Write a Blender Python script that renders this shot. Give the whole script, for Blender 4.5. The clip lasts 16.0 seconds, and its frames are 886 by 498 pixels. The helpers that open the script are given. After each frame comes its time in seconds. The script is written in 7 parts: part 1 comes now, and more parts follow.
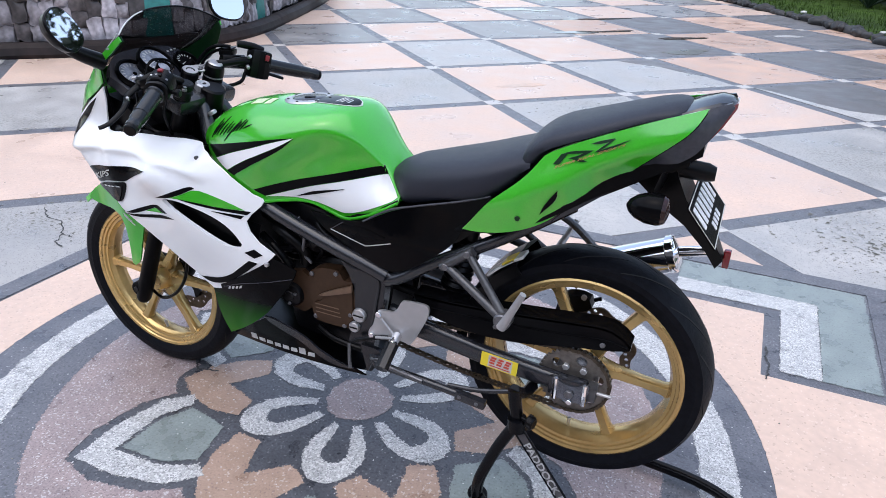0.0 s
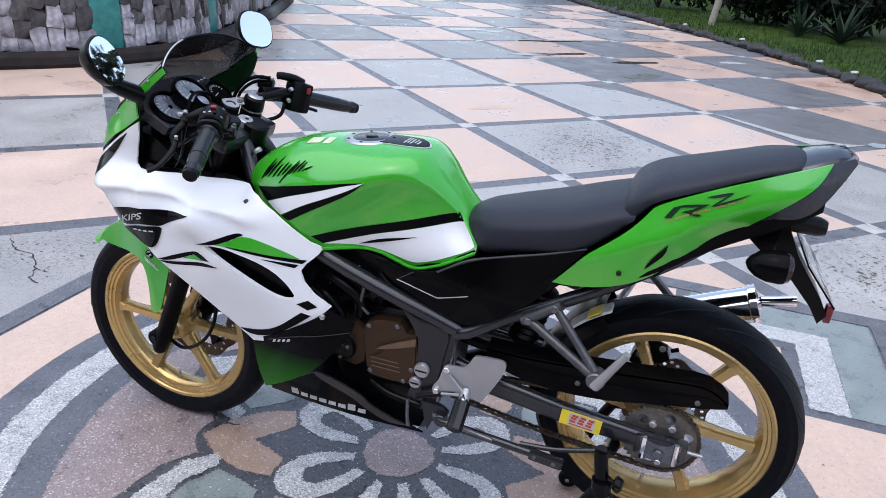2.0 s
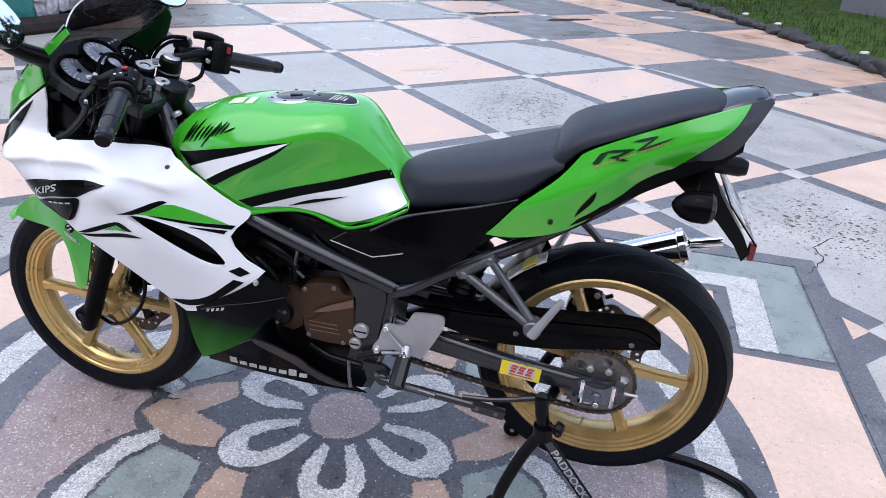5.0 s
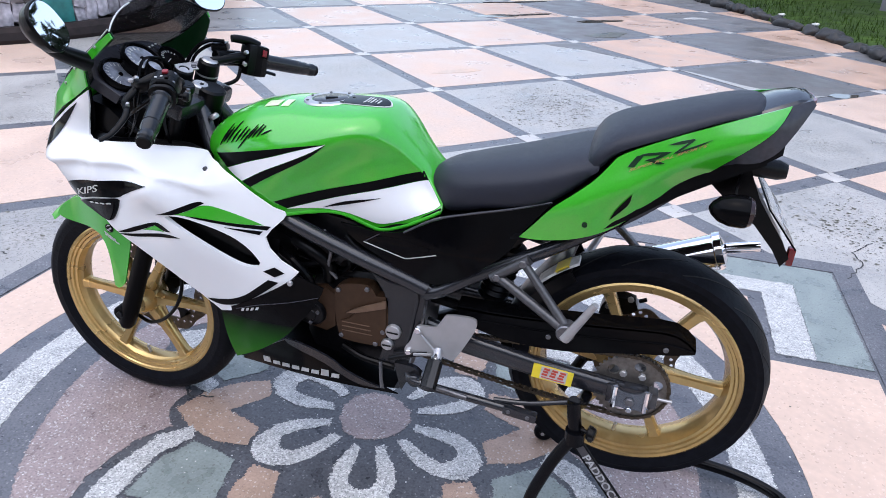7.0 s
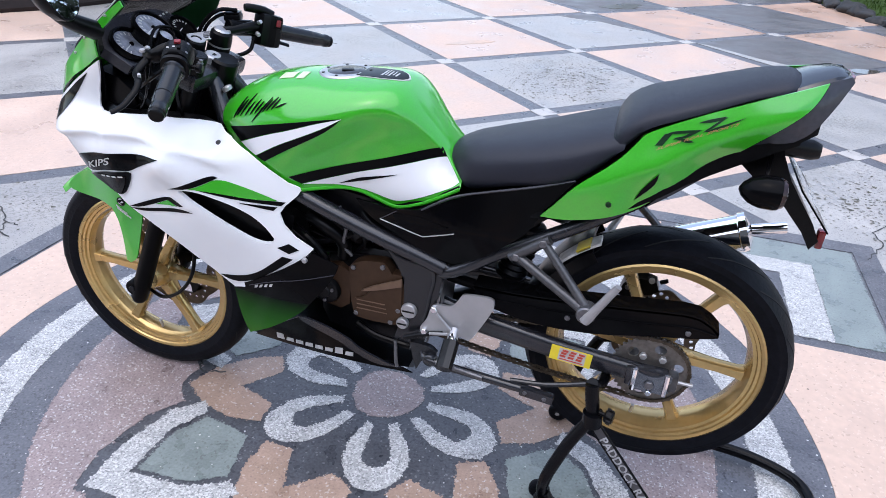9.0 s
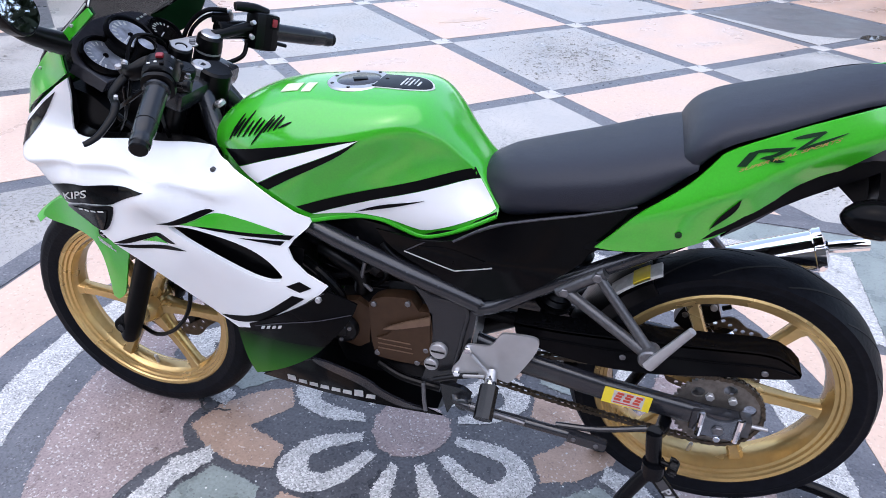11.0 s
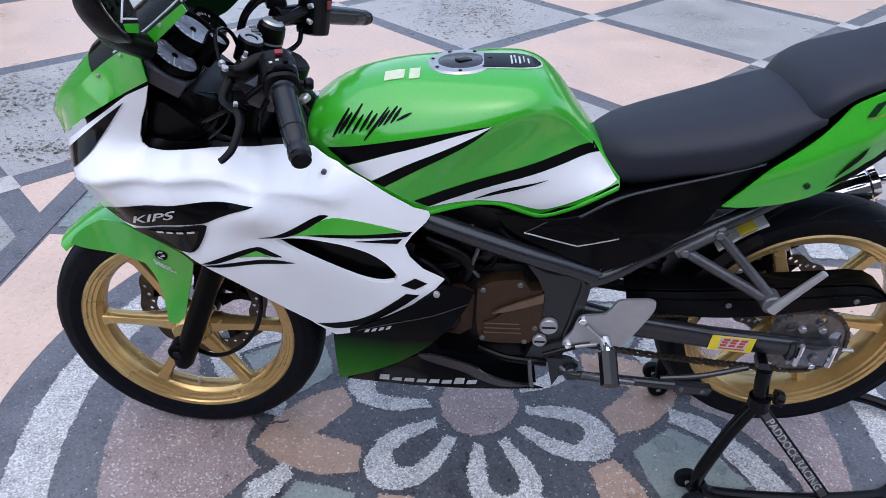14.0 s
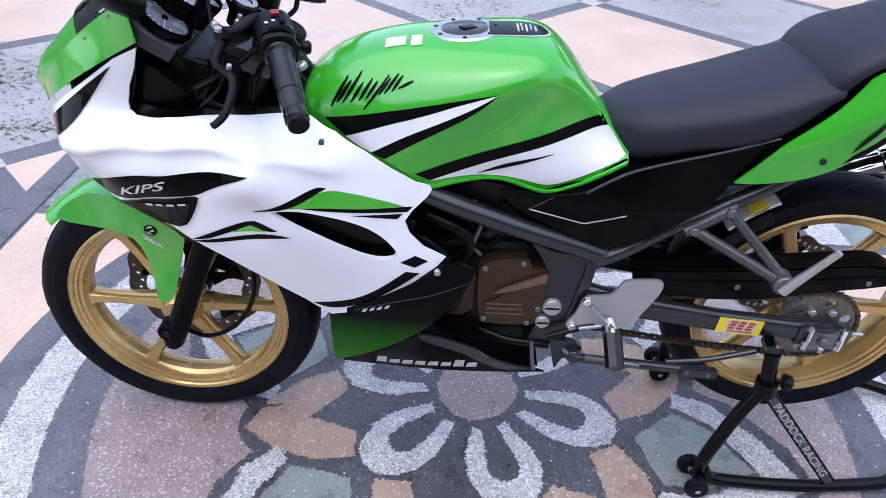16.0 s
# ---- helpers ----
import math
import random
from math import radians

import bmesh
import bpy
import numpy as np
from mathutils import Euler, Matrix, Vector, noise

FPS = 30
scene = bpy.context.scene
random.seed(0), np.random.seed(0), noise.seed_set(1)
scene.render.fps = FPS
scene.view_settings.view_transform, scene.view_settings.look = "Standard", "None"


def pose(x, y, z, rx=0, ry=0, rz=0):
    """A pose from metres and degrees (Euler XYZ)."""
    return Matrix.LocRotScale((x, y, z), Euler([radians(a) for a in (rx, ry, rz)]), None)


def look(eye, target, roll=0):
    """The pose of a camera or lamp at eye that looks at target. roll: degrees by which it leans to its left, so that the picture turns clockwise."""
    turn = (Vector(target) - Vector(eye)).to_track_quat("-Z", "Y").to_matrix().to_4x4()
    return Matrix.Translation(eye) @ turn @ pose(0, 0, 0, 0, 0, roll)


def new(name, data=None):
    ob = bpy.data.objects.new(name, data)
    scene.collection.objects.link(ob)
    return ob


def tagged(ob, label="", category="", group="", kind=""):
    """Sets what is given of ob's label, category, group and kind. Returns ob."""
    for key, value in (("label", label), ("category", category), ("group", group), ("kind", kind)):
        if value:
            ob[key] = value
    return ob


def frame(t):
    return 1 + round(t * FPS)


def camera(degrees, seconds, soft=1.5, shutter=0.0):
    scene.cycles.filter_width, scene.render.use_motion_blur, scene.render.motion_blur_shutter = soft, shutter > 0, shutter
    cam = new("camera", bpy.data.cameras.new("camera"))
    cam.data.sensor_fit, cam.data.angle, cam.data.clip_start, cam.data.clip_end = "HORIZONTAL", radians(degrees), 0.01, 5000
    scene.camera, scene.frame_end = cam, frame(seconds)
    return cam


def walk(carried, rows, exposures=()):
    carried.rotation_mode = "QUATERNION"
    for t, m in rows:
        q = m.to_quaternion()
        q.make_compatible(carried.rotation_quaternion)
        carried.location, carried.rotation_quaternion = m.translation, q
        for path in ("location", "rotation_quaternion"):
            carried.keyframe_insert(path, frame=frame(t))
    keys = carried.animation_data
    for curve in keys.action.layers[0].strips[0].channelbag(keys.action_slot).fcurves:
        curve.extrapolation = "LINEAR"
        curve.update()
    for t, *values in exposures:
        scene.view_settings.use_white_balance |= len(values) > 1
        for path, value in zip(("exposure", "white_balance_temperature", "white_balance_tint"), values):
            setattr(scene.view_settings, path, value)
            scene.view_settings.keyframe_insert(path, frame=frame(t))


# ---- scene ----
cam = camera(65.7, 16.0, 0.85, 0.0)
PATH = [
    (0, (0.876, -1.361, 1.3), (0.17, 0.248, 0.453), 1.9),
    (0.5, (0.783, -1.351, 1.3), (0.151, 0.342, 0.443), 3.8),
    (1, (0.643, -1.385, 1.316), (0.092, 0.348, 0.484), 3.7),
    (1.5, (0.569, -1.387, 1.307), (0.057, 0.348, 0.454), 5.0),
    (2, (0.541, -1.363, 1.316), (-0.001, 0.33, 0.514), 4.2),
    (2.5, (0.538, -1.322, 1.311), (0.161, 0.461, 0.486), 6.2),
    (3, (0.543, -1.327, 1.306), (0.185, 0.448, 0.457), 4.6),
    (3.5, (0.543, -1.346, 1.299), (0.155, 0.406, 0.416), 3.8),
    (4, (0.55, -1.356, 1.297), (0.166, 0.395, 0.41), 3.7),
    (6.3, (0.573, -1.348, 1.292), (0.145, 0.329, 0.394), 3.1),
    (6.5, (0.568, -1.351, 1.292), (0.106, 0.366, 0.376), 2.8),
    (7, (0.556, -1.357, 1.295), (0.101, 0.323, 0.417), 2.9),
    (7.5, (0.548, -1.364, 1.295), (0.063, 0.354, 0.394), 3.0),
    (8, (0.538, -1.363, 1.29), (0.064, 0.35, 0.374), 3.5),
    (8.5, (0.533, -1.363, 1.292), (0.041, 0.343, 0.37), 2.9),
    (8.7, (0.53, -1.357, 1.289), (0.065, 0.298, 0.37), 3.4),
    (10.8, (0.46, -1.107, 1.29), (0.004, 0.503, 0.289), 2.0),
    (11, (0.388, -1.14, 1.289), (-0.041, 0.473, 0.28), 1.7),
    (11.5, (0.259, -1.142, 1.269), (-0.138, 0.466, 0.24), 4.4),
    (12, (0.131, -1.079, 1.289), (-0.45, 0.507, 0.315), -0.6),
    (12.5, (0.022, -1.092, 1.289), (-0.342, 0.484, 0.201), 2.2),
    (13, (-0.05, -1.15, 1.294), (-0.233, 0.441, 0.181), 1.5),
    (13.5, (-0.089, -1.167, 1.29), (-0.176, 0.44, 0.189), 1.8),
    (14, (-0.087, -1.169, 1.3), (-0.107, 0.446, 0.207), 2.0),
    (14.5, (-0.061, -1.153, 1.293), (-0.018, 0.499, 0.167), 1.6),
    (15, (-0.039, -1.16, 1.292), (0.018, 0.451, 0.194), 0.9),
    (15.5, (-0.038, -1.164, 1.277), (0.029, 0.494, 0.16), 2.0),
    (16, (-0.102, -1.145, 1.254), (-0.099, 0.454, 0.139), 2.9),
]
EXPOSURES = [(0.0, 1.2, 6440, 11), (2.5, 1.05, 6360, 12), (4.2, 1.16, 6360, 13), (7.0, 1.26, 6330, 12), (8.5, 1.26, 6310, 12), (11.0, 1.36, 6280, 14), (11.5, 1.20, 6250, 14), (12.0, 0.56, 6180, 11), (12.5, 0.49, 6140, 11), (13.0, 0.65, 6200, 13), (14.5, 0.99, 6110, 13), (15.0, 1.06, 6110, 14), (16.0, 1.26, 6130, 14)]
walk(cam, [(t, look(eye, target, roll)) for t, eye, target, roll in PATH], EXPOSURES)

# ---- light ----
world = bpy.data.worlds.new("overcast_sky")
scene.world = world
world.use_nodes = True
wn, wl = world.node_tree.nodes, world.node_tree.links
sky = wn.new("ShaderNodeTexSky")
sky.sky_type, sky.sun_disc = "NISHITA", False
sky.sun_elevation, sky.sun_rotation, sky.dust_density, sky.air_density = radians(74), radians(200), 1.2, 1.0
wn["Background"].inputs["Strength"].default_value = 0.15
veil = wn.new("ShaderNodeHueSaturation")
veil.inputs["Saturation"].default_value = 0.8
wl.new(sky.outputs["Color"], veil.inputs["Color"])
wl.new(veil.outputs["Color"], wn["Background"].inputs["Color"])
sun_data = bpy.data.lights.new("sun", "SUN")
sun_data.energy, sun_data.angle, sun_data.color = 0.94, radians(105), (1.0, 0.97, 0.94)
sun = new("sun", sun_data)
sun.matrix_world = look((-0.9, -2.4, 9.0), (0, 0, 0))


# ---- materials ----
def mat(name, color, rough=0.5, metal=0.0, vary=0.08, scale=30.0, bump=0.0, coat=0.0, dark=None, stain=0.0, bump_scale=None, fleck=None, spec=0.5, coat_ior=1.5, coat_rough=0.04):
    """A principled surface with grain at one scale, stains at another, optional flecks and relief."""
    m = bpy.data.materials.new(name)
    m.use_nodes = True
    n, l = m.node_tree.nodes, m.node_tree.links
    b = n["Principled BSDF"]
    b.inputs["Roughness"].default_value, b.inputs["Metallic"].default_value = rough, metal
    b.inputs["Specular IOR Level"].default_value = spec
    b.inputs["Coat Weight"].default_value, b.inputs["Coat Roughness"].default_value = coat, coat_rough
    b.inputs["Coat IOR"].default_value = coat_ior
    co = n.new("ShaderNodeTexCoord")
    fine = n.new("ShaderNodeTexNoise")
    fine.inputs["Scale"].default_value, fine.inputs["Detail"].default_value = scale, 6
    l.new(co.outputs["Object"], fine.inputs["Vector"])
    big = n.new("ShaderNodeTexNoise")
    big.inputs["Scale"].default_value, big.inputs["Detail"].default_value = scale / 14, 4
    l.new(co.outputs["Object"], big.inputs["Vector"])
    ramp = n.new("ShaderNodeValToRGB")
    lo = [c * (1 - vary) for c in color] if dark is None else dark
    hi = [min(1, c * (1 + vary)) for c in color]
    ramp.color_ramp.elements[0].color, ramp.color_ramp.elements[1].color = (*lo, 1), (*hi, 1)
    ramp.color_ramp.elements[0].position, ramp.color_ramp.elements[1].position = 0.3, 0.7
    l.new(fine.outputs["Fac"], ramp.inputs["Fac"])
    out = ramp.outputs["Color"]
    for share, tone, size in [fleck[i:i + 3] for i in range(0, len(fleck or ()), 3)]:
        v = n.new("ShaderNodeTexVoronoi")
        v.inputs["Scale"].default_value = size
        l.new(co.outputs["Object"], v.inputs["Vector"])
        pick = n.new("ShaderNodeSeparateColor")
        l.new(v.outputs["Color"], pick.inputs["Color"])
        gt = n.new("ShaderNodeMath")
        gt.operation = "GREATER_THAN"
        gt.inputs[1].default_value = 1 - share
        l.new(pick.outputs["Red"], gt.inputs[0])
        mixf = n.new("ShaderNodeMix")
        mixf.data_type = "RGBA"
        l.new(gt.outputs[0], mixf.inputs["Factor"])
        l.new(out, mixf.inputs[6])
        mixf.inputs[7].default_value = (*tone, 1)
        out = mixf.outputs[2]
    if stain:
        sr = n.new("ShaderNodeMapRange")
        sr.inputs["From Min"].default_value, sr.inputs["From Max"].default_value = 0.38, 0.68
        sr.inputs["To Min"].default_value, sr.inputs["To Max"].default_value = 1 - stain, 1 + 0.25 * stain
        l.new(big.outputs["Fac"], sr.inputs["Value"])
        mx = n.new("ShaderNodeMix")
        mx.data_type, mx.blend_type = "RGBA", "MULTIPLY"
        mx.inputs["Factor"].default_value = 1.0
        l.new(out, mx.inputs[6])
        l.new(sr.outputs["Result"], mx.inputs[7])
        out = mx.outputs[2]
        rr = n.new("ShaderNodeMapRange")
        rr.inputs["From Min"].default_value, rr.inputs["From Max"].default_value = 0.35, 0.65
        rr.inputs["To Min"].default_value, rr.inputs["To Max"].default_value = max(0.05, rough * 0.6), min(1, rough * 1.15)
        l.new(big.outputs["Fac"], rr.inputs["Value"])
        l.new(rr.outputs["Result"], b.inputs["Roughness"])
    l.new(out, b.inputs["Base Color"])
    if bump:
        bt = n.new("ShaderNodeTexNoise")
        bt.inputs["Scale"].default_value, bt.inputs["Detail"].default_value = bump_scale or scale * 2, 5
        l.new(co.outputs["Object"], bt.inputs["Vector"])
        bp = n.new("ShaderNodeBump")
        bp.inputs["Strength"].default_value, bp.inputs["Distance"].default_value = bump, 0.004
        l.new(bt.outputs["Fac"], bp.inputs["Height"])
        l.new(bp.outputs["Normal"], b.inputs["Normal"])
    return m


def tint_each(m, amount):
    """Lets each object of the material differ a little in tone."""
    n, l = m.node_tree.nodes, m.node_tree.links
    b = n["Principled BSDF"]
    link = b.inputs["Base Color"].links[0]
    src = link.from_socket
    info = n.new("ShaderNodeObjectInfo")
    r = n.new("ShaderNodeMapRange")
    r.inputs["To Min"].default_value, r.inputs["To Max"].default_value = 1 - amount, 1 + amount
    l.new(info.outputs["Random"], r.inputs["Value"])
    mx = n.new("ShaderNodeMix")
    mx.data_type, mx.blend_type = "RGBA", "MULTIPLY"
    mx.inputs["Factor"].default_value = 1.0
    l.new(src, mx.inputs[6])
    l.new(r.outputs["Result"], mx.inputs[7])
    l.new(mx.outputs[2], b.inputs["Base Color"])
    return m


GREEN = mat("green_paint", (0.034, 0.385, 0.010), 0.48, 0.0, 0.05, 300, coat=1.0, spec=0.2, coat_ior=1.7, coat_rough=0.14)
WHITE = mat("white_paint", (0.83, 0.835, 0.845), 0.35, 0.0, 0.02, 8, coat=0.7)
BLACK_GLOSS = mat("black_paint", (0.003, 0.003, 0.0035), 0.12, 0.0, 0.2, 60, spec=0.06)
BLACK = mat("black_plastic", (0.0018, 0.0018, 0.0023), 0.30, 0.0, 0.3, 90, 0.1, spec=0.15)
PANEL = mat("black_side_panel", (0.0015, 0.0015, 0.002), 0.14, 0.0, 0.25, 40, spec=0.09)
RUBBER = mat("tyre_rubber", (0.0042, 0.0048, 0.0072), 0.5, 0.0, 0.3, 60, 0.2, spec=0.10)
FORK_M = mat("satin_black_fork_paint", (0.0015, 0.0015, 0.002), 0.4, 0.0, 0.3, 90, spec=0.06)
GRIP = mat("grip_rubber", (0.005, 0.0055, 0.007), 0.25, 0.0, 0.2, 150, 0.06, spec=0.42)
GOLD = mat("gold_wheel_paint", (0.60, 0.41, 0.165), 0.26, 0.65, 0.06, 90, stain=0.2)
FRAME_M = mat("gunmetal_frame_paint", (0.014, 0.015, 0.019), 0.25, 0.0, 0.18, 120, spec=0.65)
PLATE_M = mat("dark_frame_casting_paint", (0.011, 0.0115, 0.014), 0.27, 0.0, 0.2, 110, spec=0.55, bump=0.04, bump_scale=300)
AXLE_M = mat("bluish_plated_steel", (0.20, 0.215, 0.245), 0.3, 0.85, 0.25, 60, stain=0.3)
HANGER = mat("worn_grey_bracket_metal", (0.085, 0.085, 0.09), 0.38, 0.5, 0.2, 90, stain=0.2)
STEEL = mat("brushed_aluminium", (0.46, 0.46, 0.47), 0.4, 0.75, 0.05, 40)
DULL = mat("dull_cast_aluminium", (0.16, 0.16, 0.17), 0.42, 0.8, 0.25, 150, 0.15)
CHROME = mat("chrome", (0.8, 0.8, 0.82), 0.08, 1.0, 0.02, 40)
BRONZE = mat("bronze_engine_cover", (0.052, 0.028, 0.015), 0.45, 0.3, 0.12, 60, 0.05, spec=0.3)
BRONZE_LIGHT = mat("worn_bronze_edge", (0.16, 0.10, 0.065), 0.4, 0.4, 0.12, 60, 0.05)
ENGINE = mat("black_engine_metal", (0.0045, 0.0045, 0.0055), 0.32, 0.2, 0.5, 80, 0.15, spec=0.25)
SEAT_M = mat("black_seat_vinyl", (0.0142, 0.0158, 0.0245), 0.45, 0.0, 0.15, 400, 0.25, bump_scale=700, spec=0.3)
TAILGREY = mat("dark_grey_plastic", (0.031, 0.031, 0.039), 0.27, 0.0, 0.15, 80, spec=0.42)
CHAIN_M = mat("oily_chain_steel", (0.085, 0.068, 0.05), 0.45, 0.8, 0.4, 150, 0.2)
DISC_M = mat("brake_disc_steel", (0.095, 0.075, 0.06), 0.45, 0.7, 0.3, 90)
YELLOW = mat("yellow_sticker", (0.80, 0.62, 0.03), 0.35, 0.0, 0.05, 50)
RED = mat("red_print", (0.50, 0.05, 0.02), 0.35, 0.0, 0.05, 50)
REDLENS = mat("red_lamp_lens", (0.15, 0.008, 0.01), 0.12, 0.0, 0.05, 50, coat=0.6)
AMBER = mat("smoked_amber_lens", (0.02, 0.006, 0.005), 0.2, 0.0, 0.15, 60, spec=0.4)
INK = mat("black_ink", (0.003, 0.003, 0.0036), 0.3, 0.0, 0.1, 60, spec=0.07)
DARKGREEN = mat("dark_green_print", (0.005, 0.026, 0.008), 0.3, 0.0, 0.1, 60, spec=0.2)
GOLDINK = mat("copper_print", (0.30, 0.17, 0.05), 0.35, 0.0, 0.1, 60)
SILVERINK = mat("silver_print", (0.55, 0.55, 0.55), 0.4, 0.2, 0.15, 80)
SMOKELENS = mat("smoked_lens", (0.006, 0.005, 0.005), 0.12, 0.0, 0.2, 40, spec=0.18)
# base lifted to pale blue for the sky reflected in the dial glass
DIAL = mat("sky_tinted_dial_face", (0.26, 0.275, 0.32), 0.2, 0.0, 0.5, 45, coat=1.0)
MIRROR = mat("mirror_glass", (0.92, 0.93, 0.95), 0.02, 1.0, 0.0, 5)
STAND_M = mat("black_stand_enamel", (0.0028, 0.003, 0.004), 0.22, 0.0, 0.2, 80, 0.03, spec=0.15)
BRACE_M = mat("worn_grey_enamel", (0.045, 0.043, 0.047), 0.4, 0.0, 0.4, 40, stain=0.4)
BRACE_INK = mat("worn_pale_print", (0.34, 0.34, 0.35), 0.45, 0.0, 0.4, 70)
LABELG = mat("faded_yellowish_label", (0.58, 0.64, 0.42), 0.35, 0.0, 0.12, 60)
REDSW = mat("red_switch", (0.22, 0.012, 0.02), 0.4, 0.0, 0.05, 50)
LABELW = mat("pale_label", (0.5, 0.5, 0.48), 0.4, 0.0, 0.25, 60)

SCREEN = bpy.data.materials.new("smoked_screen")
SCREEN.use_nodes = True
_n, _l = SCREEN.node_tree.nodes, SCREEN.node_tree.links
_b = _n["Principled BSDF"]
_b.inputs["Base Color"].default_value, _b.inputs["Roughness"].default_value = (0.03, 0.03, 0.035, 1), 0.06
_t = _n.new("ShaderNodeBsdfTransparent")
_t.inputs["Color"].default_value = (0.40, 0.39, 0.385, 1)
_m = _n.new("ShaderNodeMixShader")
_m.inputs[0].default_value = 0.14
_l.new(_t.outputs[0], _m.inputs[1])
_l.new(_b.outputs[0], _m.inputs[2])
_l.new(_m.outputs[0], _n["Material Output"].inputs[0])

# the lower cowl is sprayed from black above into green below
FADE = mat("black_to_green_spray", (0.028, 0.185, 0.011), 0.2, 0.0, 0.05, 250, spec=0.06)
_n, _l = FADE.node_tree.nodes, FADE.node_tree.links
_src = _n["Principled BSDF"].inputs["Base Color"].links[0].from_socket
_c = _n.new("ShaderNodeTexCoord")
_s = _n.new("ShaderNodeSeparateXYZ")
_r = _n.new("ShaderNodeMapRange")
_r.inputs["From Min"].default_value, _r.inputs["From Max"].default_value = 0.26, 0.41
_x = _n.new("ShaderNodeMix")
_x.data_type = "RGBA"
_x.inputs[7].default_value = (0.003, 0.003, 0.0035, 1)
_l.new(_c.outputs["Object"], _s.inputs[0])
_l.new(_s.outputs["Z"], _r.inputs["Value"])
_l.new(_r.outputs["Result"], _x.inputs["Factor"])
_l.new(_src, _x.inputs[6])
_l.new(_x.outputs[2], _n["Principled BSDF"].inputs["Base Color"])

PEACH = tint_each(mat("peach_terrazzo", (0.60, 0.440, 0.345), 0.44, 0.0, 0.06, 42, 0.012, stain=0.10, bump_scale=260, fleck=(0.05, (0.65, 0.50, 0.41), 190, 0.035, (0.50, 0.36, 0.28), 170)), 0.07)
GREYSLAB = tint_each(mat("grey_terrazzo", (0.395, 0.378, 0.357), 0.44, 0.0, 0.07, 42, 0.008, stain=0.16, bump_scale=200, fleck=(0.08, (0.2, 0.2, 0.19), 300)), 0.10)
JOINT = mat("bluish_pebble_joint", (0.128, 0.129, 0.142), 0.45, 0.0, 0.3, 150, 0.08, stain=0.28, fleck=(0.05, (0.22, 0.22, 0.235), 220, 0.06, (0.08, 0.08, 0.09), 180))
SLATE = mat("slate_terrazzo", (0.082, 0.085, 0.097), 0.43, 0.0, 0.28, 150, 0.08, stain=0.25, fleck=(0.035, (0.19, 0.19, 0.20), 220, 0.12, (0.052, 0.054, 0.063), 170))
NODE_M = mat("pale_joint_square", (0.48, 0.45, 0.42), 0.4, 0.0, 0.1, 120, 0.05, stain=0.15)
PINK = mat("pink_terrazzo", (0.305, 0.238, 0.230), 0.42, 0.0, 0.2, 170, 0.08, stain=0.16, fleck=(0.09, (0.50, 0.46, 0.45), 240, 0.08, (0.21, 0.16, 0.155), 280))
SPROCKET_M = mat("sprocket_steel", (0.17, 0.155, 0.14), 0.42, 0.7, 0.25, 90, 0.05)
PALE = mat("white_chip_terrazzo", (0.435, 0.43, 0.42), 0.4, 0.0, 0.2, 170, 0.12, stain=0.10, fleck=(0.26, (0.64, 0.635, 0.62), 250, 0.16, (0.25, 0.25, 0.25), 290))
SAGE = mat("sage_terrazzo", (0.235, 0.27, 0.258), 0.38, 0.0, 0.14, 150, 0.05, stain=0.2, fleck=(0.05, (0.40, 0.43, 0.41), 220, 0.05, (0.17, 0.19, 0.18), 220))
TAN = mat("tan_terrazzo", (0.385, 0.268, 0.205), 0.42, 0.0, 0.14, 170, 0.05, stain=0.16, fleck=(0.07, (0.52, 0.43, 0.37), 210, 0.05, (0.30, 0.21, 0.17), 240))
RING_M = mat("ring_slate_terrazzo", (0.125, 0.128, 0.145), 0.42, 0.0, 0.25, 150, 0.06, stain=0.22, fleck=(0.025, (0.23, 0.23, 0.24), 240, 0.12, (0.085, 0.087, 0.097), 200))



def mossy(m):
    """Dark lichen specks that gather in patches."""
    n, l = m.node_tree.nodes, m.node_tree.links
    b = n["Principled BSDF"]
    src = b.inputs["Base Color"].links[0].from_socket
    co = n.new("ShaderNodeTexCoord")
    vals = []
    for scale, lo, hi in ((0.9, 0.50, 0.66), (60.0, 0.50, 0.62)):
        t = n.new("ShaderNodeTexNoise")
        t.inputs["Scale"].default_value, t.inputs["Detail"].default_value = scale, 7
        l.new(co.outputs["Object"], t.inputs["Vector"])
        r = n.new("ShaderNodeMapRange")
        r.inputs["From Min"].default_value, r.inputs["From Max"].default_value = lo, hi
        l.new(t.outputs["Fac"], r.inputs["Value"])
        vals.append(r.outputs["Result"])
    mul = n.new("ShaderNodeMath")
    mul.operation = "MULTIPLY"
    l.new(vals[0], mul.inputs[0])
    l.new(vals[1], mul.inputs[1])
    mx = n.new("ShaderNodeMix")
    mx.data_type = "RGBA"
    l.new(mul.outputs[0], mx.inputs["Factor"])
    l.new(src, mx.inputs[6])
    mx.inputs[7].default_value = (0.17, 0.162, 0.135, 1)
    l.new(mx.outputs[2], b.inputs["Base Color"])


mossy(GREYSLAB)
GREYWET = tint_each(mat("wet_grey_terrazzo", (0.135, 0.126, 0.122), 0.46, 0.0, 0.06, 42, 0.005, stain=0.14, bump_scale=200, fleck=(0.06, (0.12, 0.12, 0.12), 300)), 0.08)
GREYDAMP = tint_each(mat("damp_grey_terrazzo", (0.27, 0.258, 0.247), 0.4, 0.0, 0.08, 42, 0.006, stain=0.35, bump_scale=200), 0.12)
PEACHWET = tint_each(mat("damp_peach_terrazzo", (0.52, 0.345, 0.25), 0.42, 0.0, 0.05, 42, 0.005, stain=0.18, bump_scale=200), 0.07)
MOSS = mat("olive_moss_film", (0.085, 0.075, 0.045), 0.35, 0.0, 0.4, 14, stain=0.3)
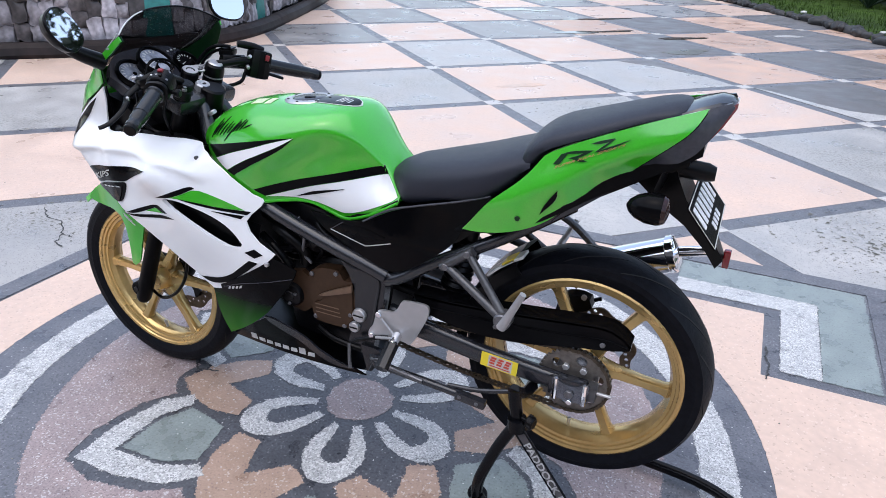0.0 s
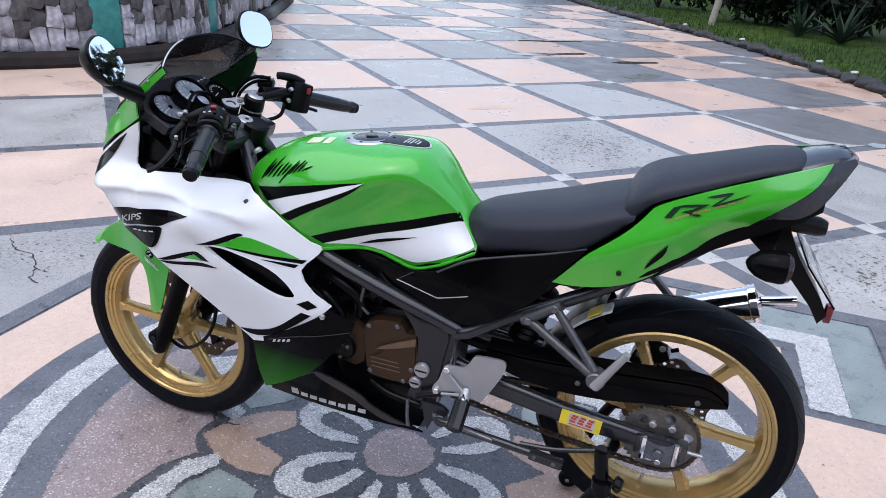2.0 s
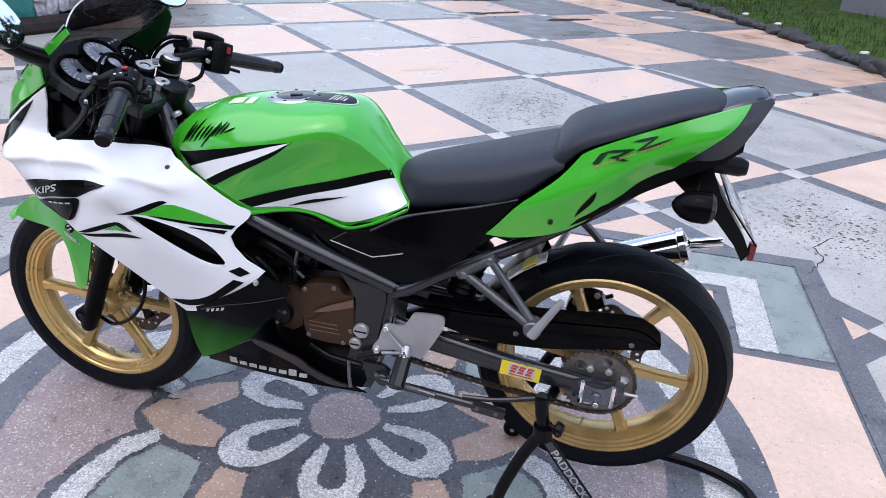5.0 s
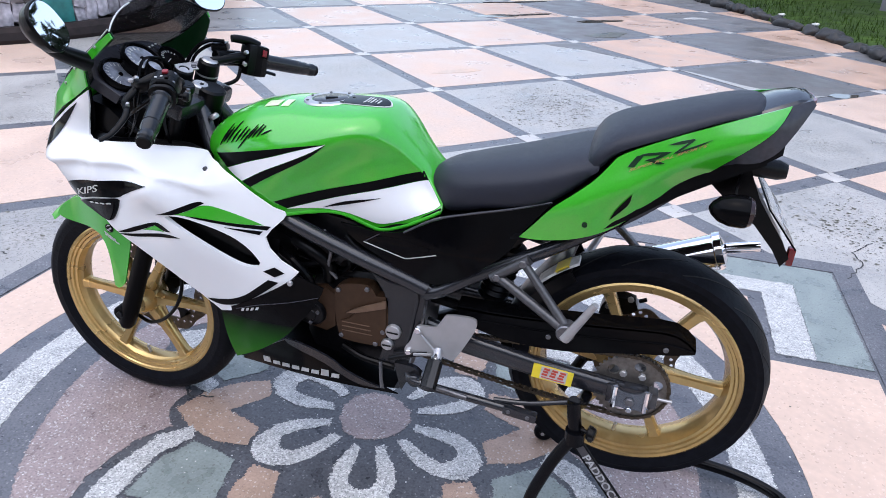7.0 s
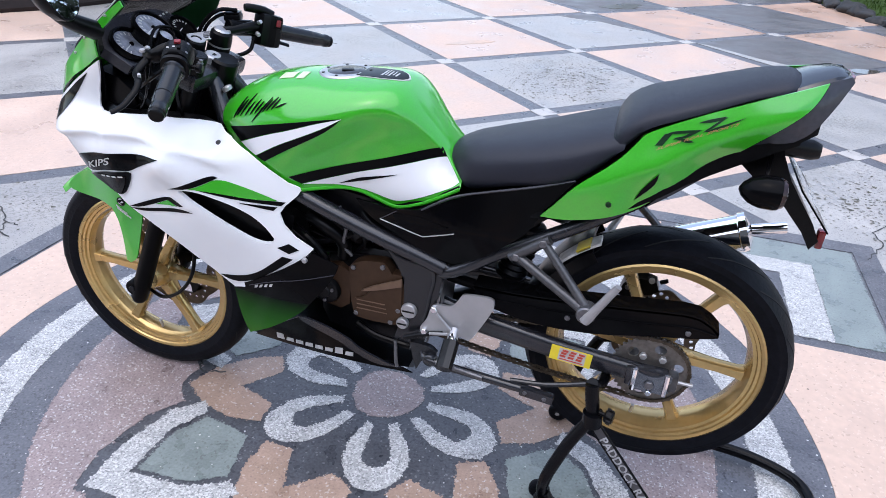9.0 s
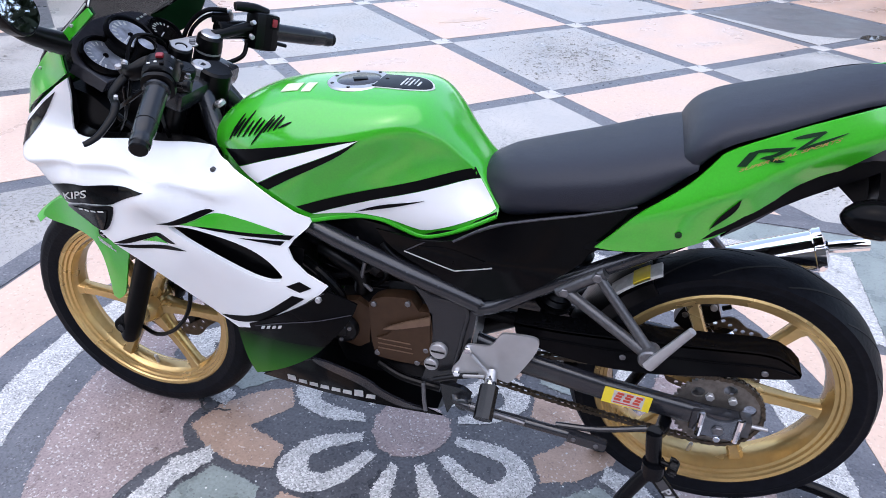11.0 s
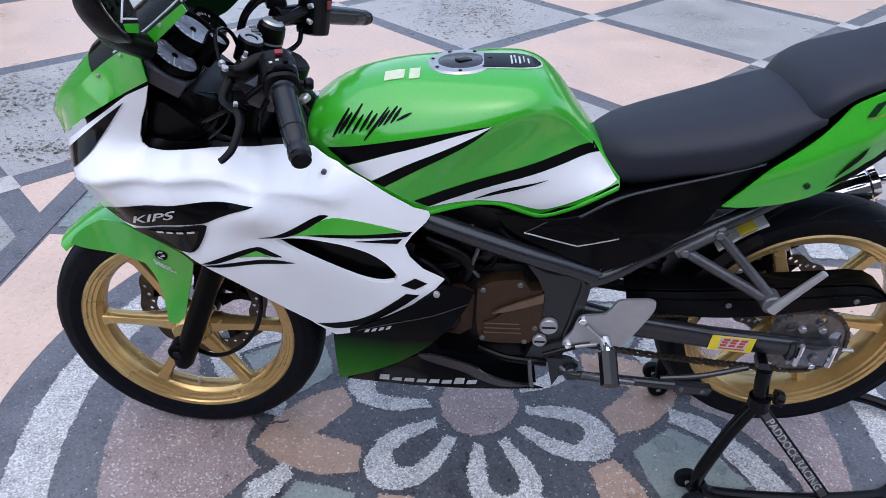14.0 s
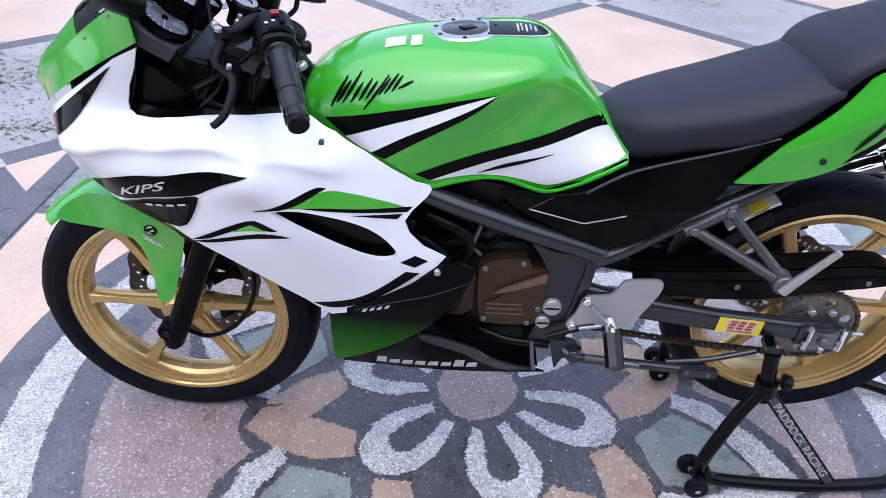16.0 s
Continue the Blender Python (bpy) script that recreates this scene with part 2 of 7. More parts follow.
WATER = mat("puddle_water", (0.085, 0.078, 0.07), 0.035, 0.0, 0.2, 6, spec=0.5)
GRASS_M = mat("grass", (0.038, 0.068, 0.013), 0.8, 0.0, 0.5, 6, 0.3, stain=0.35, spec=0.08)
SOIL = mat("dark_wet_soil", (0.05, 0.045, 0.035), 0.7, 0.0, 0.4, 8, 0.4)
ROCK = tint_each(mat("dark_kerb_rock", (0.017, 0.016, 0.016), 0.6, 0.0, 0.5, 20, 0.4), 0.3)
WALLSTONE = tint_each(mat("pale_wall_stone", (0.42, 0.385, 0.41), 0.6, 0.0, 0.5, 12, 0.5, stain=0.5), 0.35)
DARKSTONE = tint_each(mat("dark_wall_stone", (0.085, 0.072, 0.072), 0.6, 0.0, 0.6, 12, 0.5, stain=0.5), 0.5)
CHIP_WHITE = mat("white_stone_chip", (0.62, 0.615, 0.60), 0.35, 0.0, 0.2, 90)
OCHRE = mat("ochre_damp_stain", (0.55, 0.385, 0.28), 0.4, 0.0, 0.15, 30, stain=0.2)
TEAL = mat("teal_painted_stone", (0.03, 0.22, 0.20), 0.5, 0.0, 0.25, 14, 0.2, stain=0.2)
LOG = mat("brown_log_render", (0.022, 0.0145, 0.0135), 0.75, 0.0, 0.5, 9, 0.5, stain=0.4, spec=0.25)
MORTAR = mat("dark_wall_mortar", (0.022, 0.020, 0.021), 0.9, 0.0, 0.3, 20, 0.3, spec=0.1)
PLASTER = mat("grey_plaster", (0.15, 0.145, 0.155), 0.8, 0.0, 0.1, 6, 0.1, stain=0.15)
LEAF = mat("shrub_leaf", (0.006, 0.012, 0.006), 0.6, 0.0, 0.5, 8, spec=0.12)
AGAVE = mat("agave_leaf", (0.024, 0.042, 0.026), 0.5, 0.0, 0.25, 8, spec=0.2)
BLOCKER_WALL = mat("grey_brown_blocker_render", (0.16, 0.145, 0.13), 0.8, 0.0, 0.1, 5, 0.1, stain=0.2)
BLOCKER_ROOF = mat("brown_blocker_roof", (0.08, 0.05, 0.04), 0.8, 0.0, 0.2, 8, 0.2)
POST_M = mat("pale_post_paint", (0.30, 0.26, 0.21), 0.6, 0.0, 0.15, 20)
LICHEN = mat("dark_lichen", (0.145, 0.138, 0.112), 0.7, 0.0, 0.45, 60)
CRACK = mat("dark_crack", (0.05, 0.05, 0.05), 0.8, 0.0, 0.2, 60)
PEBBLE = mat("white_pebble", (0.46, 0.46, 0.43), 0.6, 0.0, 0.25, 30)


# ---- building helpers ----
def finish(bm, sharp=0.6, smooth=True):
    bmesh.ops.remove_doubles(bm, verts=bm.verts, dist=1e-5)
    bmesh.ops.recalc_face_normals(bm, faces=bm.faces)
    for fc in bm.faces:
        fc.smooth = smooth
    for e in bm.edges:
        e.smooth = len(e.link_faces) == 2 and e.calc_face_angle(0) < sharp
    return bm


def part(name, bm, material, parent, label="", sharp=0.6, smooth=True):
    finish(bm, sharp, smooth)
    me = bpy.data.meshes.new(name)
    bm.to_mesh(me)
    bm.free()
    me.materials.append(material)
    ob = new(name, me)
    while parent and parent.parent and parent.parent.parent:
        parent = parent.parent
    ob.parent = parent
    if label:
        tagged(ob, label)
    return ob


def thing(name, label, category, group="", at=(0, 0, 0), kind=""):
    ob = new(name)
    ob.location = at
    return tagged(ob, label, category, group, kind)


def ease(outline, times=2):
    """Cuts the gentle corners of an outline, so that it runs in curves."""
    p = [Vector(q) for q in outline]
    if len(p) > 44:
        return outline
    for _ in range(times):
        out = []
        for i, c in enumerate(p):
            a, b = p[i - 1] - c, p[(i + 1) % len(p)] - c
            if a.length < 1e-6 or b.length < 1e-6 or a.angle(b) < 2.4:
                out.append(c)
            else:
                out += [c + a * 0.25, c + b * 0.25]
        p = out
    return [(q.x, q.y) for q in p]


def plate(outline, f, thick=0.004, holes=(), step=0.014, lift=0.0, s=-1, fold=None):
    """A curved panel: an outline in x and z laid on the half-width surface f, with thickness inwards."""
    bm = bmesh.new()
    outline = ease(outline)
    for loop in (outline, *(ease(h) for h in holes)):
        vs = [bm.verts.new((x, 0, z)) for x, z in loop]
        for i in range(len(vs)):
            bm.edges.new((vs[i - 1], vs[i]))
    bmesh.ops.triangle_fill(bm, use_beauty=True, use_dissolve=False, edges=bm.edges[:], normal=(0, -1, 0))
    xs, zs = [p[0] for p in outline], [p[1] for p in outline]
    for axis, lo, hi in ((0, min(xs), max(xs)), (2, min(zs), max(zs))):
        k = lo + step
        while k < hi - 0.002:
            co, no = [0, 0, 0], [0, 0, 0]
            co[axis], no[axis] = k, 1
            bmesh.ops.bisect_plane(bm, geom=bm.verts[:] + bm.edges[:] + bm.faces[:], dist=1e-5, plane_co=co, plane_no=no)
            k += step
    for bend in fold or ():
        k = min(xs)
        while k < max(xs):
            a, b = Vector((k, 0, bend(k))), Vector((k + step, 0, bend(k + step)))
            d = b - a
            got = [q for q in bm.faces if all(k - 1e-4 < v.co.x < k + step + 1e-4 for v in q.verts)]
            els = set(got)
            for q in got:
                els.update(q.verts)
                els.update(q.edges)
            if got:
                bmesh.ops.bisect_plane(bm, geom=list(els), dist=1e-5, plane_co=a, plane_no=(-d.z, 0, d.x))
            k += step
    for v in bm.verts:
        v.co.y = s * (f(v.co.x, v.co.z) + lift)
    got = bmesh.ops.extrude_face_region(bm, geom=bm.faces[:], use_keep_orig=True)["geom"]
    for v in got:
        if isinstance(v, bmesh.types.BMVert):
            v.co.y -= s * thick
    return bm


def curve_points(pts, per=6, closed=False):
    """Catmull-Rom through pts."""
    p = [Vector(q) for q in pts]
    n, out = len(p), []
    for i in range(n if closed else n - 1):
        a = p[(i - 1) % n] if closed or i > 0 else p[0] * 2 - p[1]
        b, c = p[i], p[(i + 1) % n]
        d = p[(i + 2) % n] if closed or i + 2 < n else c * 2 - b
        for k in range(per):
            u = k / per
            out.append(0.5 * (2 * b + (c - a) * u + (2 * a - 5 * b + 4 * c - d) * u * u + (3 * b - a - 3 * c + d) * u ** 3))
    if not closed:
        out.append(p[-1])
    return out


def tube(pts, r, sides=12, per=5, closed=False, bm=None, flat=1.0, smooth=True):
    """A round bar along pts. r: a radius or one for each end."""
    bm = bm or bmesh.new()
    path = curve_points(pts, per, closed) if smooth and len(pts) > 2 else [Vector(p) for p in pts]
    rings, up, n = [], None, len(path)
    for i, p in enumerate(path):
        nxt = path[(i + 1) % n] if closed or i + 1 < n else p
        prv = path[i - 1] if closed or i > 0 else p
        t = (nxt - prv).normalized()
        if up is None:
            up = t.orthogonal().normalized()
            if abs(t.y) < 0.9:
                up = (Vector((0, 1, 0)) - t * t.y).normalized()
        up = (up - t * up.dot(t)).normalized()
        w = t.cross(up)
        rad = r if not isinstance(r, (tuple, list)) else r[0] + (r[1] - r[0]) * i / max(1, n - 1)
        rings.append([bm.verts.new(p + (up * math.cos(a) * flat + w * math.sin(a)) * rad) for a in (2 * math.pi * k / sides for k in range(sides))])
    for i in range(n if closed else n - 1):
        a, b = rings[i], rings[(i + 1) % n]
        for k in range(sides):
            bm.faces.new((a[k], a[(k + 1) % sides], b[(k + 1) % sides], b[k]))
    if not closed:
        bm.faces.new(rings[0][::-1])
        bm.faces.new(rings[-1])
    return bm


def lathe(profile, centre, axis=(0, 1, 0), seg=48, closed=True, bm=None):
    """Turns (radius, along) points about an axis through centre."""
    bm = bm or bmesh.new()
    ax = Vector(axis).normalized()
    u = ax.orthogonal().normalized()
    if abs(ax.y) > 0.99:
        u = Vector((1, 0, 0))
    w = ax.cross(u)
    c = Vector(centre)
    rings = []
    for r, a in profile:
        rings.append([bm.verts.new(c + ax * a + (u * math.cos(t) + w * math.sin(t)) * r) for t in (2 * math.pi * k / seg for k in range(seg))] if r > 1e-6 else [bm.verts.new(c + ax * a)] * seg)
    n = len(profile)
    for i in range(n if closed else n - 1):
        a, b = rings[i], rings[(i + 1) % n]
        for k in range(seg):
            f = []
            for v in (a[k], a[(k + 1) % seg], b[(k + 1) % seg], b[k]):
                if v not in f:
                    f.append(v)
            if len(f) > 2:
                try:
                    bm.faces.new(f)
                except ValueError:
                    pass
    return bm


def rod(a, b, r, sides=16, bevel=0.15, bm=None):
    """A cylinder from a to b with eased ends."""
    a, b = Vector(a), Vector(b)
    ln = (b - a).length
    e = min(r * bevel, ln * 0.2)
    return lathe([(0, 0), (r - e, 0), (r, e), (r, ln - e), (r - e, ln), (0, ln)], a, b - a, sides, False, bm)


def block(lo, hi, bevel=0.004, m=None, bm=None):
    """A box with eased edges."""
    own = bmesh.new()
    bmesh.ops.create_cube(own, size=1)
    for v in own.verts:
        v.co = Vector([(lo[i] + hi[i]) / 2 + v.co[i] * (hi[i] - lo[i]) for i in range(3)])
    if bevel:
        bmesh.ops.bevel(own, geom=own.edges[:], offset=bevel, segments=2, affect="EDGES", profile=0.6)
    if m is not None:
        own.transform(m)
    if bm is None:
        return own
    return merge(bm, own)


def merge(bm, other):
    me = bpy.data.meshes.new("scratch")
    other.to_mesh(me)
    other.free()
    bm.from_mesh(me)
    bpy.data.meshes.remove(me)
    return bm


def loft(rings, caps=True, closed=True):
    """A skin over rings of equal count."""
    bm = bmesh.new()
    vs = [[bm.verts.new(p) for p in r] for r in rings]
    n = len(vs[0])
    for i in range(len(vs) - 1):
        for k in range(n if closed else n - 1):
            bm.faces.new((vs[i][k], vs[i][(k + 1) % n], vs[i + 1][(k + 1) % n], vs[i + 1][k]))
    if caps and closed:
        bm.faces.new(vs[0][::-1])
        bm.faces.new(vs[-1])
    return bm


def lerp_table(table):
    xs, ys = [a for a, _ in table], [b for _, b in table]

    def f(x):
        """Monotone-ish smooth reading of the table."""
        i = int(np.searchsorted(xs, x)) - 1
        i = max(0, min(len(xs) - 2, i))
        t = max(0.0, min(1.0, (x - xs[i]) / (xs[i + 1] - xs[i])))
        sl = [(ys[k + 1] - ys[k]) / (xs[k + 1] - xs[k]) for k in range(len(xs) - 1)]
        m0 = sl[i] if i == 0 else (sl[i - 1] + sl[i]) / 2
        m1 = sl[i] if i == len(sl) - 1 else (sl[i] + sl[i + 1]) / 2
        h = xs[i + 1] - xs[i]
        t2, t3 = t * t, t * t * t
        return (2 * t3 - 3 * t2 + 1) * ys[i] + (t3 - 2 * t2 + t) * h * m0 + (3 * t2 - 2 * t3) * ys[i + 1] + (t3 - t2) * h * m1
    return f


def cage(ctrl, soft=1e-4):
    """A smooth half-width surface y(x, z) over a few control points (x, z, y)."""
    c = np.array(ctrl, float)
    p, v = c[:, :2], c[:, 2]

    def k(d):
        return np.where(d > 0, d * d * np.log(d + 1e-12), 0.0)
    n = len(p)
    big = k(np.linalg.norm(p[:, None] - p[None], axis=2)) + soft * np.eye(n)
    P = np.hstack([np.ones((n, 1)), p])
    w = np.linalg.solve(np.block([[big, P], [P.T, np.zeros((3, 3))]]), np.concatenate([v, np.zeros(3)]))

    def f(x, z):
        d = np.hypot(p[:, 0] - x, p[:, 1] - z)
        return float(k(d) @ w[:n] + w[n] + w[n + 1] * x + w[n + 2] * z)
    return f


def ragged(poly, amp, step=0.012):
    """The outline of a hand-laid piece: broken into short runs that stray a little."""
    out = []
    for i in range(len(poly)):
        a, b = poly[i - 1], poly[i]
        n = max(1, int(math.hypot(b[0] - a[0], b[1] - a[1]) / step))
        for k in range(n):
            x, y = a[0] + (b[0] - a[0]) * k / n, a[1] + (b[1] - a[1]) * k / n
            out.append((x + amp * noise.noise(Vector((x * 55, y * 55, 3))), y + amp * noise.noise(Vector((x * 55, y * 55, 9)))))
    return out


def flat_piece(poly, top=0.0, deep=0.03, holes=(), bm=None, rough=0.0):
    """A slab with the outline poly in x and y, its top at the given height."""
    own = bmesh.new()
    if rough:
        poly, holes = ragged(poly, rough), [ragged(h, rough) for h in holes]
    for loop in (poly, *holes):
        vs = [own.verts.new((x, y, top)) for x, y in loop]
        for i in range(len(vs)):
            own.edges.new((vs[i - 1], vs[i]))
    bmesh.ops.triangle_fill(own, use_beauty=True, use_dissolve=True, edges=own.edges[:], normal=(0, 0, 1))
    got = bmesh.ops.extrude_face_region(own, geom=own.faces[:], use_keep_orig=True)["geom"]
    for v in got:
        if isinstance(v, bmesh.types.BMVert):
            v.co.z -= deep
    if bm is None:
        return own
    return merge(bm, own)


# ---- the yard: ground, paving, medallion ----
CX, CY = 0.0, 0.053


def kerb_line(n=60):
    return curve_points([(9.0, 1.5, 0), (5.2, 3.6, 0), (3.55, 5.7, 0), (2.75, 8.2, 0), (1.9, 10.4, 0), (0.6, 12.9, 0), (-1.6, 16.6, 0), (-4.0, 21.0, 0)], 8)


KERB = kerb_line()

tagged(part("ground", flat_piece([(-150, -150), (150, -150), (150, 150), (-150, 150)], -0.03, 0.2), SOIL, None), "dark damp soil ground reaching to the horizon", "ground", kind="structure")
court = [(-14, -12), (14, -12), (14, 1.0)] + [(p.x, p.y) for p in KERB] + [(-14, 21.0)]
pavement = tagged(part("pavement", flat_piece(court, -0.0016, 0.024), JOINT, None), "damp terrazzo courtyard with dark pebble joints and a round medallion", "pavement", kind="structure")

P_LINES = [-9.28, -8.03, -6.78, -5.53, -4.28, -3.03, -1.78, -0.53, 0.72, 1.95, 3.19, 4.45, 5.66, 6.9, 8.15, 9.4, 10.65, 11.9]
Q_LINES = [-9.2, -7.95, -6.7, -5.45, -4.2, -2.95, -1.7, -0.46, 0.78, 2.01, 3.31, 4.73, 6.25, 7.75, 9.25, 10.75, 12.25, 13.75, 15.25]
GAP = 0.055
S_OUT = 1.545
R2 = math.sqrt(2)


def clip(poly, a, b, c):
    """Keeps the side a x + b y <= c of a polygon."""
    out = []
    for i in range(len(poly)):
        p, q = poly[i - 1], poly[i]
        dp, dq = a * p[0] + b * p[1] - c, a * q[0] + b * q[1] - c
        if (dp < 0) != (dq < 0):
            t = dp / (dp - dq)
            out.append((p[0] + t * (q[0] - p[0]), p[1] + t * (q[1] - p[1])))
        if dq <= 0:
            out.append(q)
    return out


def in_court(x, y):
    c = False
    for i in range(len(court)):
        (x1, y1), (x2, y2) = court[i - 1], court[i]
        if (y1 > y) != (y2 > y) and x < x1 + (y - y1) * (x2 - x1) / (y2 - y1):
            c = not c
    return c


def outside_square(poly):
    """The pieces of a polygon that lie outside the medallion's square."""
    l, r, b, t = CX - S_OUT, CX + S_OUT, CY - S_OUT, CY + S_OUT
    mid = clip(clip(poly, 1, 0, r), -1, 0, -l)
    return [p for p in (clip(poly, 1, 0, l), clip(poly, -1, 0, -r), clip(mid, 0, 1, b), clip(mid, 0, -1, -t)) if len(p) > 2]


def cut_by_kerb(poly):
    """Trims a polygon along the kerb's bend."""
    xs, ys = sum(p[0] for p in poly) / len(poly), sum(p[1] for p in poly) / len(poly)
    best = min(range(len(KERB) - 1), key=lambda i: (KERB[i].x - xs) ** 2 + (KERB[i].y - ys) ** 2)
    d = KERB[best + 1] - KERB[best]
    a, b = d.y, -d.x
    ln = math.hypot(a, b)
    a, b = a / ln, b / ln
    c = a * KERB[best].x + b * KERB[best].y
    return clip(poly, a, b, c - 0.06)


rng = random.Random(4)
for i in range(len(P_LINES) - 1):
    for j in range(len(Q_LINES) - 1):
        p0, p1, q0, q1 = P_LINES[i] + GAP, P_LINES[i + 1] - GAP, Q_LINES[j] + GAP, Q_LINES[j + 1] - GAP
        quad = [((p - q) / R2, (p + q) / R2) for p, q in ((p0, q0), (p1, q0), (p1, q1), (p0, q1))]
        mx, my = sum(p[0] for p in quad) / 4, sum(p[1] for p in quad) / 4
        if math.hypot(mx, my - 3) > 13.5 or my < -6:
            continue
        quad = cut_by_kerb(quad) if my > 1 else quad
        if len(quad) < 3:
            continue
        inside = abs(mx - CX) < S_OUT + 1.3 and abs(my - CY) < S_OUT + 1.3
        polys = outside_square(quad) if inside else [quad]
        if not polys:
            continue
        top = rng.uniform(-0.0008, 0.0008)
        bm = bmesh.new()
        for poly in polys:
            area = abs(sum(poly[k - 1][0] * poly[k][1] - poly[k][0] * poly[k - 1][1] for k in range(len(poly)))) / 2
            if area > 0.0003:
                flat_piece(poly, top, 0.02, bm=bm)
        if not bm.faces:
            bm.free()
            continue
        wet = p0 > 4.4 and q0 < 6.5 and q1 > 1.5
        if (i + j) % 2 == 1:
            part("slab", bm, PEACHWET if wet and p0 + q0 > 7.5 else PEACH, pavement, smooth=False)
        else:
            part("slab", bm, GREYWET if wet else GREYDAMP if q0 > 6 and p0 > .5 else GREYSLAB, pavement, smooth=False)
node_mesh = None
for p in P_LINES:
    for q in Q_LINES:
        x, y = (p - q) / R2, (p + q) / R2
        if math.hypot(x, y - 3) > 13 or my < -6 or not in_court(x, y) or (abs(x - CX) < S_OUT + 0.1 and abs(y - CY) < S_OUT + 0.1):
            continue
        g = GAP * 1.15
        if node_mesh is None:
            ob = part("joint_square", flat_piece([(g / R2 * 0, -g * R2), (g * R2, 0), (0, g * R2), (-g * R2, 0)], 0.0, 0.02), NODE_M, pavement, smooth=False)
            node_mesh = ob.data
        else:
            ob = new("joint_square", node_mesh)
            ob.parent = pavement
        ob.location = (x, y, 0.0012)


def polar(r, a):
    return (CX + r * math.cos(radians(a)), CY + r * math.sin(radians(a)))


def ring_poly(r, n=120, start=0.0, wob=0.004, shift=0.0):
    return [(x - shift, y) for x, y in ring_turn(r, n, start, wob)]


def ring_turn(r, n, start, wob):
    return [polar(r + wob * math.sin(3 * t * 2 * math.pi / n + r * 9), start + 360 * t / n) for t in range(n)]


CHIPS = {}


def laid(name, poly, top, material, holes=()):
    """A hand-laid terrazzo piece; loose chips are noted along its edges."""
    loops = [ragged(q, 0.006) for q in (poly, *holes)]
    part(name, flat_piece(loops[0], top, holes=loops[1:]), material, pavement, smooth=False)
    if material is RING_M:
        return
    for loop in loops:
        for i in range(len(loop)):
            a, b = loop[i - 1], loop[i]
            n = max(1, round(math.hypot(b[0] - a[0], b[1] - a[1]) / .0065))
            for k in range(n):
                CHIPS.setdefault(material, []).append((a[0] + (b[0] - a[0]) * k / n, a[1] + (b[1] - a[1]) * k / n, top))


# centre disc, petals, leaves and tan wedges on a dark slate ground
part("medallion_ground", flat_piece(ring_poly(0.93, shift=.010), -0.0006, 0.004), SLATE, pavement, smooth=False)
PETALS = [167, 225, 284, 341, 42, 104]
laid("flower_disc", ring_poly(0.096, 48, wob=0.003), 0.001, PINK)
for a in PETALS:
    outer = [(0.122, -19), (0.2, -21), (0.27, -17), (0.325, -9), (0.345, 0), (0.325, 9), (0.27, 17), (0.2, 21), (0.122, 19)]
    inner = [(0.128, 9), (0.2, 9.5), (0.25, 8), (0.272, 3), (0.272, -3), (0.25, -8), (0.2, -9.5), (0.128, -9)]
    loop = [(p.x, p.y) for p in curve_points([(*polar(r, a + d), 0) for r, d in outer], 4)] + [(p.x, p.y) for p in curve_points([(*polar(r, a + d), 0) for r, d in inner], 4)]
    laid("petal", loop, 0.001, PALE)
    chevron = [(0.488, -21), (0.575, -17.5), (0.68, -8), (0.765, 0), (0.68, 8), (0.575, 17.5), (0.488, 21), (0.482, 15.6), (0.565, 11), (0.67, 0), (0.565, -11), (0.482, -15.6)]
    leaf_in = [(0.392, 0), (0.43, -7.5), (0.478, -13.2), (0.56, -8.8), (0.65, 0), (0.56, 8.8), (0.478, 13.2), (0.43, 7.5)]
    laid("leaf_rim", [polar(r, a + d) for r, d in chevron], 0.001, PALE)
    laid("leaf_heart", [polar(r, a + d) for r, d in leaf_in], 0.001, SAGE)
for k in range(6):
    a0, a1 = PETALS[k], PETALS[(k + 1) % 6]
    a = a0 + ((a1 - a0) % 360) / 2
    span = ((a1 - a0) % 360) / 60 * 0.9
    wedge = [(0.352, 26), (0.43, 19), (0.5, 9.5), (0.55, 0), (0.5, -9.5), (0.43, -19), (0.352, -26), (0.315, -14), (0.412, 0), (0.315, 14)]
    laid("wedge", [polar(r, a + d * span) for r, d in wedge], 0.0004, TAN)
hole = []
for k in range(6):
    a0, gap = PETALS[k], (PETALS[(k + 1) % 6] - PETALS[k]) % 360
    for d, r in ((0, 0.79), (0.13, 0.735), (0.29, 0.63), (0.37, 0.545), (0.42, 0.56), (0.5, 0.575), (0.58, 0.56), (0.63, 0.545), (0.71, 0.63), (0.87, 0.735)):
        hole.append(polar(r, a0 + d * gap))
laid("medallion_field", ring_poly(0.880, shift=.010), 0.0008, PINK, [hole])
laid("inner_ring", ring_poly(0.977, shift=.010), 0.0004, RING_M, [ring_poly(0.881, shift=.010)])
laid("pale_ring", ring_poly(1.077, shift=.010), 0.0014, PALE, [ring_poly(0.978, shift=.010)])
laid("outer_ring", ring_poly(1.168, shift=.012), 0.0004, RING_M, [ring_poly(1.078, shift=.010)])


def corner(sx, sy, pts):
    got = [(CX + sx * x, CY + sy * y) for x, y in pts]
    return got if sx * sy > 0 else got[::-1]


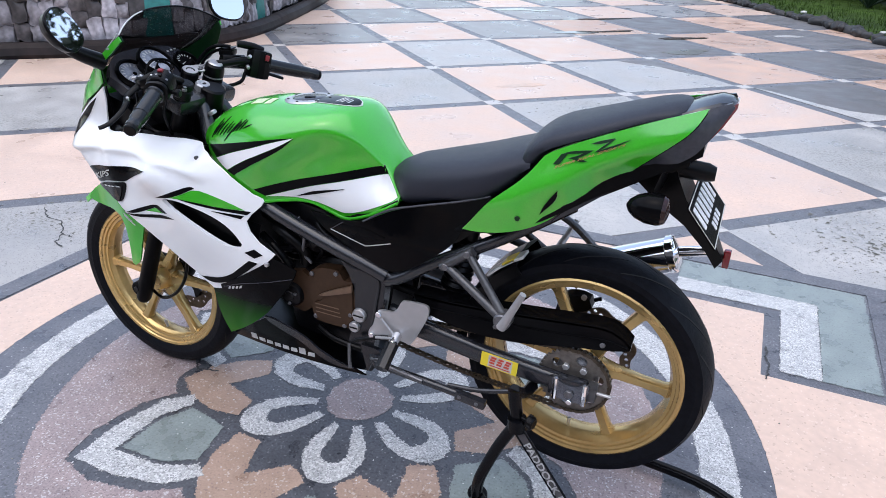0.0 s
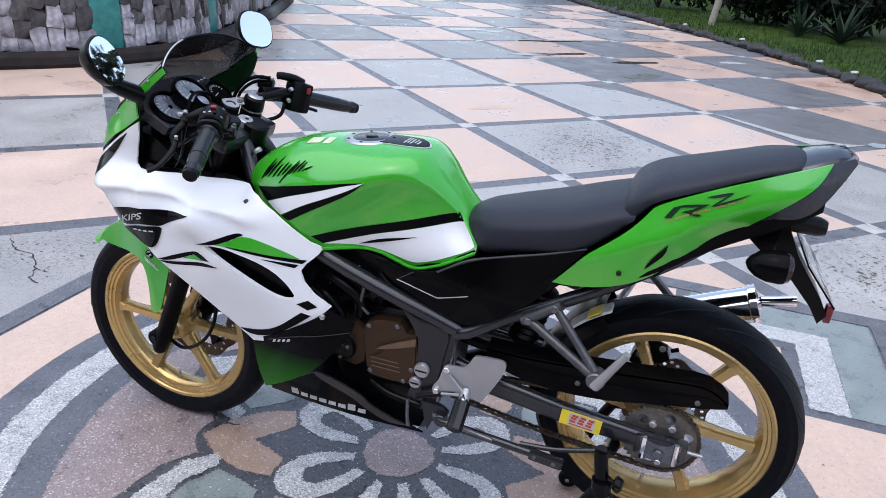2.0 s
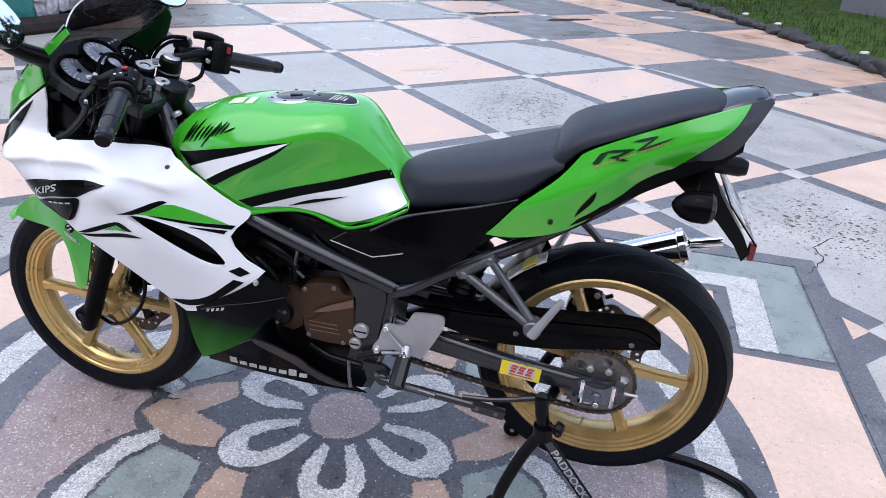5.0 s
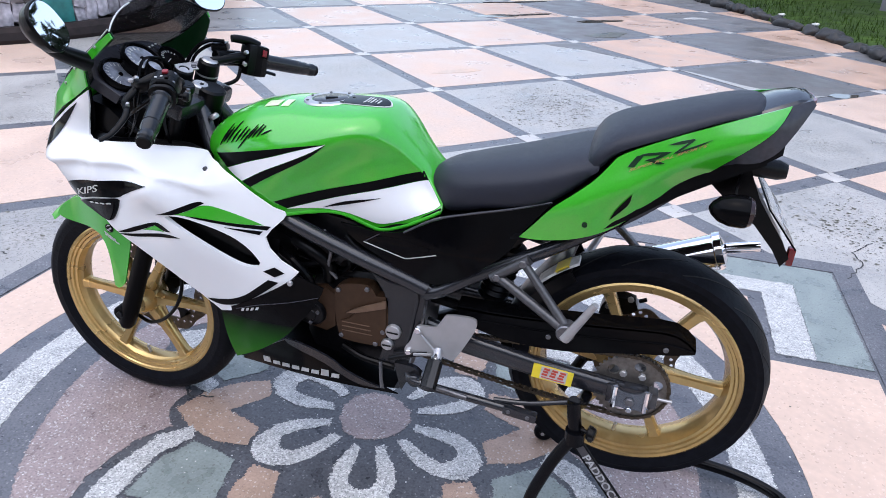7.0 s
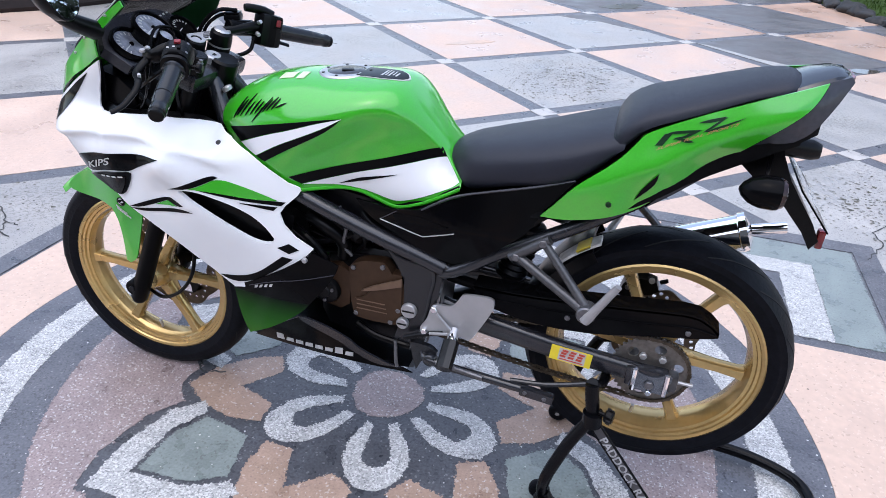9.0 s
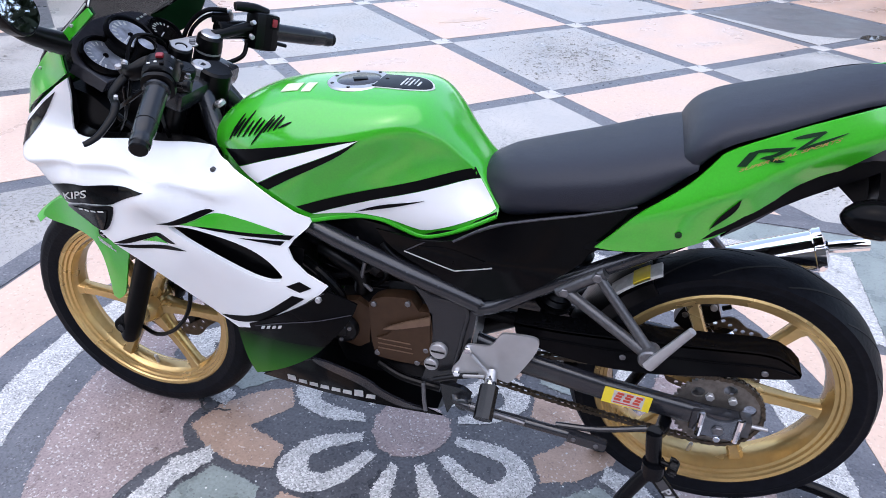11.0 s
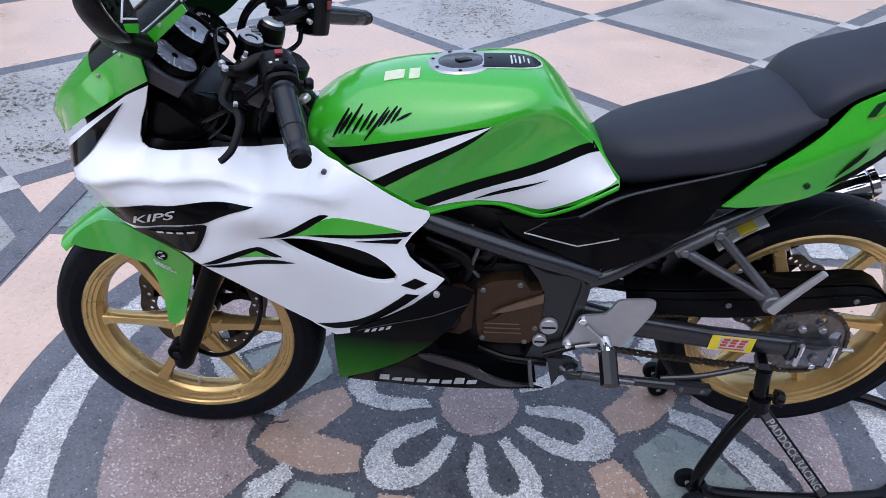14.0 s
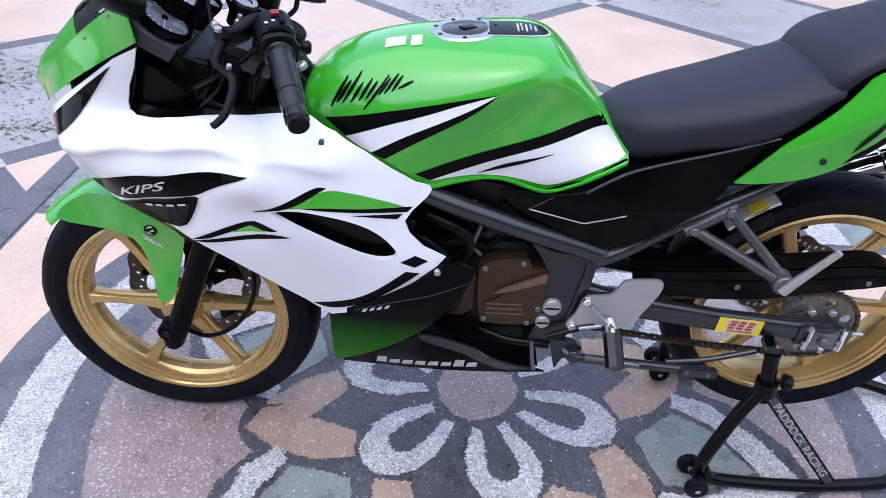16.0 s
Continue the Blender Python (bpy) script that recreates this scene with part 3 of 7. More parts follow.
S_IN = 1.445
star = []
for sx, sy in ((1, 1), (-1, 1), (-1, -1), (1, -1)):
    steps = [(S_IN, 0.690), (1.090, 0.690), (1.090, 1.115), (0.70, 1.115), (0.70, S_IN)]
    star += [(CX + sx * x, CY + sy * y) for x, y in (steps if sx * sy > 0 else steps[::-1])]
part("medallion_surround", flat_piece(star, 0.0002, holes=[ring_poly(1.170, shift=.012)]), PEACH, pavement, smooth=False)
for sx, sy in ((1, 1), (-1, 1), (-1, -1), (1, -1)):
    laid("corner_pale", corner(sx, sy, [(1.148, 0.74), (1.272, 0.74), (1.272, 1.275), (0.76, 1.275), (0.76, 1.170), (1.148, 1.170)]), 0.0012, PALE)
    laid("corner_sage", corner(sx, sy, [(1.276, 0.74), (S_IN, 0.74), (S_IN, S_IN), (0.76, S_IN), (0.76, 1.279), (1.276, 1.279)]), 0.0008, SAGE)
sq = [(CX + x * (S_OUT + 0.002), CY + y * (S_OUT + 0.002)) for x, y in ((-1, -1), (1, -1), (1, 1), (-1, 1))]
sq_in = [(CX + x * (S_IN + 0.012), CY + y * (S_IN + 0.012)) for x, y in ((-1, -1), (1, -1), (1, 1), (-1, 1))]
part("square_border", flat_piece(sq, 0.0016, holes=[sq_in]), JOINT, pavement, smooth=False)


# the chips that make the edges of the pieces pebbly, and bright ones strewn over them
def chip_field(spots, seed, material, label, small, large, stray):
    rg = random.Random(seed)
    verts, faces = [], []
    for x, y, z in spots:
        x, y = x + rg.gauss(0, stray), y + rg.gauss(0, stray)
        r, turn, tall = rg.uniform(small, large), rg.uniform(0, 6.28), rg.uniform(.0002, .0005)
        n0 = len(verts)
        verts += [(x + r * math.cos(turn + k * 1.0472) * rg.uniform(.6, 1.25), y + r * math.sin(turn + k * 1.0472) * rg.uniform(.6, 1.25), z + .0002) for k in range(6)]
        verts.append((x, y, z + tall))
        faces += [(n0 + k, n0 + (k + 1) % 6, n0 + 6) for k in range(6)]
    me = bpy.data.meshes.new("terrazzo_chips")
    me.from_pydata(verts, [], faces)
    me.materials.append(material)
    tagged(new("terrazzo_chips", me), label, "terrazzo", kind="stuff")


for seed, (m, what) in enumerate(((PALE, "pale grey"), (TAN, "tan"), (PINK, "pink"), (SAGE, "sage green"))):
    chip_field(CHIPS[m], 70 + seed, m, what + " stone chips along the edges of the medallion pieces", .0016, .0040, .0018)
rg = random.Random(55)
bright = [q for q in CHIPS[PALE] if rg.random() < .30]
for _ in range(2600):
    t, r = rg.uniform(0, 2 * math.pi), rg.uniform(.982, 1.072)
    bright.append((CX - .010 + r * math.cos(t), CY + r * math.sin(t), .0014))
for _ in range(900):
    t, r = rg.uniform(0, 2 * math.pi), 1.15 * math.sqrt(rg.random())
    bright.append((CX + r * math.cos(t), CY + r * math.sin(t), .0012))
chip_field(bright, 80, CHIP_WHITE, "small bright white stone chips set in the terrazzo", .0010, .0028, .0025)

# damp films left by the rain, and lichen and cracks in the old slabs
def blot(p, q, rp, rq, seed, n=64):
    rg = random.Random(seed)
    ph = [rg.uniform(0, 6.28) for _ in range(5)]
    out = []
    for k in range(n):
        t = 2 * math.pi * k / n
        w = 1 + .16 * math.sin(2 * t + ph[0]) + .12 * math.sin(3 * t + ph[1]) + .07 * math.sin(7 * t + ph[2]) + .04 * math.sin(13 * t + ph[3])
        a, b = p + rp * math.cos(t) * w, q + rq * math.sin(t) * w
        out.append(((a - b) / R2, (a + b) / R2))
    return out


def on_slabs(pts):
    return [((a - b) / R2, (a + b) / R2) for a, b in pts]


part("dry_patch", flat_piece(on_slabs([(4.51, 3.24), (4.51, 2.07), (5.0, 2.07), (4.86, 2.14), (4.66, 2.36), (4.6, 2.6), (4.58, 2.9), (4.55, 3.15)]), 0.0022, 0.002, rough=0.01), GREYSLAB, pavement, smooth=False)
part("wet_patch", flat_piece(on_slabs([(4.39, 4.66), (4.0, 4.66), (4.08, 4.52), (4.25, 4.3), (4.3, 4.05), (4.39, 3.8)]), 0.0022, 0.002, rough=0.01), GREYWET, pavement, smooth=False)
part("moss_patch", flat_piece(blot(5.13, 4.98, .3, .13, 2), 0.0022, 0.002), MOSS, pavement, smooth=False)
# rain water standing in the hollows of the far slabs
for p, q, rp, rq, seed in ((4.85, 8.95, .30, .16, 3), (5.25, 8.75, .16, .10, 4), (4.60, 6.55, .34, .10, 5), (5.15, 6.55, .40, .055, 6), (5.75, 7.70, .42, .07, 7), (5.20, 7.75, .14, .06, 8), (5.75, 5.85, .34, .09, 9), (5.15, 2.02, .14, .07, 10)):
    part("puddle", flat_piece(blot(p, q, rp, rq, seed), 0.0030, 0.002), WATER, pavement, smooth=False)
part("wet_patch", flat_piece(blot(4.40, 10.45, .36, .28, 11), 0.0022, 0.002), GREYWET, pavement, smooth=False)
part("pale_patch", flat_piece(blot(7.42, 5.76, .20, .10, 12), 0.0022, 0.002), GREYSLAB, pavement, smooth=False)
part("ochre_stain", flat_piece(blot(2.47, 3.82, .19, .07, 13), 0.0022, 0.002), OCHRE, pavement, smooth=False)


def on_grey(x, y):
    """Whether a spot lies on one of the grey slabs."""
    p, q = (x + y) / R2, (y - x) / R2
    i, j = int(np.searchsorted(P_LINES, p)) - 1, int(np.searchsorted(Q_LINES, q)) - 1
    return (i + j) % 2 == 0 and max(abs(x - CX), abs(y - CY)) > S_OUT


flecks = bmesh.new()
rg = random.Random(77)
for cx, cy, sx, sy, n in ((-0.02, 3.72, .26, .28, 900), (0.1, 3.2, .3, .12, 120), (1.75, 2.0, .3, .2, 420), (2.35, 1.5, .3, .3, 200), (1.2, 2.35, .25, .15, 120), (-1.9, 0.6, .25, .12, 60), (2.6, 3.0, .3, .3, 120), (-3.1, 3.4, .4, .3, 120), (-2.3, 2.6, .4, .3, 90), (-2.2, 1.88, .22, .2, 520), (-2.8, 2.75, .3, .25, 380), (-1.76, 1.36, .10, .06, 150), (-2.45, 1.55, .2, .12, 160)):
    for _ in range(n * 2):
        x, y, r = rg.gauss(cx, sx), rg.gauss(cy, sy), rg.uniform(.008, .015) if rg.random() < .06 else rg.uniform(.0015, .0075)
        if not on_grey(x, y):
            continue
        a0 = rg.uniform(0, 6.28)
        flecks.faces.new([flecks.verts.new((x + r * math.cos(a0 + t) * rg.uniform(.5, 1.3), y + r * math.sin(a0 + t) * rg.uniform(.4, 1.1), .0022)) for t in (0, 1.05, 2.09, 3.14, 4.19, 5.24)])
for _ in range(420):
    x, y, r = rg.uniform(-3.6, 3.2), rg.uniform(-1.4, 6.5), rg.uniform(.001, .0042)
    a0 = rg.uniform(0, 6.28)
    flecks.faces.new([flecks.verts.new((x + r * math.cos(a0 + t) * rg.uniform(.5, 1.6), y + r * math.sin(a0 + t) * rg.uniform(.4, 1.1), .0024)) for t in (0, 1.05, 2.09, 3.14, 4.19, 5.24)])
tagged(part("lichen", flecks, LICHEN, None, smooth=False), "dark lichen flecks scattered over the old grey slabs", "lichen", kind="stuff")
cracks = bmesh.new()
for pts in ([(-2.06, .62), (-1.98, .56), (-1.86, .55), (-1.74, .45), (-1.68, .46)], [(-1.74, .45), (-1.70, .38), (-1.62, .36)], [(1.50, 1.47), (1.60, 1.62), (1.58, 1.75), (1.72, 1.92)], [(1.11, .72), (1.115, .78), (1.10, .86), (1.105, .93)], [(-.47, -.03), (-.53, -.05), (-.56, .0), (-.60, .03)]):
    jag = []
    for a, b in zip(pts[:-1], pts[1:]):
        for k in range(6):
            u = k / 6
            jag.append((a[0] + (b[0] - a[0]) * u + rg.uniform(-.008, .008), a[1] + (b[1] - a[1]) * u + rg.uniform(-.008, .008)))
    for a, b in zip(jag[:-1], jag[1:]):
        d = Vector((b[0] - a[0], b[1] - a[1]))
        n = Vector((-d.y, d.x)).normalized() * rg.uniform(.0015, .0035)
        cracks.faces.new([cracks.verts.new((x, y, .0026)) for x, y in ((a[0] - n.x, a[1] - n.y), (b[0] - n.x, b[1] - n.y), (b[0] + n.x, b[1] + n.y), (a[0] + n.x, a[1] + n.y))])
tagged(part("crack", cracks, CRACK, None, smooth=False), "fine dark jagged cracks in the terrazzo", "crack", kind="stuff")


# ---- kerb, lawn and planting beyond ----
def stone_mesh(name, size, seed, material):
    rg = random.Random(seed)
    bm = bmesh.new()
    bmesh.ops.create_icosphere(bm, subdivisions=3, radius=1)
    off = Vector((rg.uniform(0, 50), rg.uniform(0, 50), 0))
    for v in bm.verts:
        d = 1 + 0.35 * noise.noise(v.co * 1.2 + off) + 0.16 * noise.noise(v.co * 3.5 + off)
        v.co = Vector((v.co.x * size[0], v.co.y * size[1], v.co.z * size[2])) * d
    for fc in bm.faces:
        fc.smooth = True
    me = bpy.data.meshes.new(name)
    bm.to_mesh(me)
    bm.free()
    me.materials.append(material)
    return me


kerb = tagged(new("kerb"), "low kerb of dark wet rocks edging the lawn", "kerb", kind="structure")
rocks = [stone_mesh("rock", (0.17, 0.10, 0.085), 20 + i, ROCK) for i in range(5)]
rg = random.Random(9)
for a, b in zip(KERB[:-1], KERB[1:]):
    ln = (b - a).length
    n = max(1, round(ln / 0.2))
    for k in range(n):
        p = a.lerp(b, k / n)
        d = (b - a).normalized()
        ob = new("rock", rocks[rg.randrange(5)])
        ob.parent = kerb
        s = rg.uniform(0.55, 1.15)
        ob.matrix_basis = Matrix.Translation((p.x + rg.uniform(-0.03, 0.03), p.y, rg.uniform(0.0, 0.05))) @ Matrix.Rotation(math.atan2(d.y, d.x) + rg.uniform(-0.6, 0.6), 4, "Z") @ Matrix.Rotation(rg.uniform(-0.4, 0.4), 4, "X") @ Matrix.Scale(s, 4)
pebble = stone_mesh("white_stone", (0.042, 0.03, 0.024), 60, PEBBLE)
for k in (13, 17, 20, 26, 29, 36, 41):
    nrm = (KERB[k + 1] - KERB[k]).normalized()
    ob = tagged(new("white_stone", pebble), "small white stone set on the dark kerb rocks", "stone", "white stones on the kerb")
    ob.location = (KERB[k].x + nrm.y * 0.05, KERB[k].y - nrm.x * 0.05, 0.115)

lawn_edge = [(p.x, p.y) for p in KERB]
lawn_poly = lawn_edge + [(-2.0, 26.0), (8.0, 24.0), (16.0, 14.0), (16.0, 1.5)]
tagged(part("lawn", flat_piece(lawn_poly, 0.05, 0.08), GRASS_M, None), "short damp green lawn behind the rock kerb", "lawn", kind="structure")
bm = bmesh.new()
rg = random.Random(12)
for k in range(len(KERB) - 1):
    a, b = KERB[k], KERB[k + 1]
    nrm = Vector(((b - a).y, -(b - a).x, 0)).normalized()
    for i in range(int((b - a).length * 260)):
        p = a.lerp(b, rg.random()) + nrm * (0.1 + abs(rg.gauss(0, 1.3)))
        h, w, t = rg.uniform(0.05, 0.12), rg.uniform(0.004, 0.008), rg.uniform(0, 6.28)
        lean = Vector((rg.uniform(-0.04, 0.04), rg.uniform(-0.04, 0.04), h))
        o = Vector((math.cos(t) * w, math.sin(t) * w, 0))
        base = Vector((p.x, p.y, 0.05))
        bm.faces.new([bm.verts.new(q) for q in (base - o, base + o, base + lean)])
tagged(part("grass", bm, GRASS_M, None, smooth=False), "short blades of green grass along the kerb", "grass", kind="stuff")


def leaf_clump(centre, size, count, seed, material, leaf=0.09, bm=None):
    rg = random.Random(seed)
    bm = bm or bmesh.new()
    for _ in range(count):
        d = Vector((rg.gauss(0, 1), rg.gauss(0, 1), rg.gauss(0, 1))).normalized() * rg.uniform(0.35, 1) ** 0.5
        d *= 1 + 0.5 * noise.noise(d * 2 + Vector((seed, 0, 0)))
        p = Vector(centre) + Vector((d.x * size[0], d.y * size[1], d.z * size[2]))
        if p.z < 0.06:
            continue
        m = Matrix.Translation(p) @ Euler((rg.uniform(0, 6.28), rg.uniform(0, 6.28), rg.uniform(0, 6.28))).to_matrix().to_4x4()
        s = leaf * rg.uniform(0.6, 1.3)
        vs = [bm.verts.new(m @ Vector(q)) for q in ((-s, 0, 0), (0, -s * 0.4, s * 0.1), (s, 0, 0), (0, s * 0.4, s * 0.1))]
        bm.faces.new(vs)
    return bm


def shrub(name, label, at, size, count, seed, material, leaf=0.09):
    t = thing(name, label, "shrub", "shrubs behind the lawn", at)
    rg = random.Random(seed + 100)
    stems = bmesh.new()
    for k in range(5):
        a = k * 1.256 + rg.random()
        tube([(0, 0, 0), (math.cos(a) * size[0] * 0.25, math.sin(a) * size[1] * 0.25, size[2] * 0.6), (math.cos(a) * size[0] * 0.5, math.sin(a) * size[1] * 0.5, size[2] * 1.1)], (0.03, 0.008), 6, 4, bm=stems)
    part("stems", stems, LOG, t)
    bm = bmesh.new()
    for k in range(6):
        a = rg.uniform(0, 6.28)
        leaf_clump((math.cos(a) * size[0] * 0.5, math.sin(a) * size[1] * 0.5, size[2] * rg.uniform(0.6, 1.3)), [q * 0.62 for q in size], count // 6, seed * 10 + k, material, leaf, bm)
    part("foliage", bm, material, t, smooth=False)
    return t


def agave(at, seed, scale=1.0):
    t = thing("agave_plant", "spiky grey-green agave plant growing in the lawn", "plant", "agaves in the lawn", at)
    rg = random.Random(seed)
    for k in range(22):
        a, tilt, ln = k * 2.4, rg.uniform(0.15, 1.1), rg.uniform(0.6, 0.95) * scale
        bm = bmesh.new()
        rows = []
        for i in range(7):
            u = i / 6
            r = math.sin(tilt) * ln * u
            z = math.cos(tilt) * ln * u - 0.25 * u * u * math.sin(tilt) * ln
            w = 0.06 * scale * (1 - u) ** 0.7 * (0.6 + 1.2 * u * (1 - u) * 2) + 0.002
            c = Vector((math.cos(a) * r, math.sin(a) * r, z))
            o = Vector((-math.sin(a), math.cos(a), 0)) * w
            rows.append([c - o + Vector((0, 0, w * 0.4)), c, c + o + Vector((0, 0, w * 0.4)), c - Vector((0, 0, 0.008))])
        part("leaf", loft(rows), AGAVE, t)
    return t


shrub("shrub", "dark leafy garden shrub behind the lawn", (1.9, 16.4, 0.05), (1.5, 1.0, 1.1), 2600, 1, LEAF, 0.12)
shrub("shrub", "dark leafy garden shrub behind the lawn", (3.8, 15.2, 0.05), (1.4, 1.0, 1.1), 2600, 2, LEAF, 0.12)
shrub("shrub", "dark leafy garden shrub behind the lawn", (-0.4, 18.4, 0.05), (1.6, 1.1, 1.2), 2600, 3, LEAF, 0.12)
shrub("shrub", "dark leafy garden shrub behind the lawn", (5.6, 13.6, 0.05), (1.3, 1.0, 1.1), 2200, 4, LEAF, 0.12)
agave((3.15, 13.3, 0.05), 5)
agave((2.5, 13.9, 0.05), 6, .8)
post = thing("garden_post", "thin pale painted post standing in the lawn", "post", "", (0.9, 14.6, 0.05))
part("pole", tube([(0, 0, -0.05), (0.12, 0, 1.0), (0.24, 0, 2.2)], (0.07, 0.06), 12), POST_M, post)


def wall(name, a, b, height, thick, material, label):
    a, b = Vector((*a, 0)), Vector((*b, 0))
    d = b - a
    m = Matrix.Translation(a) @ Matrix.Rotation(math.atan2(d.y, d.x), 4, "Z")
    ob = part(name, block((0, 0, -0.05), (d.length, thick, height), 0.01, m), material, None)
    part("coping", block((-0.02, -0.03, height), (d.length + 0.02, thick + 0.03, height + 0.06), 0.012, m), material, ob)
    return tagged(ob, label, "wall", kind="structure")


wall("wall_north", (-6.0, 27.0), (20.0, 22.0), 2.6, 0.2, MORTAR, "dark garden wall behind the shrubs")
wall("wall_east", (4.1, 11.9), (7.9, 8.2), 0.68, 0.15, PLASTER, "low grey plastered garden wall beyond the lawn")


# ---- stone planter wall with teal panels ----
planter = tagged(new("planter_wall"), "pale stacked-stone planter wall with teal painted panels on a brown rounded base", "planter wall", kind="structure")
WALL_LINE = curve_points([(-9.5, 1.2, 0), (-6.9, 2.1, 0), (-5.55, 3.0, 0), (-4.75, 4.0, 0), (-4.62, 5.1, 0), (-5.1, 6.6, 0), (-5.9, 8.6, 0), (-7.0, 11.0, 0)], 8)
outward = []
for i, p in enumerate(WALL_LINE):
    q = WALL_LINE[min(i + 1, len(WALL_LINE) - 1)] - WALL_LINE[max(i - 1, 0)]
    outward.append(Vector((q.y, -q.x, 0)).normalized())
part("base_course", tube([p + o * .06 + Vector((0, 0, .035)) for p, o in zip(WALL_LINE, outward)], 0.105, 10, 1), LOG, planter, "brown rounded log-like base course")
rows = []
for i, p in enumerate(WALL_LINE):
    q = WALL_LINE[min(i + 1, len(WALL_LINE) - 1)] - WALL_LINE[max(i - 1, 0)]
    o = Vector((-q.y, q.x, 0)).normalized()
    rows.append([p + o * 0.11, p + o * 0.5, p + o * 0.5 + Vector((0, 0, 1.15)), p + o * 0.11 + Vector((0, 0, 1.15))])
part("core", loft(rows), MORTAR, planter)
rg = random.Random(31)
def wall_stone(name, size, seed, material):
    """A rough squared stone with a bulging broken face."""
    rg = random.Random(seed)
    bm = bmesh.new()
    bmesh.ops.create_cube(bm, size=2)
    bmesh.ops.subdivide_edges(bm, edges=bm.edges, cuts=3, use_grid_fill=True)
    off = Vector((rg.uniform(0, 50), rg.uniform(0, 50), 0))
    for v in bm.verts:
        ball = v.co.normalized() * 1.25
        c = v.co.lerp(ball, .42)
        c *= 1 + .26 * noise.noise(c * 1.1 + off) + .14 * noise.noise(c * 3.1 + off)
        v.co = Vector((c.x * size[0], c.y * size[1], c.z * size[2]))
    finish(bm, 0.7)
    me = bpy.data.meshes.new(name)
    bm.to_mesh(me)
    bm.free()
    me.materials.append(material)
    return me


pale_stones = [wall_stone("stone", (0.074, 0.07, 0.108), 40 + i, WALLSTONE) for i in range(6)]
dark_stones = [wall_stone("stone", (0.074, 0.07, 0.108), 50 + i, DARKSTONE) for i in range(5)]
run = nxt = 0.0
panel_at = [2.55, 4.05, 5.75, 7.6]
for a, b in zip(WALL_LINE[:-1], WALL_LINE[1:]):
    ln = (b - a).length
    d = (b - a).normalized()
    o = Vector((-d.y, d.x, 0))
    while nxt < run + ln:
        p = a.lerp(b, (nxt - run) / ln)
        near = any(abs(nxt - c) < 0.17 for c in panel_at)
        size = rg.uniform(0.85, 1.12) if 1.2 < nxt < 8.5 else 1.7
        z = 0.10 + rg.uniform(0, .05)
        while z < 1.1:
            tall = rg.uniform(0.7, 1.25)
            if not (near and z < 0.56):
                # higher courses draw mostly dark stones, so the wall darkens upwards
                pale = rg.random() < (.80 if z < .28 else .42 if z < .45 else .12)
                ob = new("stone", rg.choice(pale_stones if pale else dark_stones))
                ob.parent = planter
                ob.matrix_basis = Matrix.Translation(p + o * (.09 + rg.uniform(-.015, .02)) + Vector((0, 0, z + .1 * tall * size))) @ Matrix.Rotation(math.atan2(d.y, d.x) + rg.uniform(-.12, .12), 4, "Z") @ Matrix.Rotation(rg.uniform(-.2, .2), 4, "Y") @ Matrix.Diagonal((size, 1, tall * size, 1))
            z += 0.205 * tall * size
        nxt += 0.139 * size
    for c in panel_at:
        if run <= c < run + ln:
            p = a.lerp(b, (c - run) / ln)
            m = Matrix.Translation(p + o * 0.05) @ Matrix.Rotation(math.atan2(d.y, d.x), 4, "Z")
            part("teal_panel", block((-0.15, -0.02, 0.09), (0.15, 0.12, 0.62), 0.03, m), TEAL, planter)
    run += ln


# ---- the motorcycle (front towards -x, centre plane y = 0) ----
bike = thing("motorcycle", "green and white sport motorcycle with gold wheels on a stand", "motorcycle")
FC, RC = Vector((-0.6525, 0, 0.288)), Vector((0.647, 0, 0.380))

FAIR_PTS = [(-.55, .913, .182), (-.60, .79, .152), (-.326, .787, .115), (-.30, .766, .168), (-.127, .683, .152), (-.095, .55, .163), (-.412, .656, .208), (-.17, .55, .178), (-.165, .634, .168), (-.306, .70, .197)] + [
             (-.52, .605, .212), (-.33, .436, .168), (-.40, .736, .235), (-.684, .675, .155), (-.495, .680, .216), (-.53, .627, .212), (-.50, .797, .166), (-.45, .795, .150), (-.39, .792, .131), (-.55, .745, .215), (-.70, .77, .165), (-.745, .76, .122), (-.66, .73, .195), (-.573, .668, .202), (-.36, .628, .218), (-.28, .575, .200),
             (-.10, .49, .172), (-.39, .52, .188), (-.22, .47, .174), (-.65, .86, .155), (-.735, .70, .125), (-.785, .745, .055), (-.48, 1.02, .173), (-.61, .94, .15), (-.775, .80, .062), (-.667, .896, .127)]
CREASE_Z = lerp_table([(-.80, .712), (-.70, .738), (-.65, .750), (-.595, .757), (-.54, .765), (-.497, .765), (-.451, .763), (-.404, .760), (-.344, .745), (-.28, .727)])


def crease(x, z):
    """The soft shoulder line pressed into the fairing, tucked in below."""
    fade = max(0.0, min(1.0, (-.22 - x) / .16)) * max(0.0, min(1.0, (x + .76) / .05))
    fade = fade * fade * (3 - 2 * fade)
    d = z - CREASE_Z(x) + .007
    return .0320 * fade / (math.exp(d / .05) + math.exp(-d / .0052))


fair_base = cage([(x, z, y - crease(x, z)) for x, z, y in FAIR_PTS])


def fair(x, z):
    return fair_base(x, z) + crease(x, z)


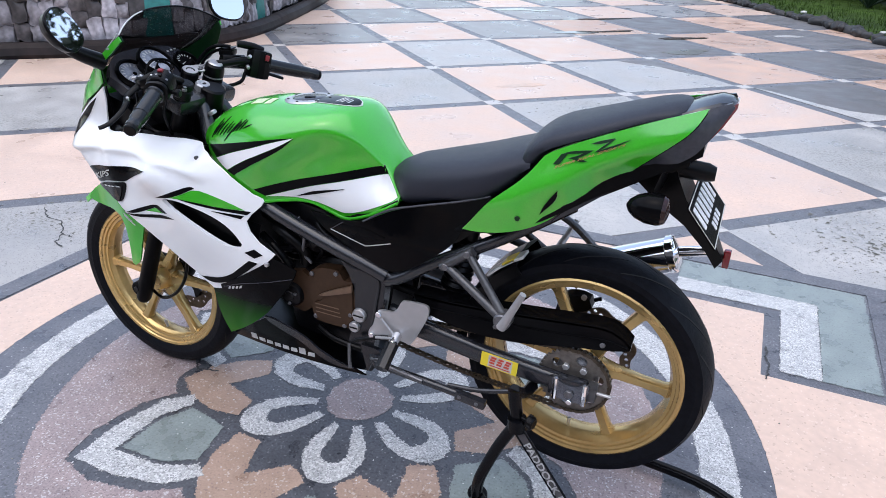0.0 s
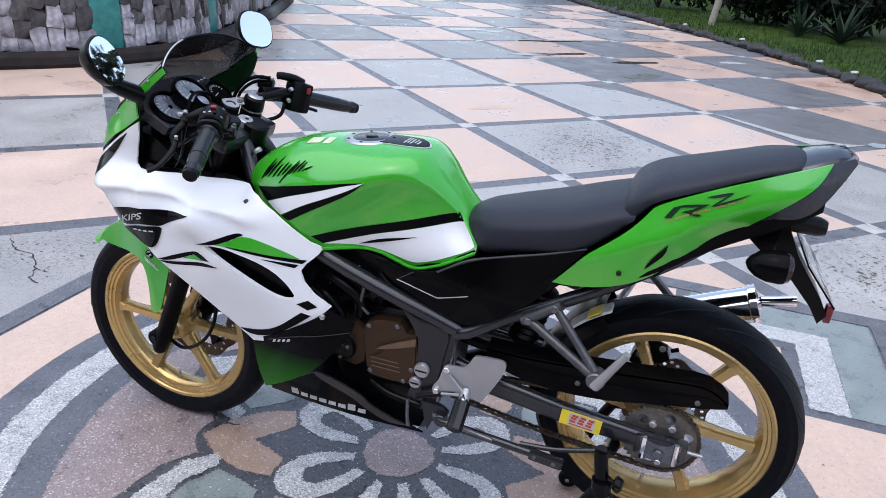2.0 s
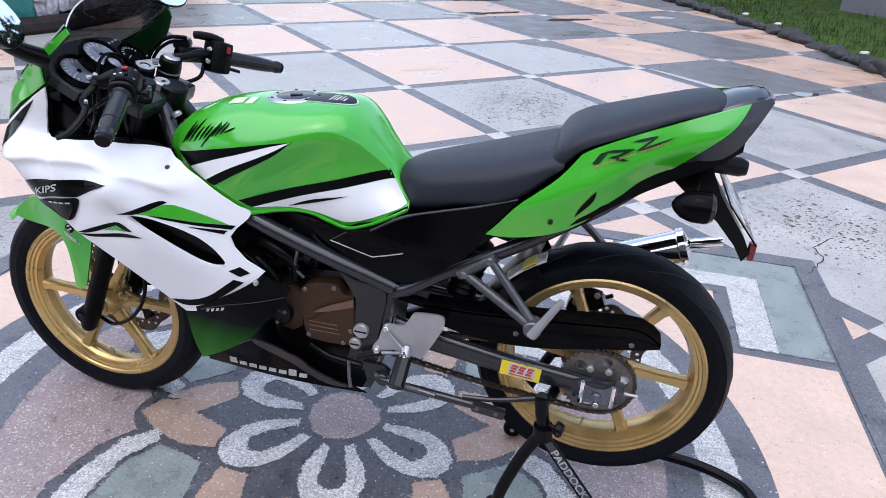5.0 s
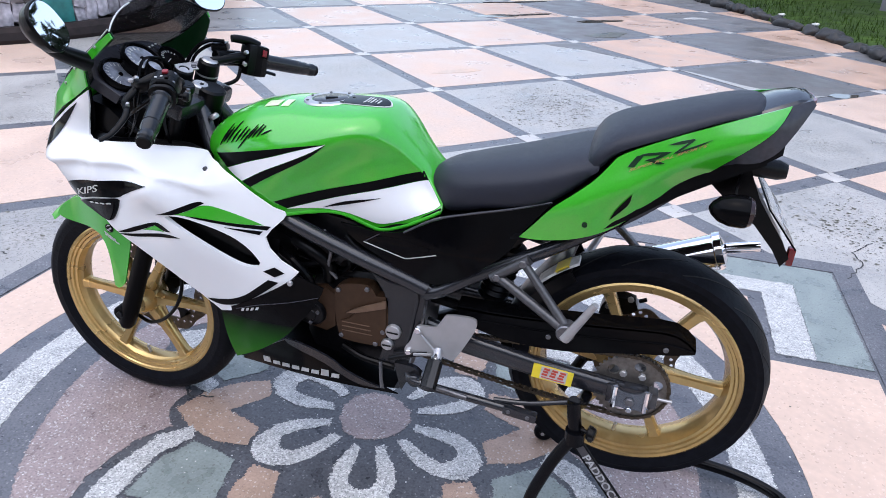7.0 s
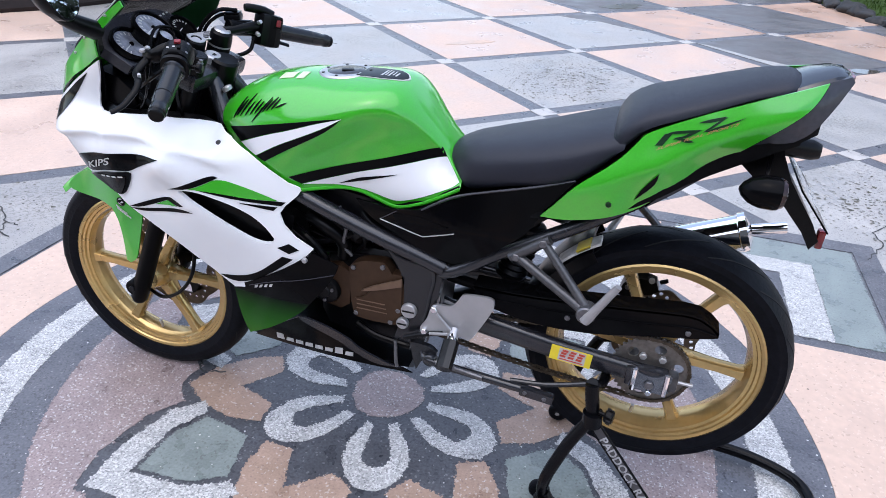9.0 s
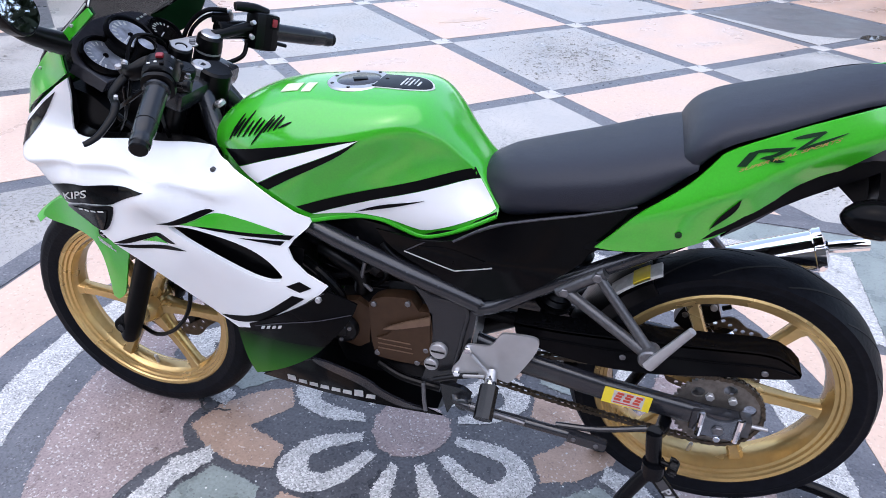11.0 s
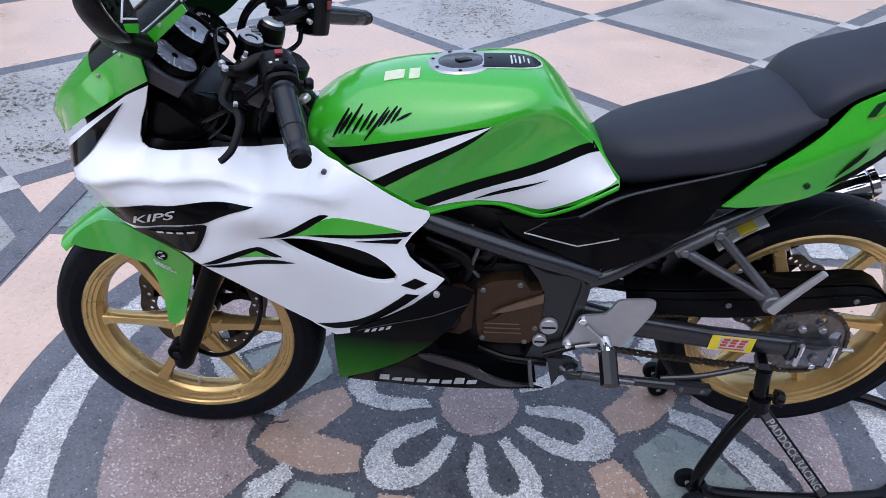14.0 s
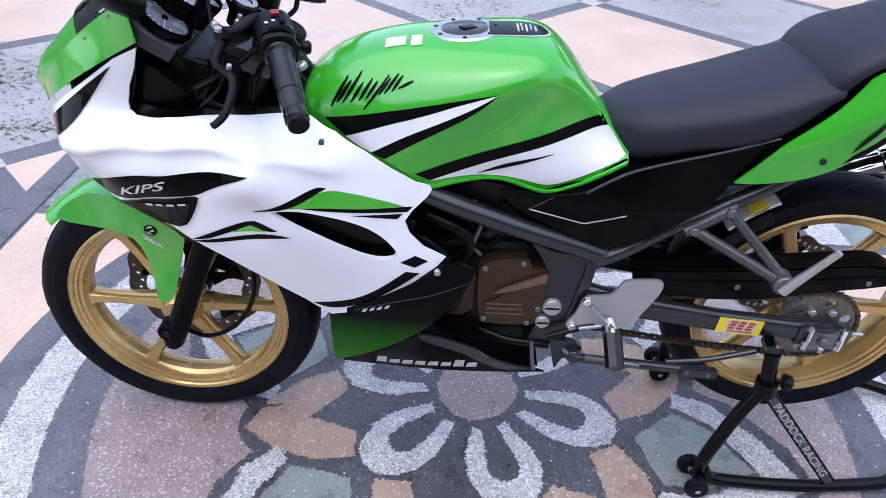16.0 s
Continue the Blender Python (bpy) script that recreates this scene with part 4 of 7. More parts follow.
low = cage([(-.31, .42, .165), (-.116, .487, .185), (-.108, .538, .18), (-.04, .52, .16), (.12, .245, .12), (-.3, .3, .14), (-.3, .18, .09), (0, .2, .12), (-.1, .35, .16), (0, .3, .14)])
tail_base = cage([(.377, .711, .132), (.50, .766, .150), (.504, .871, .125), (.80, 1.01, .075), (.58, .84, .150), (.66, .905, .130), (.70, .925, .122), (.65, .955, .108), (.85, 1.0, .05), (.42, .80, .125), (.62, .825, .122), (.665, .852, .106), (.693, .876, .104), (.72, .903, .108), (.757, .937, .112), (.787, .963, .104), (.796, .922, .104), (.70, .85, .092), (.56, .76, .135)], .004)


def tailf(x, z):
    """Tail half width with its pressed ridge."""
    d = z - (.850 + (x - .565) * .55)
    return tail_base(x, z) + .013 * math.exp(-(math.sqrt(d * d + .0002) - .014) / .04) - .006


def even(v):
    return lambda x, z: v


# tank sections
T_TOP = lerp_table([(-.352, .797), (-.345, .816), (-.32, .843), (-.27, .872), (-.22, .888), (-.18, .896), (-.1, .903), (0, .908), (.045, .906), (.07, .897), (.1, .872), (.13, .836), (.16, .80), (.185, .768), (.207, .742)])
T_LOW = lerp_table([(-.352, .785), (-.336, .770), (-.28, .735), (-.218, .70), (-.155, .675), (-.08, .683), (-.04, .688), (0, .684), (.035, .670), (.072, .659), (.12, .672), (.168, .696), (.207, .72)])
T_WID = lerp_table([(-.352, .02), (-.345, .068), (-.32, .102), (-.28, .128), (-.224, .150), (-.18, .155), (-.1, .156), (-.03, .150), (.02, .138), (.06, .118), (.1, .091), (.13, .074), (.16, .066), (.18, .074), (.207, .088)])
T_FOOT = lerp_table([(-.352, .02), (-.34, .07), (-.3, .115), (-.24, .142), (-.2, .149), (-.155, .144), (-.1, .128), (-.046, .116), (0, .110), (.074, .103), (.15, .100), (.207, .097)])
T_MID = lerp_table([(-.352, .791), (-.30, .768), (-.26, .750), (-.224, .735), (-.205, .738), (-.153, .768), (-.1, .800), (-.027, .843), (.02, .862), (.06, .860), (.1, .838), (.13, .808), (.16, .778), (.207, .732)])
T_KNEE = lerp_table([(-.352, 0), (-.17, 0), (-.10, .003), (-.02, .006), (.07, .0055), (.13, .003), (.18, 0), (.207, 0)])


def tank_w(x, z):
    """Half width of the tank at x and z: a bulging upper shell, a crease, and the knee recess below it."""
    t, l, w, f, m = T_TOP(x), T_LOW(x), T_WID(x), T_FOOT(x), T_MID(x)
    if z >= m:
        u = min(1.0, (z - m) / max(1e-4, t - m))
        return w * max(0.0, 1 - u ** 2.4) ** (1 / 2.5)
    u = max(0.0, (z - l) / max(1e-4, m - l))
    return f + (w - f) * u * u * (3 - 2 * u) + T_KNEE(x) * math.sin(2 * math.pi * u)


rings = []
for i in range(97):
    x = -.352 + .559 * i / 96
    t, l, m = T_TOP(x), T_LOW(x), T_MID(x)
    half = []
    for k in range(33):
        u = k / 32
        z = l + (m - l) * u / .4 if u < .4 else m + (t - m) * math.sin((u - .4) / .6 * math.pi / 2)
        half.append((z, tank_w(x, z) if k < 32 else 0.0))
    rings.append([(x, -y, z) for z, y in half] + [(x, y, z) for z, y in half[-2::-1]])
tank = part("fuel_tank", loft(rings), GREEN, bike, "glossy green fuel tank with white and black stripes", sharp=1.0)


def decal(name, outline, f, material, parent, lift=0.0014, s=-1, label="", step=0.012):
    return part(name, plate(outline, f, 0.0009, (), step, lift, s), material, parent, label)


def letters(body, size, at, slope, wide, f, s, material, parent, length):
    """Flat lettering laid on a half-width surface; on the far side it reads the other way."""
    fc = bpy.data.curves.new("letters", "FONT")
    fc.body, fc.size, fc.shear, fc.resolution_u, fc.offset = body, size, 0.3, 3, size * 0.018
    tmp = new("letters", fc)
    bpy.context.view_layer.update()
    me = bpy.data.meshes.new_from_object(tmp)
    bpy.data.objects.remove(tmp)
    for v in me.vertices:
        u, w = v.co.x * wide, v.co.y
        if s > 0:
            u = length - u
        x, z = at[0] + u * math.cos(math.atan(slope)), at[1] + u * math.sin(math.atan(slope)) + w
        v.co = (x, s * (f(x, z) + .0030), z)
    me.materials.append(material)
    ob = new("lettering", me)
    ob.parent = parent
    return ob


T_BLK = [(-.302, .786), (-.229, .805), (-.136, .827), (-.064, .844), (-.027, .85), (-.08, .835), (-.144, .811), (-.209, .789), (-.267, .764)]
T_WHT = [(-.266, .763), (-.209, .788), (-.144, .81), (-.08, .834), (-.027, .85), (-.063, .828), (-.116, .802), (-.171, .776), (-.224, .744), (-.245, .752)]
T_BLK2 = [(-.223, .743), (-.171, .775), (-.116, .801), (-.063, .827), (-.027, .849), (-.058, .821), (-.107, .792), (-.152, .767), (-.202, .735), (-.212, .738)]
T_BLK3 = [(-.153, .706), (-.085, .731), (.008, .760), (.094, .780), (.156, .793), (.168, .776), (.096, .760), (.01, .740), (-.065, .713), (-.127, .692)]
T_WHT2 = [(-.126, .691), (-.065, .712), (.01, .739), (.096, .759), (.168, .775), (.183, .757), (.202, .732), (.191, .722), (.162, .707), (.116, .686), (.077, .674), (.052, .679), (.016, .690), (-.024, .695), (-.064, .697)]
T_BLK4 = [(-.049, .700), (.002, .724), (.078, .736), (.036, .724), (-.016, .708)]
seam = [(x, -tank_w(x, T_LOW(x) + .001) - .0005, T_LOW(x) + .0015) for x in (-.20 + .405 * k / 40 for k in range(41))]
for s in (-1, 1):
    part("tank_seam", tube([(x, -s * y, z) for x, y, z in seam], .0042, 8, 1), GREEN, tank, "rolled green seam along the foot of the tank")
    # black strip that draws the shade in the gap over the rolled seam
    part("seam_shadow", tube([(x, -s * (y + .003), z + .006) for x, y, z in seam], .0022, 6, 1), INK, tank, "dark strip standing in for the shade above the rolled seam")
for s in (-1, 1):
    decal("stripe", T_BLK, tank_w, INK, tank, 0.0012, s)
    decal("stripe", T_WHT, tank_w, WHITE, tank, 0.0012, s)
    decal("stripe", T_BLK2, tank_w, INK, tank, 0.0012, s)
    decal("stripe", T_BLK3, tank_w, INK, tank, 0.0012, s)
    decal("stripe", T_WHT2, tank_w, WHITE, tank, 0.0012, s)
    decal("stripe", T_BLK4, tank_w, INK, tank, 0.0026, s)
    # brush-stroke emblem in black, drawn as plain strokes
    ex, ez = Vector((.130, .0455)), Vector((.012, .040))

    def brush(u0, v0, u1, v1, w):
        o = Vector((-.291, .806))
        a, b = o + ex * u0 + ez * v0, o + ex * u1 + ez * v1
        n = Vector((-(b - a).y, (b - a).x)).normalized() * w * 1.05
        return [tuple(a - n * 0.3), tuple(a.lerp(b, 0.5) - n), tuple(b - n * 0.5), tuple(b + n * 0.2), tuple(a.lerp(b, 0.5) + n), tuple(a + n * 0.4)]
    for q in ((.0, -.02, .11, .98, .0030), (.07, .10, .17, .80, .0034), (.15, .04, .28, 1.0, .0028), (.26, .0, .34, .62, .0026), (.36, -.02, .45, .66, .0026), (.45, .0, .53, .52, .0026), (.46, -.42, .66, .62, .0024), (.60, .0, .69, .50, .0024), (.67, .0, .78, .56, .0026), (.76, .0, .84, .46, .0026), (.83, .04, 1.0, .17, .0020)):
        decal("emblem", brush(*q), tank_w, INK, tank, 0.0014, s, step=0.02)

# filler cap
part("filler_cap", lathe([(0, .003), (.036, .003), (.04, .001), (.04, -.008), (0, -.008)], (-.081, 0, .9035), (-.07, 0, 1), 36, False), TAILGREY, tank, "round dark filler cap with a key slot")
part("cap_ring", lathe([(.041, .002), (.057, .0015), (.061, -.002), (.061, -.012), (.041, -.012)], (-.081, 0, .9035), (-.07, 0, 1), 48), STEEL, tank, "bright aluminium filler ring")
for k in range(7):
    a = k * 2 * math.pi / 7 + .2
    part("cap_screw", rod((-.081 + .051 * math.cos(a), .051 * math.sin(a), .9025 + .0036 * math.cos(a)), (-.081 + .051 * math.cos(a), .051 * math.sin(a), .9068 + .0036 * math.cos(a)), .0034, 10), BLACK, tank)
part("key_flap", block((-.092, -.011, .9055), (-.066, .005, .9095), .001, Matrix.Translation((-.076, 0, .9)) @ Matrix.Rotation(.5, 4, "Z") @ Matrix.Translation((.076, 0, -.9))), BLACK, tank)


def top_patch(x0, x1, w0, w1, lift, n=10):
    """A thin patch that lies over the crown of the tank."""
    bm = bmesh.new()
    rows = []
    for i in range(n + 1):
        x = x0 + (x1 - x0) * i / n
        r = []
        for k in range(n + 1):
            ya, yb = (w0(x), w1(x)) if callable(w0) else (w0, w1)
            y = ya + (yb - ya) * k / n
            lo, hi = T_LOW(x) + 0.5 * (T_TOP(x) - T_LOW(x)), T_TOP(x)
            for _ in range(30):
                mid = (lo + hi) / 2
                if tank_w(x, mid) > abs(y):
                    lo = mid
                else:
                    hi = mid
            r.append(bm.verts.new((x, y, lo + lift)))
        rows.append(r)
    for i in range(n):
        for k in range(n):
            bm.faces.new((rows[i][k], rows[i + 1][k], rows[i + 1][k + 1], rows[i][k + 1]))
    got = bmesh.ops.extrude_face_region(bm, geom=bm.faces[:], use_keep_orig=True)["geom"]
    for v in got:
        if isinstance(v, bmesh.types.BMVert):
            v.co.z -= 0.001
    return bm


def pad_half(x, w, x1):
    return w * math.sqrt(max(0.02, 1 - max(0.0, (x - .012) / (x1 - .012)) ** 2))


part("pad_border", top_patch(-.045, .0605, lambda x: -pad_half(x, .040, .0605), lambda x: pad_half(x, .040, .0605), .0012, 16), LABELW, tank)
part("tank_pad", top_patch(-.042, .057, lambda x: -pad_half(x, .0365, .057), lambda x: pad_half(x, .0365, .057), .002, 16), BLACK_GLOSS, tank, "dark oval tank pad sticker with silver strokes")
for x0, x1, y0, y1 in ((.004, .007, -.022, .020), (.011, .0135, -.018, .004), (.010, .013, .009, .022), (.018, .021, -.020, .015), (.026, .028, -.012, .018), (.033, .036, -.016, .008)):
    part("pad_mark", top_patch(x0, x1, lambda x, a=y0, c=(x0 + x1) / 2: a + (x - c) * .4, lambda x, a=y1: a, .003, 4), SILVERINK, tank)
part("warning_label", top_patch(-.210, -.176, -.060, -.030, .0015, 5), LABELG, tank, "pale yellowish warning label")
part("warning_label", top_patch(-.168, -.150, -.064, -.030, .0015, 5), LABELG, tank)

# seats
def pad_rings(top, bot, wid, x0, x1, n, crown):
    out = []
    for i in range(n + 1):
        x = x0 + (x1 - x0) * i / n
        t, b, w = top(x), bot(x), wid(x)
        ring = []
        for k in range(28):
            a = 2 * math.pi * k / 28
            c, s_ = math.cos(a), math.sin(a)
            y = w * math.copysign(abs(c) ** 0.55, c)
            hz = (t - b) / 2
            z = b + hz + hz * math.copysign(abs(s_) ** crown, s_)
            if s_ > 0:
                z -= 0.012 * (y / max(w, 1e-4)) ** 2
            ring.append((x, y, z))
        out.append(ring)
    return out


S_TOP = lerp_table([(.150, .752), (.165, .782), (.195, .803), (.245, .818), (.366, .852), (.48, .889), (.515, .897)])
S_BOT = lerp_table([(.150, .752), (.17, .744), (.19, .730), (.212, .712), (.23, .714), (.306, .738), (.405, .764), (.442, .784), (.489, .828), (.515, .86)])
S_WID = lerp_table([(.150, .03), (.165, .052), (.19, .074), (.215, .094), (.25, .108), (.33, .123), (.42, .133), (.515, .122)])
part("rider_seat", loft(pad_rings(S_TOP, S_BOT, S_WID, .150, .512, 40, 0.5)), SEAT_M, bike, "matt black vinyl rider seat", sharp=1.2)
P_TOP = lerp_table([(.484, .885), (.495, .91), (.53, .938), (.581, .957), (.64, .977), (.682, .991), (.741, 1.008), (.775, 1.010), (.785, 1.004)])
P_BOT = lerp_table([(.484, .86), (.504, .850), (.535, .885), (.636, .937), (.721, .977), (.775, .985), (.785, .984)])
P_WID = lerp_table([(.484, .10), (.50, .118), (.56, .118), (.65, .102), (.72, .088), (.765, .076), (.785, .055)])
part("pillion_seat", loft(pad_rings(P_TOP, P_BOT, P_WID, .484, .785, 36, 0.5)), SEAT_M, bike, "raised matt black vinyl pillion seat", sharp=1.2)

CAPDARK = mat("dark_glossy_cowl", (0.009, 0.009, 0.013), 0.15, 0.0, 0.15, 80, spec=0.7)
# tail
TAILP = [(.379, .711), (.401, .738), (.434, .783), (.468, .813), (.5, .842), (.517, .862), (.534, .886), (.543, .900), (.591, .925), (.68, .963), (.74, .988), (.815, 1.010), (.811, .999), (.803, .984), (.791, .967), (.757, .937), (.72, .903), (.693, .876), (.662, .850), (.625, .822), (.585, .788), (.553, .760), (.515, .740), (.47, .723), (.415, .711)]
TAILD = [(.817, 1.010), (.850, 1.020), (.856, 1.012), (.840, .980), (.824, .953), (.812, .935), (.797, .921), (.762, .900), (.725, .878), (.68, .845), (.64, .815), (.600, .785), (.566, .762), (.587, .787), (.627, .821), (.664, .849), (.695, .875), (.722, .902), (.759, .936), (.793, .966), (.805, .983), (.813, .999)]
MODEL_MARKS = ([(0.561, 0.885), (0.573, 0.887), (0.587, 0.909), (0.574, 0.906)], [(0.575, 0.905), (0.588, 0.913), (0.633, 0.921), (0.615, 0.913), (0.588, 0.908)], [(0.614, 0.914), (0.633, 0.921), (0.61, 0.904), (0.588, 0.899), (0.593, 0.903), (0.606, 0.907)], [(0.592, 0.901), (0.602, 0.904), (0.624, 0.9), (0.612, 0.896)], [(0.625, 0.931), (0.639, 0.938), (0.667, 0.947), (0.663, 0.941), (0.642, 0.933)], [(0.663, 0.944), (0.669, 0.946), (0.648, 0.925), (0.634, 0.917), (0.642, 0.925)], [(0.636, 0.918), (0.65, 0.926), (0.696, 0.949), (0.677, 0.936), (0.651, 0.921)])
for s in (-1, 1):
    tp = part("tail_panel", plate(TAILP, tailf, .005, (), .0075, s=s), GREEN, bike, "glossy green tail panel")
    part("tail_edge", plate(TAILD, tailf, .012, (), .012, s=s, lift=-.004), TAILGREY, bike, "dark grey lower tail trim")
    decal("slot", [(.578, .838), (.577, .815), (.545, .779), (.553, .802)], tailf, INK, tp, .0022, s, step=.006)
    y = s * (tailf(.502, .764) + .002)
    part("tail_screw", rod((.502, y - s * .004, .764), (.502, y + s * .002, .764), .0052, 14), DARKGREEN, tp)
    for q in MODEL_MARKS:
        decal("model_mark", q, tailf, DARKGREEN, tp, .0022, s, step=.005)
    letters("SUPER REAL SPORTS", .0060, (0.5640, 0.8780), 0.474, 2.5, tailf, s, GOLDINK, tp, .14)
rings = []
for i in range(13):
    x = .36 + .46 * i / 12
    zt = lerp_table([(.36, .72), (.45, .79), (.5, .84), (.6, .91), (.75, .975), (.82, .985)])(x)
    zb = lerp_table([(.36, .70), (.45, .715), (.55, .765), (.65, .83), (.82, .925)])(x)
    w = tailf(x, (zt + zb) / 2) - .008
    rings.append([(x, -w, zb), (x, -w * .9, zt), (x, w * .9, zt), (x, w, zb)])
part("tail_core", loft(rings), BLACK, bike)
part("tail_cap", loft([[(x, -w, z - .014), (x, -w * .85, z - .002), (x, -w * .4, z + .003), (x, 0, z + .004), (x, w * .4, z + .003), (x, w * .85, z - .002), (x, w, z - .014), (x, 0, z - .02)] for x, w, z in ((.745, .080, .982), (.765, .080, .995), (.80, .075, 1.011), (.83, .060, 1.021), (.847, .045, 1.020), (.857, .03, 1.014))]), CAPDARK, bike, "dark glossy tail cowl between the green panels", sharp=0.5)
part("tail_lamp", loft([[(x, -w, z - h), (x, -w, z + h), (x, w, z + h), (x, w, z - h)] for x, w, z, h in ((.800, .062, .960, .030), (.822, .060, .968, .022), (.842, .050, .992, .018), (.860, .028, 1.012, .005))]), REDLENS, bike, "red tail lamp lens")
part("undertray", loft([[(x, -w, z), (x, -w, z + .02), (x, w, z + .02), (x, w, z)] for x, w, z in ((.45, .10, .70), (.6, .10, .79), (.72, .085, .862), (.80, .07, .90))]), BLACK, bike)

# plate holder, lamp, signals
part("plate_lamp", loft([[(x, y + .014 * math.cos(a) * k, z + .017 * math.sin(a) * k) for a in (2 * math.pi * i / 14 for i in range(14))] for x, y, z, k in ((.752, -.050, .892, .6), (.764, -.048, .891, 1.1), (.832, -.022, .880, 1.1), (.847, -.016, .877, .8))]), BLACK, bike, "black tubular bracket end")
hold = part("plate_holder", loft([[(x - d, -w, z - .02), (x, -w, z), (x, w, z), (x - d, w, z - .02)] for x, w, z, d in ((.770, .050, .915, .09), (.784, .060, .875, .075), (.806, .060, .832, .045), (.832, .050, .796, .022), (.872, .03, .742, .015), (.893, .02, .705, .012))]), BLACK, bike, "black plastic number plate holder")
part("reflector", block((.892, -.009, .684), (.906, .009, .722), .004), REDLENS, hold, "red reflector")
ax = Vector((.65, 0, -.76)).normalized()
nrm = Vector((-ax.z, 0, ax.x))
if nrm.x < 0:
    nrm = -nrm


def on_plate(u, v, d=0.0):
    return Vector((.8115, 0, .836)) + ax * v + Vector((0, 1, 0)) * u + nrm * d


def plate_box(u0, u1, v0, v1, d0, d1):
    bm = bmesh.new()
    vs = [bm.verts.new(on_plate(u, v, d)) for d in (d0, d1) for u, v in ((u0, v0), (u1, v0), (u1, v1), (u0, v1))]
    for f in ((0, 1, 2, 3), (4, 5, 6, 7), (0, 1, 5, 4), (1, 2, 6, 5), (2, 3, 7, 6), (3, 0, 4, 7)):
        bm.faces.new([vs[i] for i in f])
    return bm


np_ = part("number_plate", plate_box(-.125, .125, .0, .092, .002, .005), BLACK_GLOSS, bike, "black number plate with plain white bars")
for k in range(7):
    part("plate_bar", plate_box(-.105 + k * .031, -.086 + k * .031, .012, .056, .005, .0062), WHITE, np_)
for k in range(4):
    part("plate_bar", plate_box(-.045 + k * .025, -.030 + k * .025, .066, .082, .005, .0062), WHITE, np_)
for u0, u1, v0, v1 in ((-.124, .124, .0008, .003), (-.124, .124, .089, .0912), (-.124, -.1218, .0008, .0912), (.1218, .124, .0008, .0912)):
    part("plate_border", plate_box(u0, u1, v0, v1, .005, .0056), LABELW, np_)
for s in (-1, 1):
    c = Vector((.752, s * .152, .838))
    sig = part("rear_signal", loft([[c + Vector((dx, math.cos(a) * r * .8, math.sin(a) * r * .75)) for a in (2 * math.pi * i / 16 for i in range(16))] for dx, r in ((-.042, .004), (-.037, .016), (-.024, .030), (-.005, .038), (.015, .039), (.022, .037))]), BLACK_GLOSS, bike, "smoked teardrop rear turn signal")
    part("lens", loft([[c + Vector((dx, math.cos(a) * r * .8, math.sin(a) * r * .75)) for a in (2 * math.pi * i / 16 for i in range(16))] for dx, r in ((.0225, .0365), (.030, .031), (.034, .014))]), AMBER, sig)
    part("signal_stalk", loft([[(x, y - .012, z - .018), (x, y - .012, z + .018), (x, y + .012, z + .018), (x, y + .012, z - .018)] for x, y, z in ((.752, s * .13, .852), (.758, s * .09, .875), (.765, s * .04, .89))]), BLACK, sig)

# upper fairing
WHITE_O = [(-.558, .907), (-.575, .870), (-.595, .835), (-.604, .808), (-.603, .796), (-.592, .790), (-.575, .792), (-.535, .797), (-.484, .797), (-.429, .794), (-.371, .791), (-.325, .786), (-.28, .777), (-.235, .752), (-.191, .721), (-.151, .695), (-.127, .687), (-.124, .68), (-.13, .669), (-.155, .645), (-.167, .627), (-.158, .602), (-.134, .575), (-.095, .551),
           (-.11, .534), (-.135, .515), (-.187, .472), (-.241, .435), (-.276, .415), (-.302, .409), (-.335, .436), (-.349, .450), (-.389, .481), (-.435, .522), (-.479, .563), (-.517, .597), (-.549, .622), (-.588, .634), (-.641, .642), (-.70, .657), (-.75, .687), (-.782, .718), (-.793, .745), (-.70, .815), (-.65, .850), (-.605, .882)]
VENT = [(-.380, .660), (-.364, .667), (-.336, .665), (-.3, .653), (-.263, .640), (-.225, .620), (-.196, .593), (-.179, .568), (-.184, .556), (-.206, .553), (-.236, .563), (-.274, .587), (-.311, .613), (-.347, .639)]
GREEN_O = [(-.556, .915), (-.603, .888), (-.69, .836), (-.792, .760), (-.788, .79), (-.768, .82), (-.672, .903), (-.612, .944), (-.554, .978), (-.508, 1.013), (-.485, 1.03), (-.480, 1.019), (-.514, .989), (-.561, .951)]
LINER_O = GREEN_O[:11] + [(-.474, 1.012), (-.492, .965), (-.535, .925)]
DECALS = [("stripe", [(-.41, .657), (-.353, .683), (-.307, .702), (-.292, .698), (-.327, .680), (-.356, .670), (-.38, .6665)], INK), ("stripe", [(-.352, .6715), (-.327, .679), (-.292, .697), (-.244, .685), (-.197, .667), (-.170, .655), (-.225, .6565), (-.281, .664), (-.33, .6695)], GREEN),
          ("stripe", [(-.33, .669), (-.281, .6635), (-.225, .656), (-.154, .653), (-.163, .644), (-.235, .651), (-.3, .661)], INK), ("stripe", [(-.251, .6475), (-.171, .641), (-.179, .633), (-.211, .639)], INK)] + [
          ("stripe", [(-.516, .599), (-.469, .619), (-.416, .638), (-.398, .633), (-.373, .624), (-.393, .6185), (-.419, .6285), (-.452, .6135), (-.491, .600)], INK), ("stripe", [(-.451, .613), (-.419, .628), (-.394, .618)], GREEN), ("stripe", [(-.515, .595), (-.452, .602), (-.379, .616), (-.351, .613), (-.402, .602), (-.483, .590)], INK),
          ("stripe", [(-.333, .440), (-.273, .449), (-.229, .470), (-.192, .502), (-.164, .526), (-.140, .522), (-.181, .488), (-.230, .451), (-.274, .432), (-.308, .428)], INK), ("stripe", [(-.173, .547), (-.148, .559), (-.126, .546), (-.148, .535)], INK)]
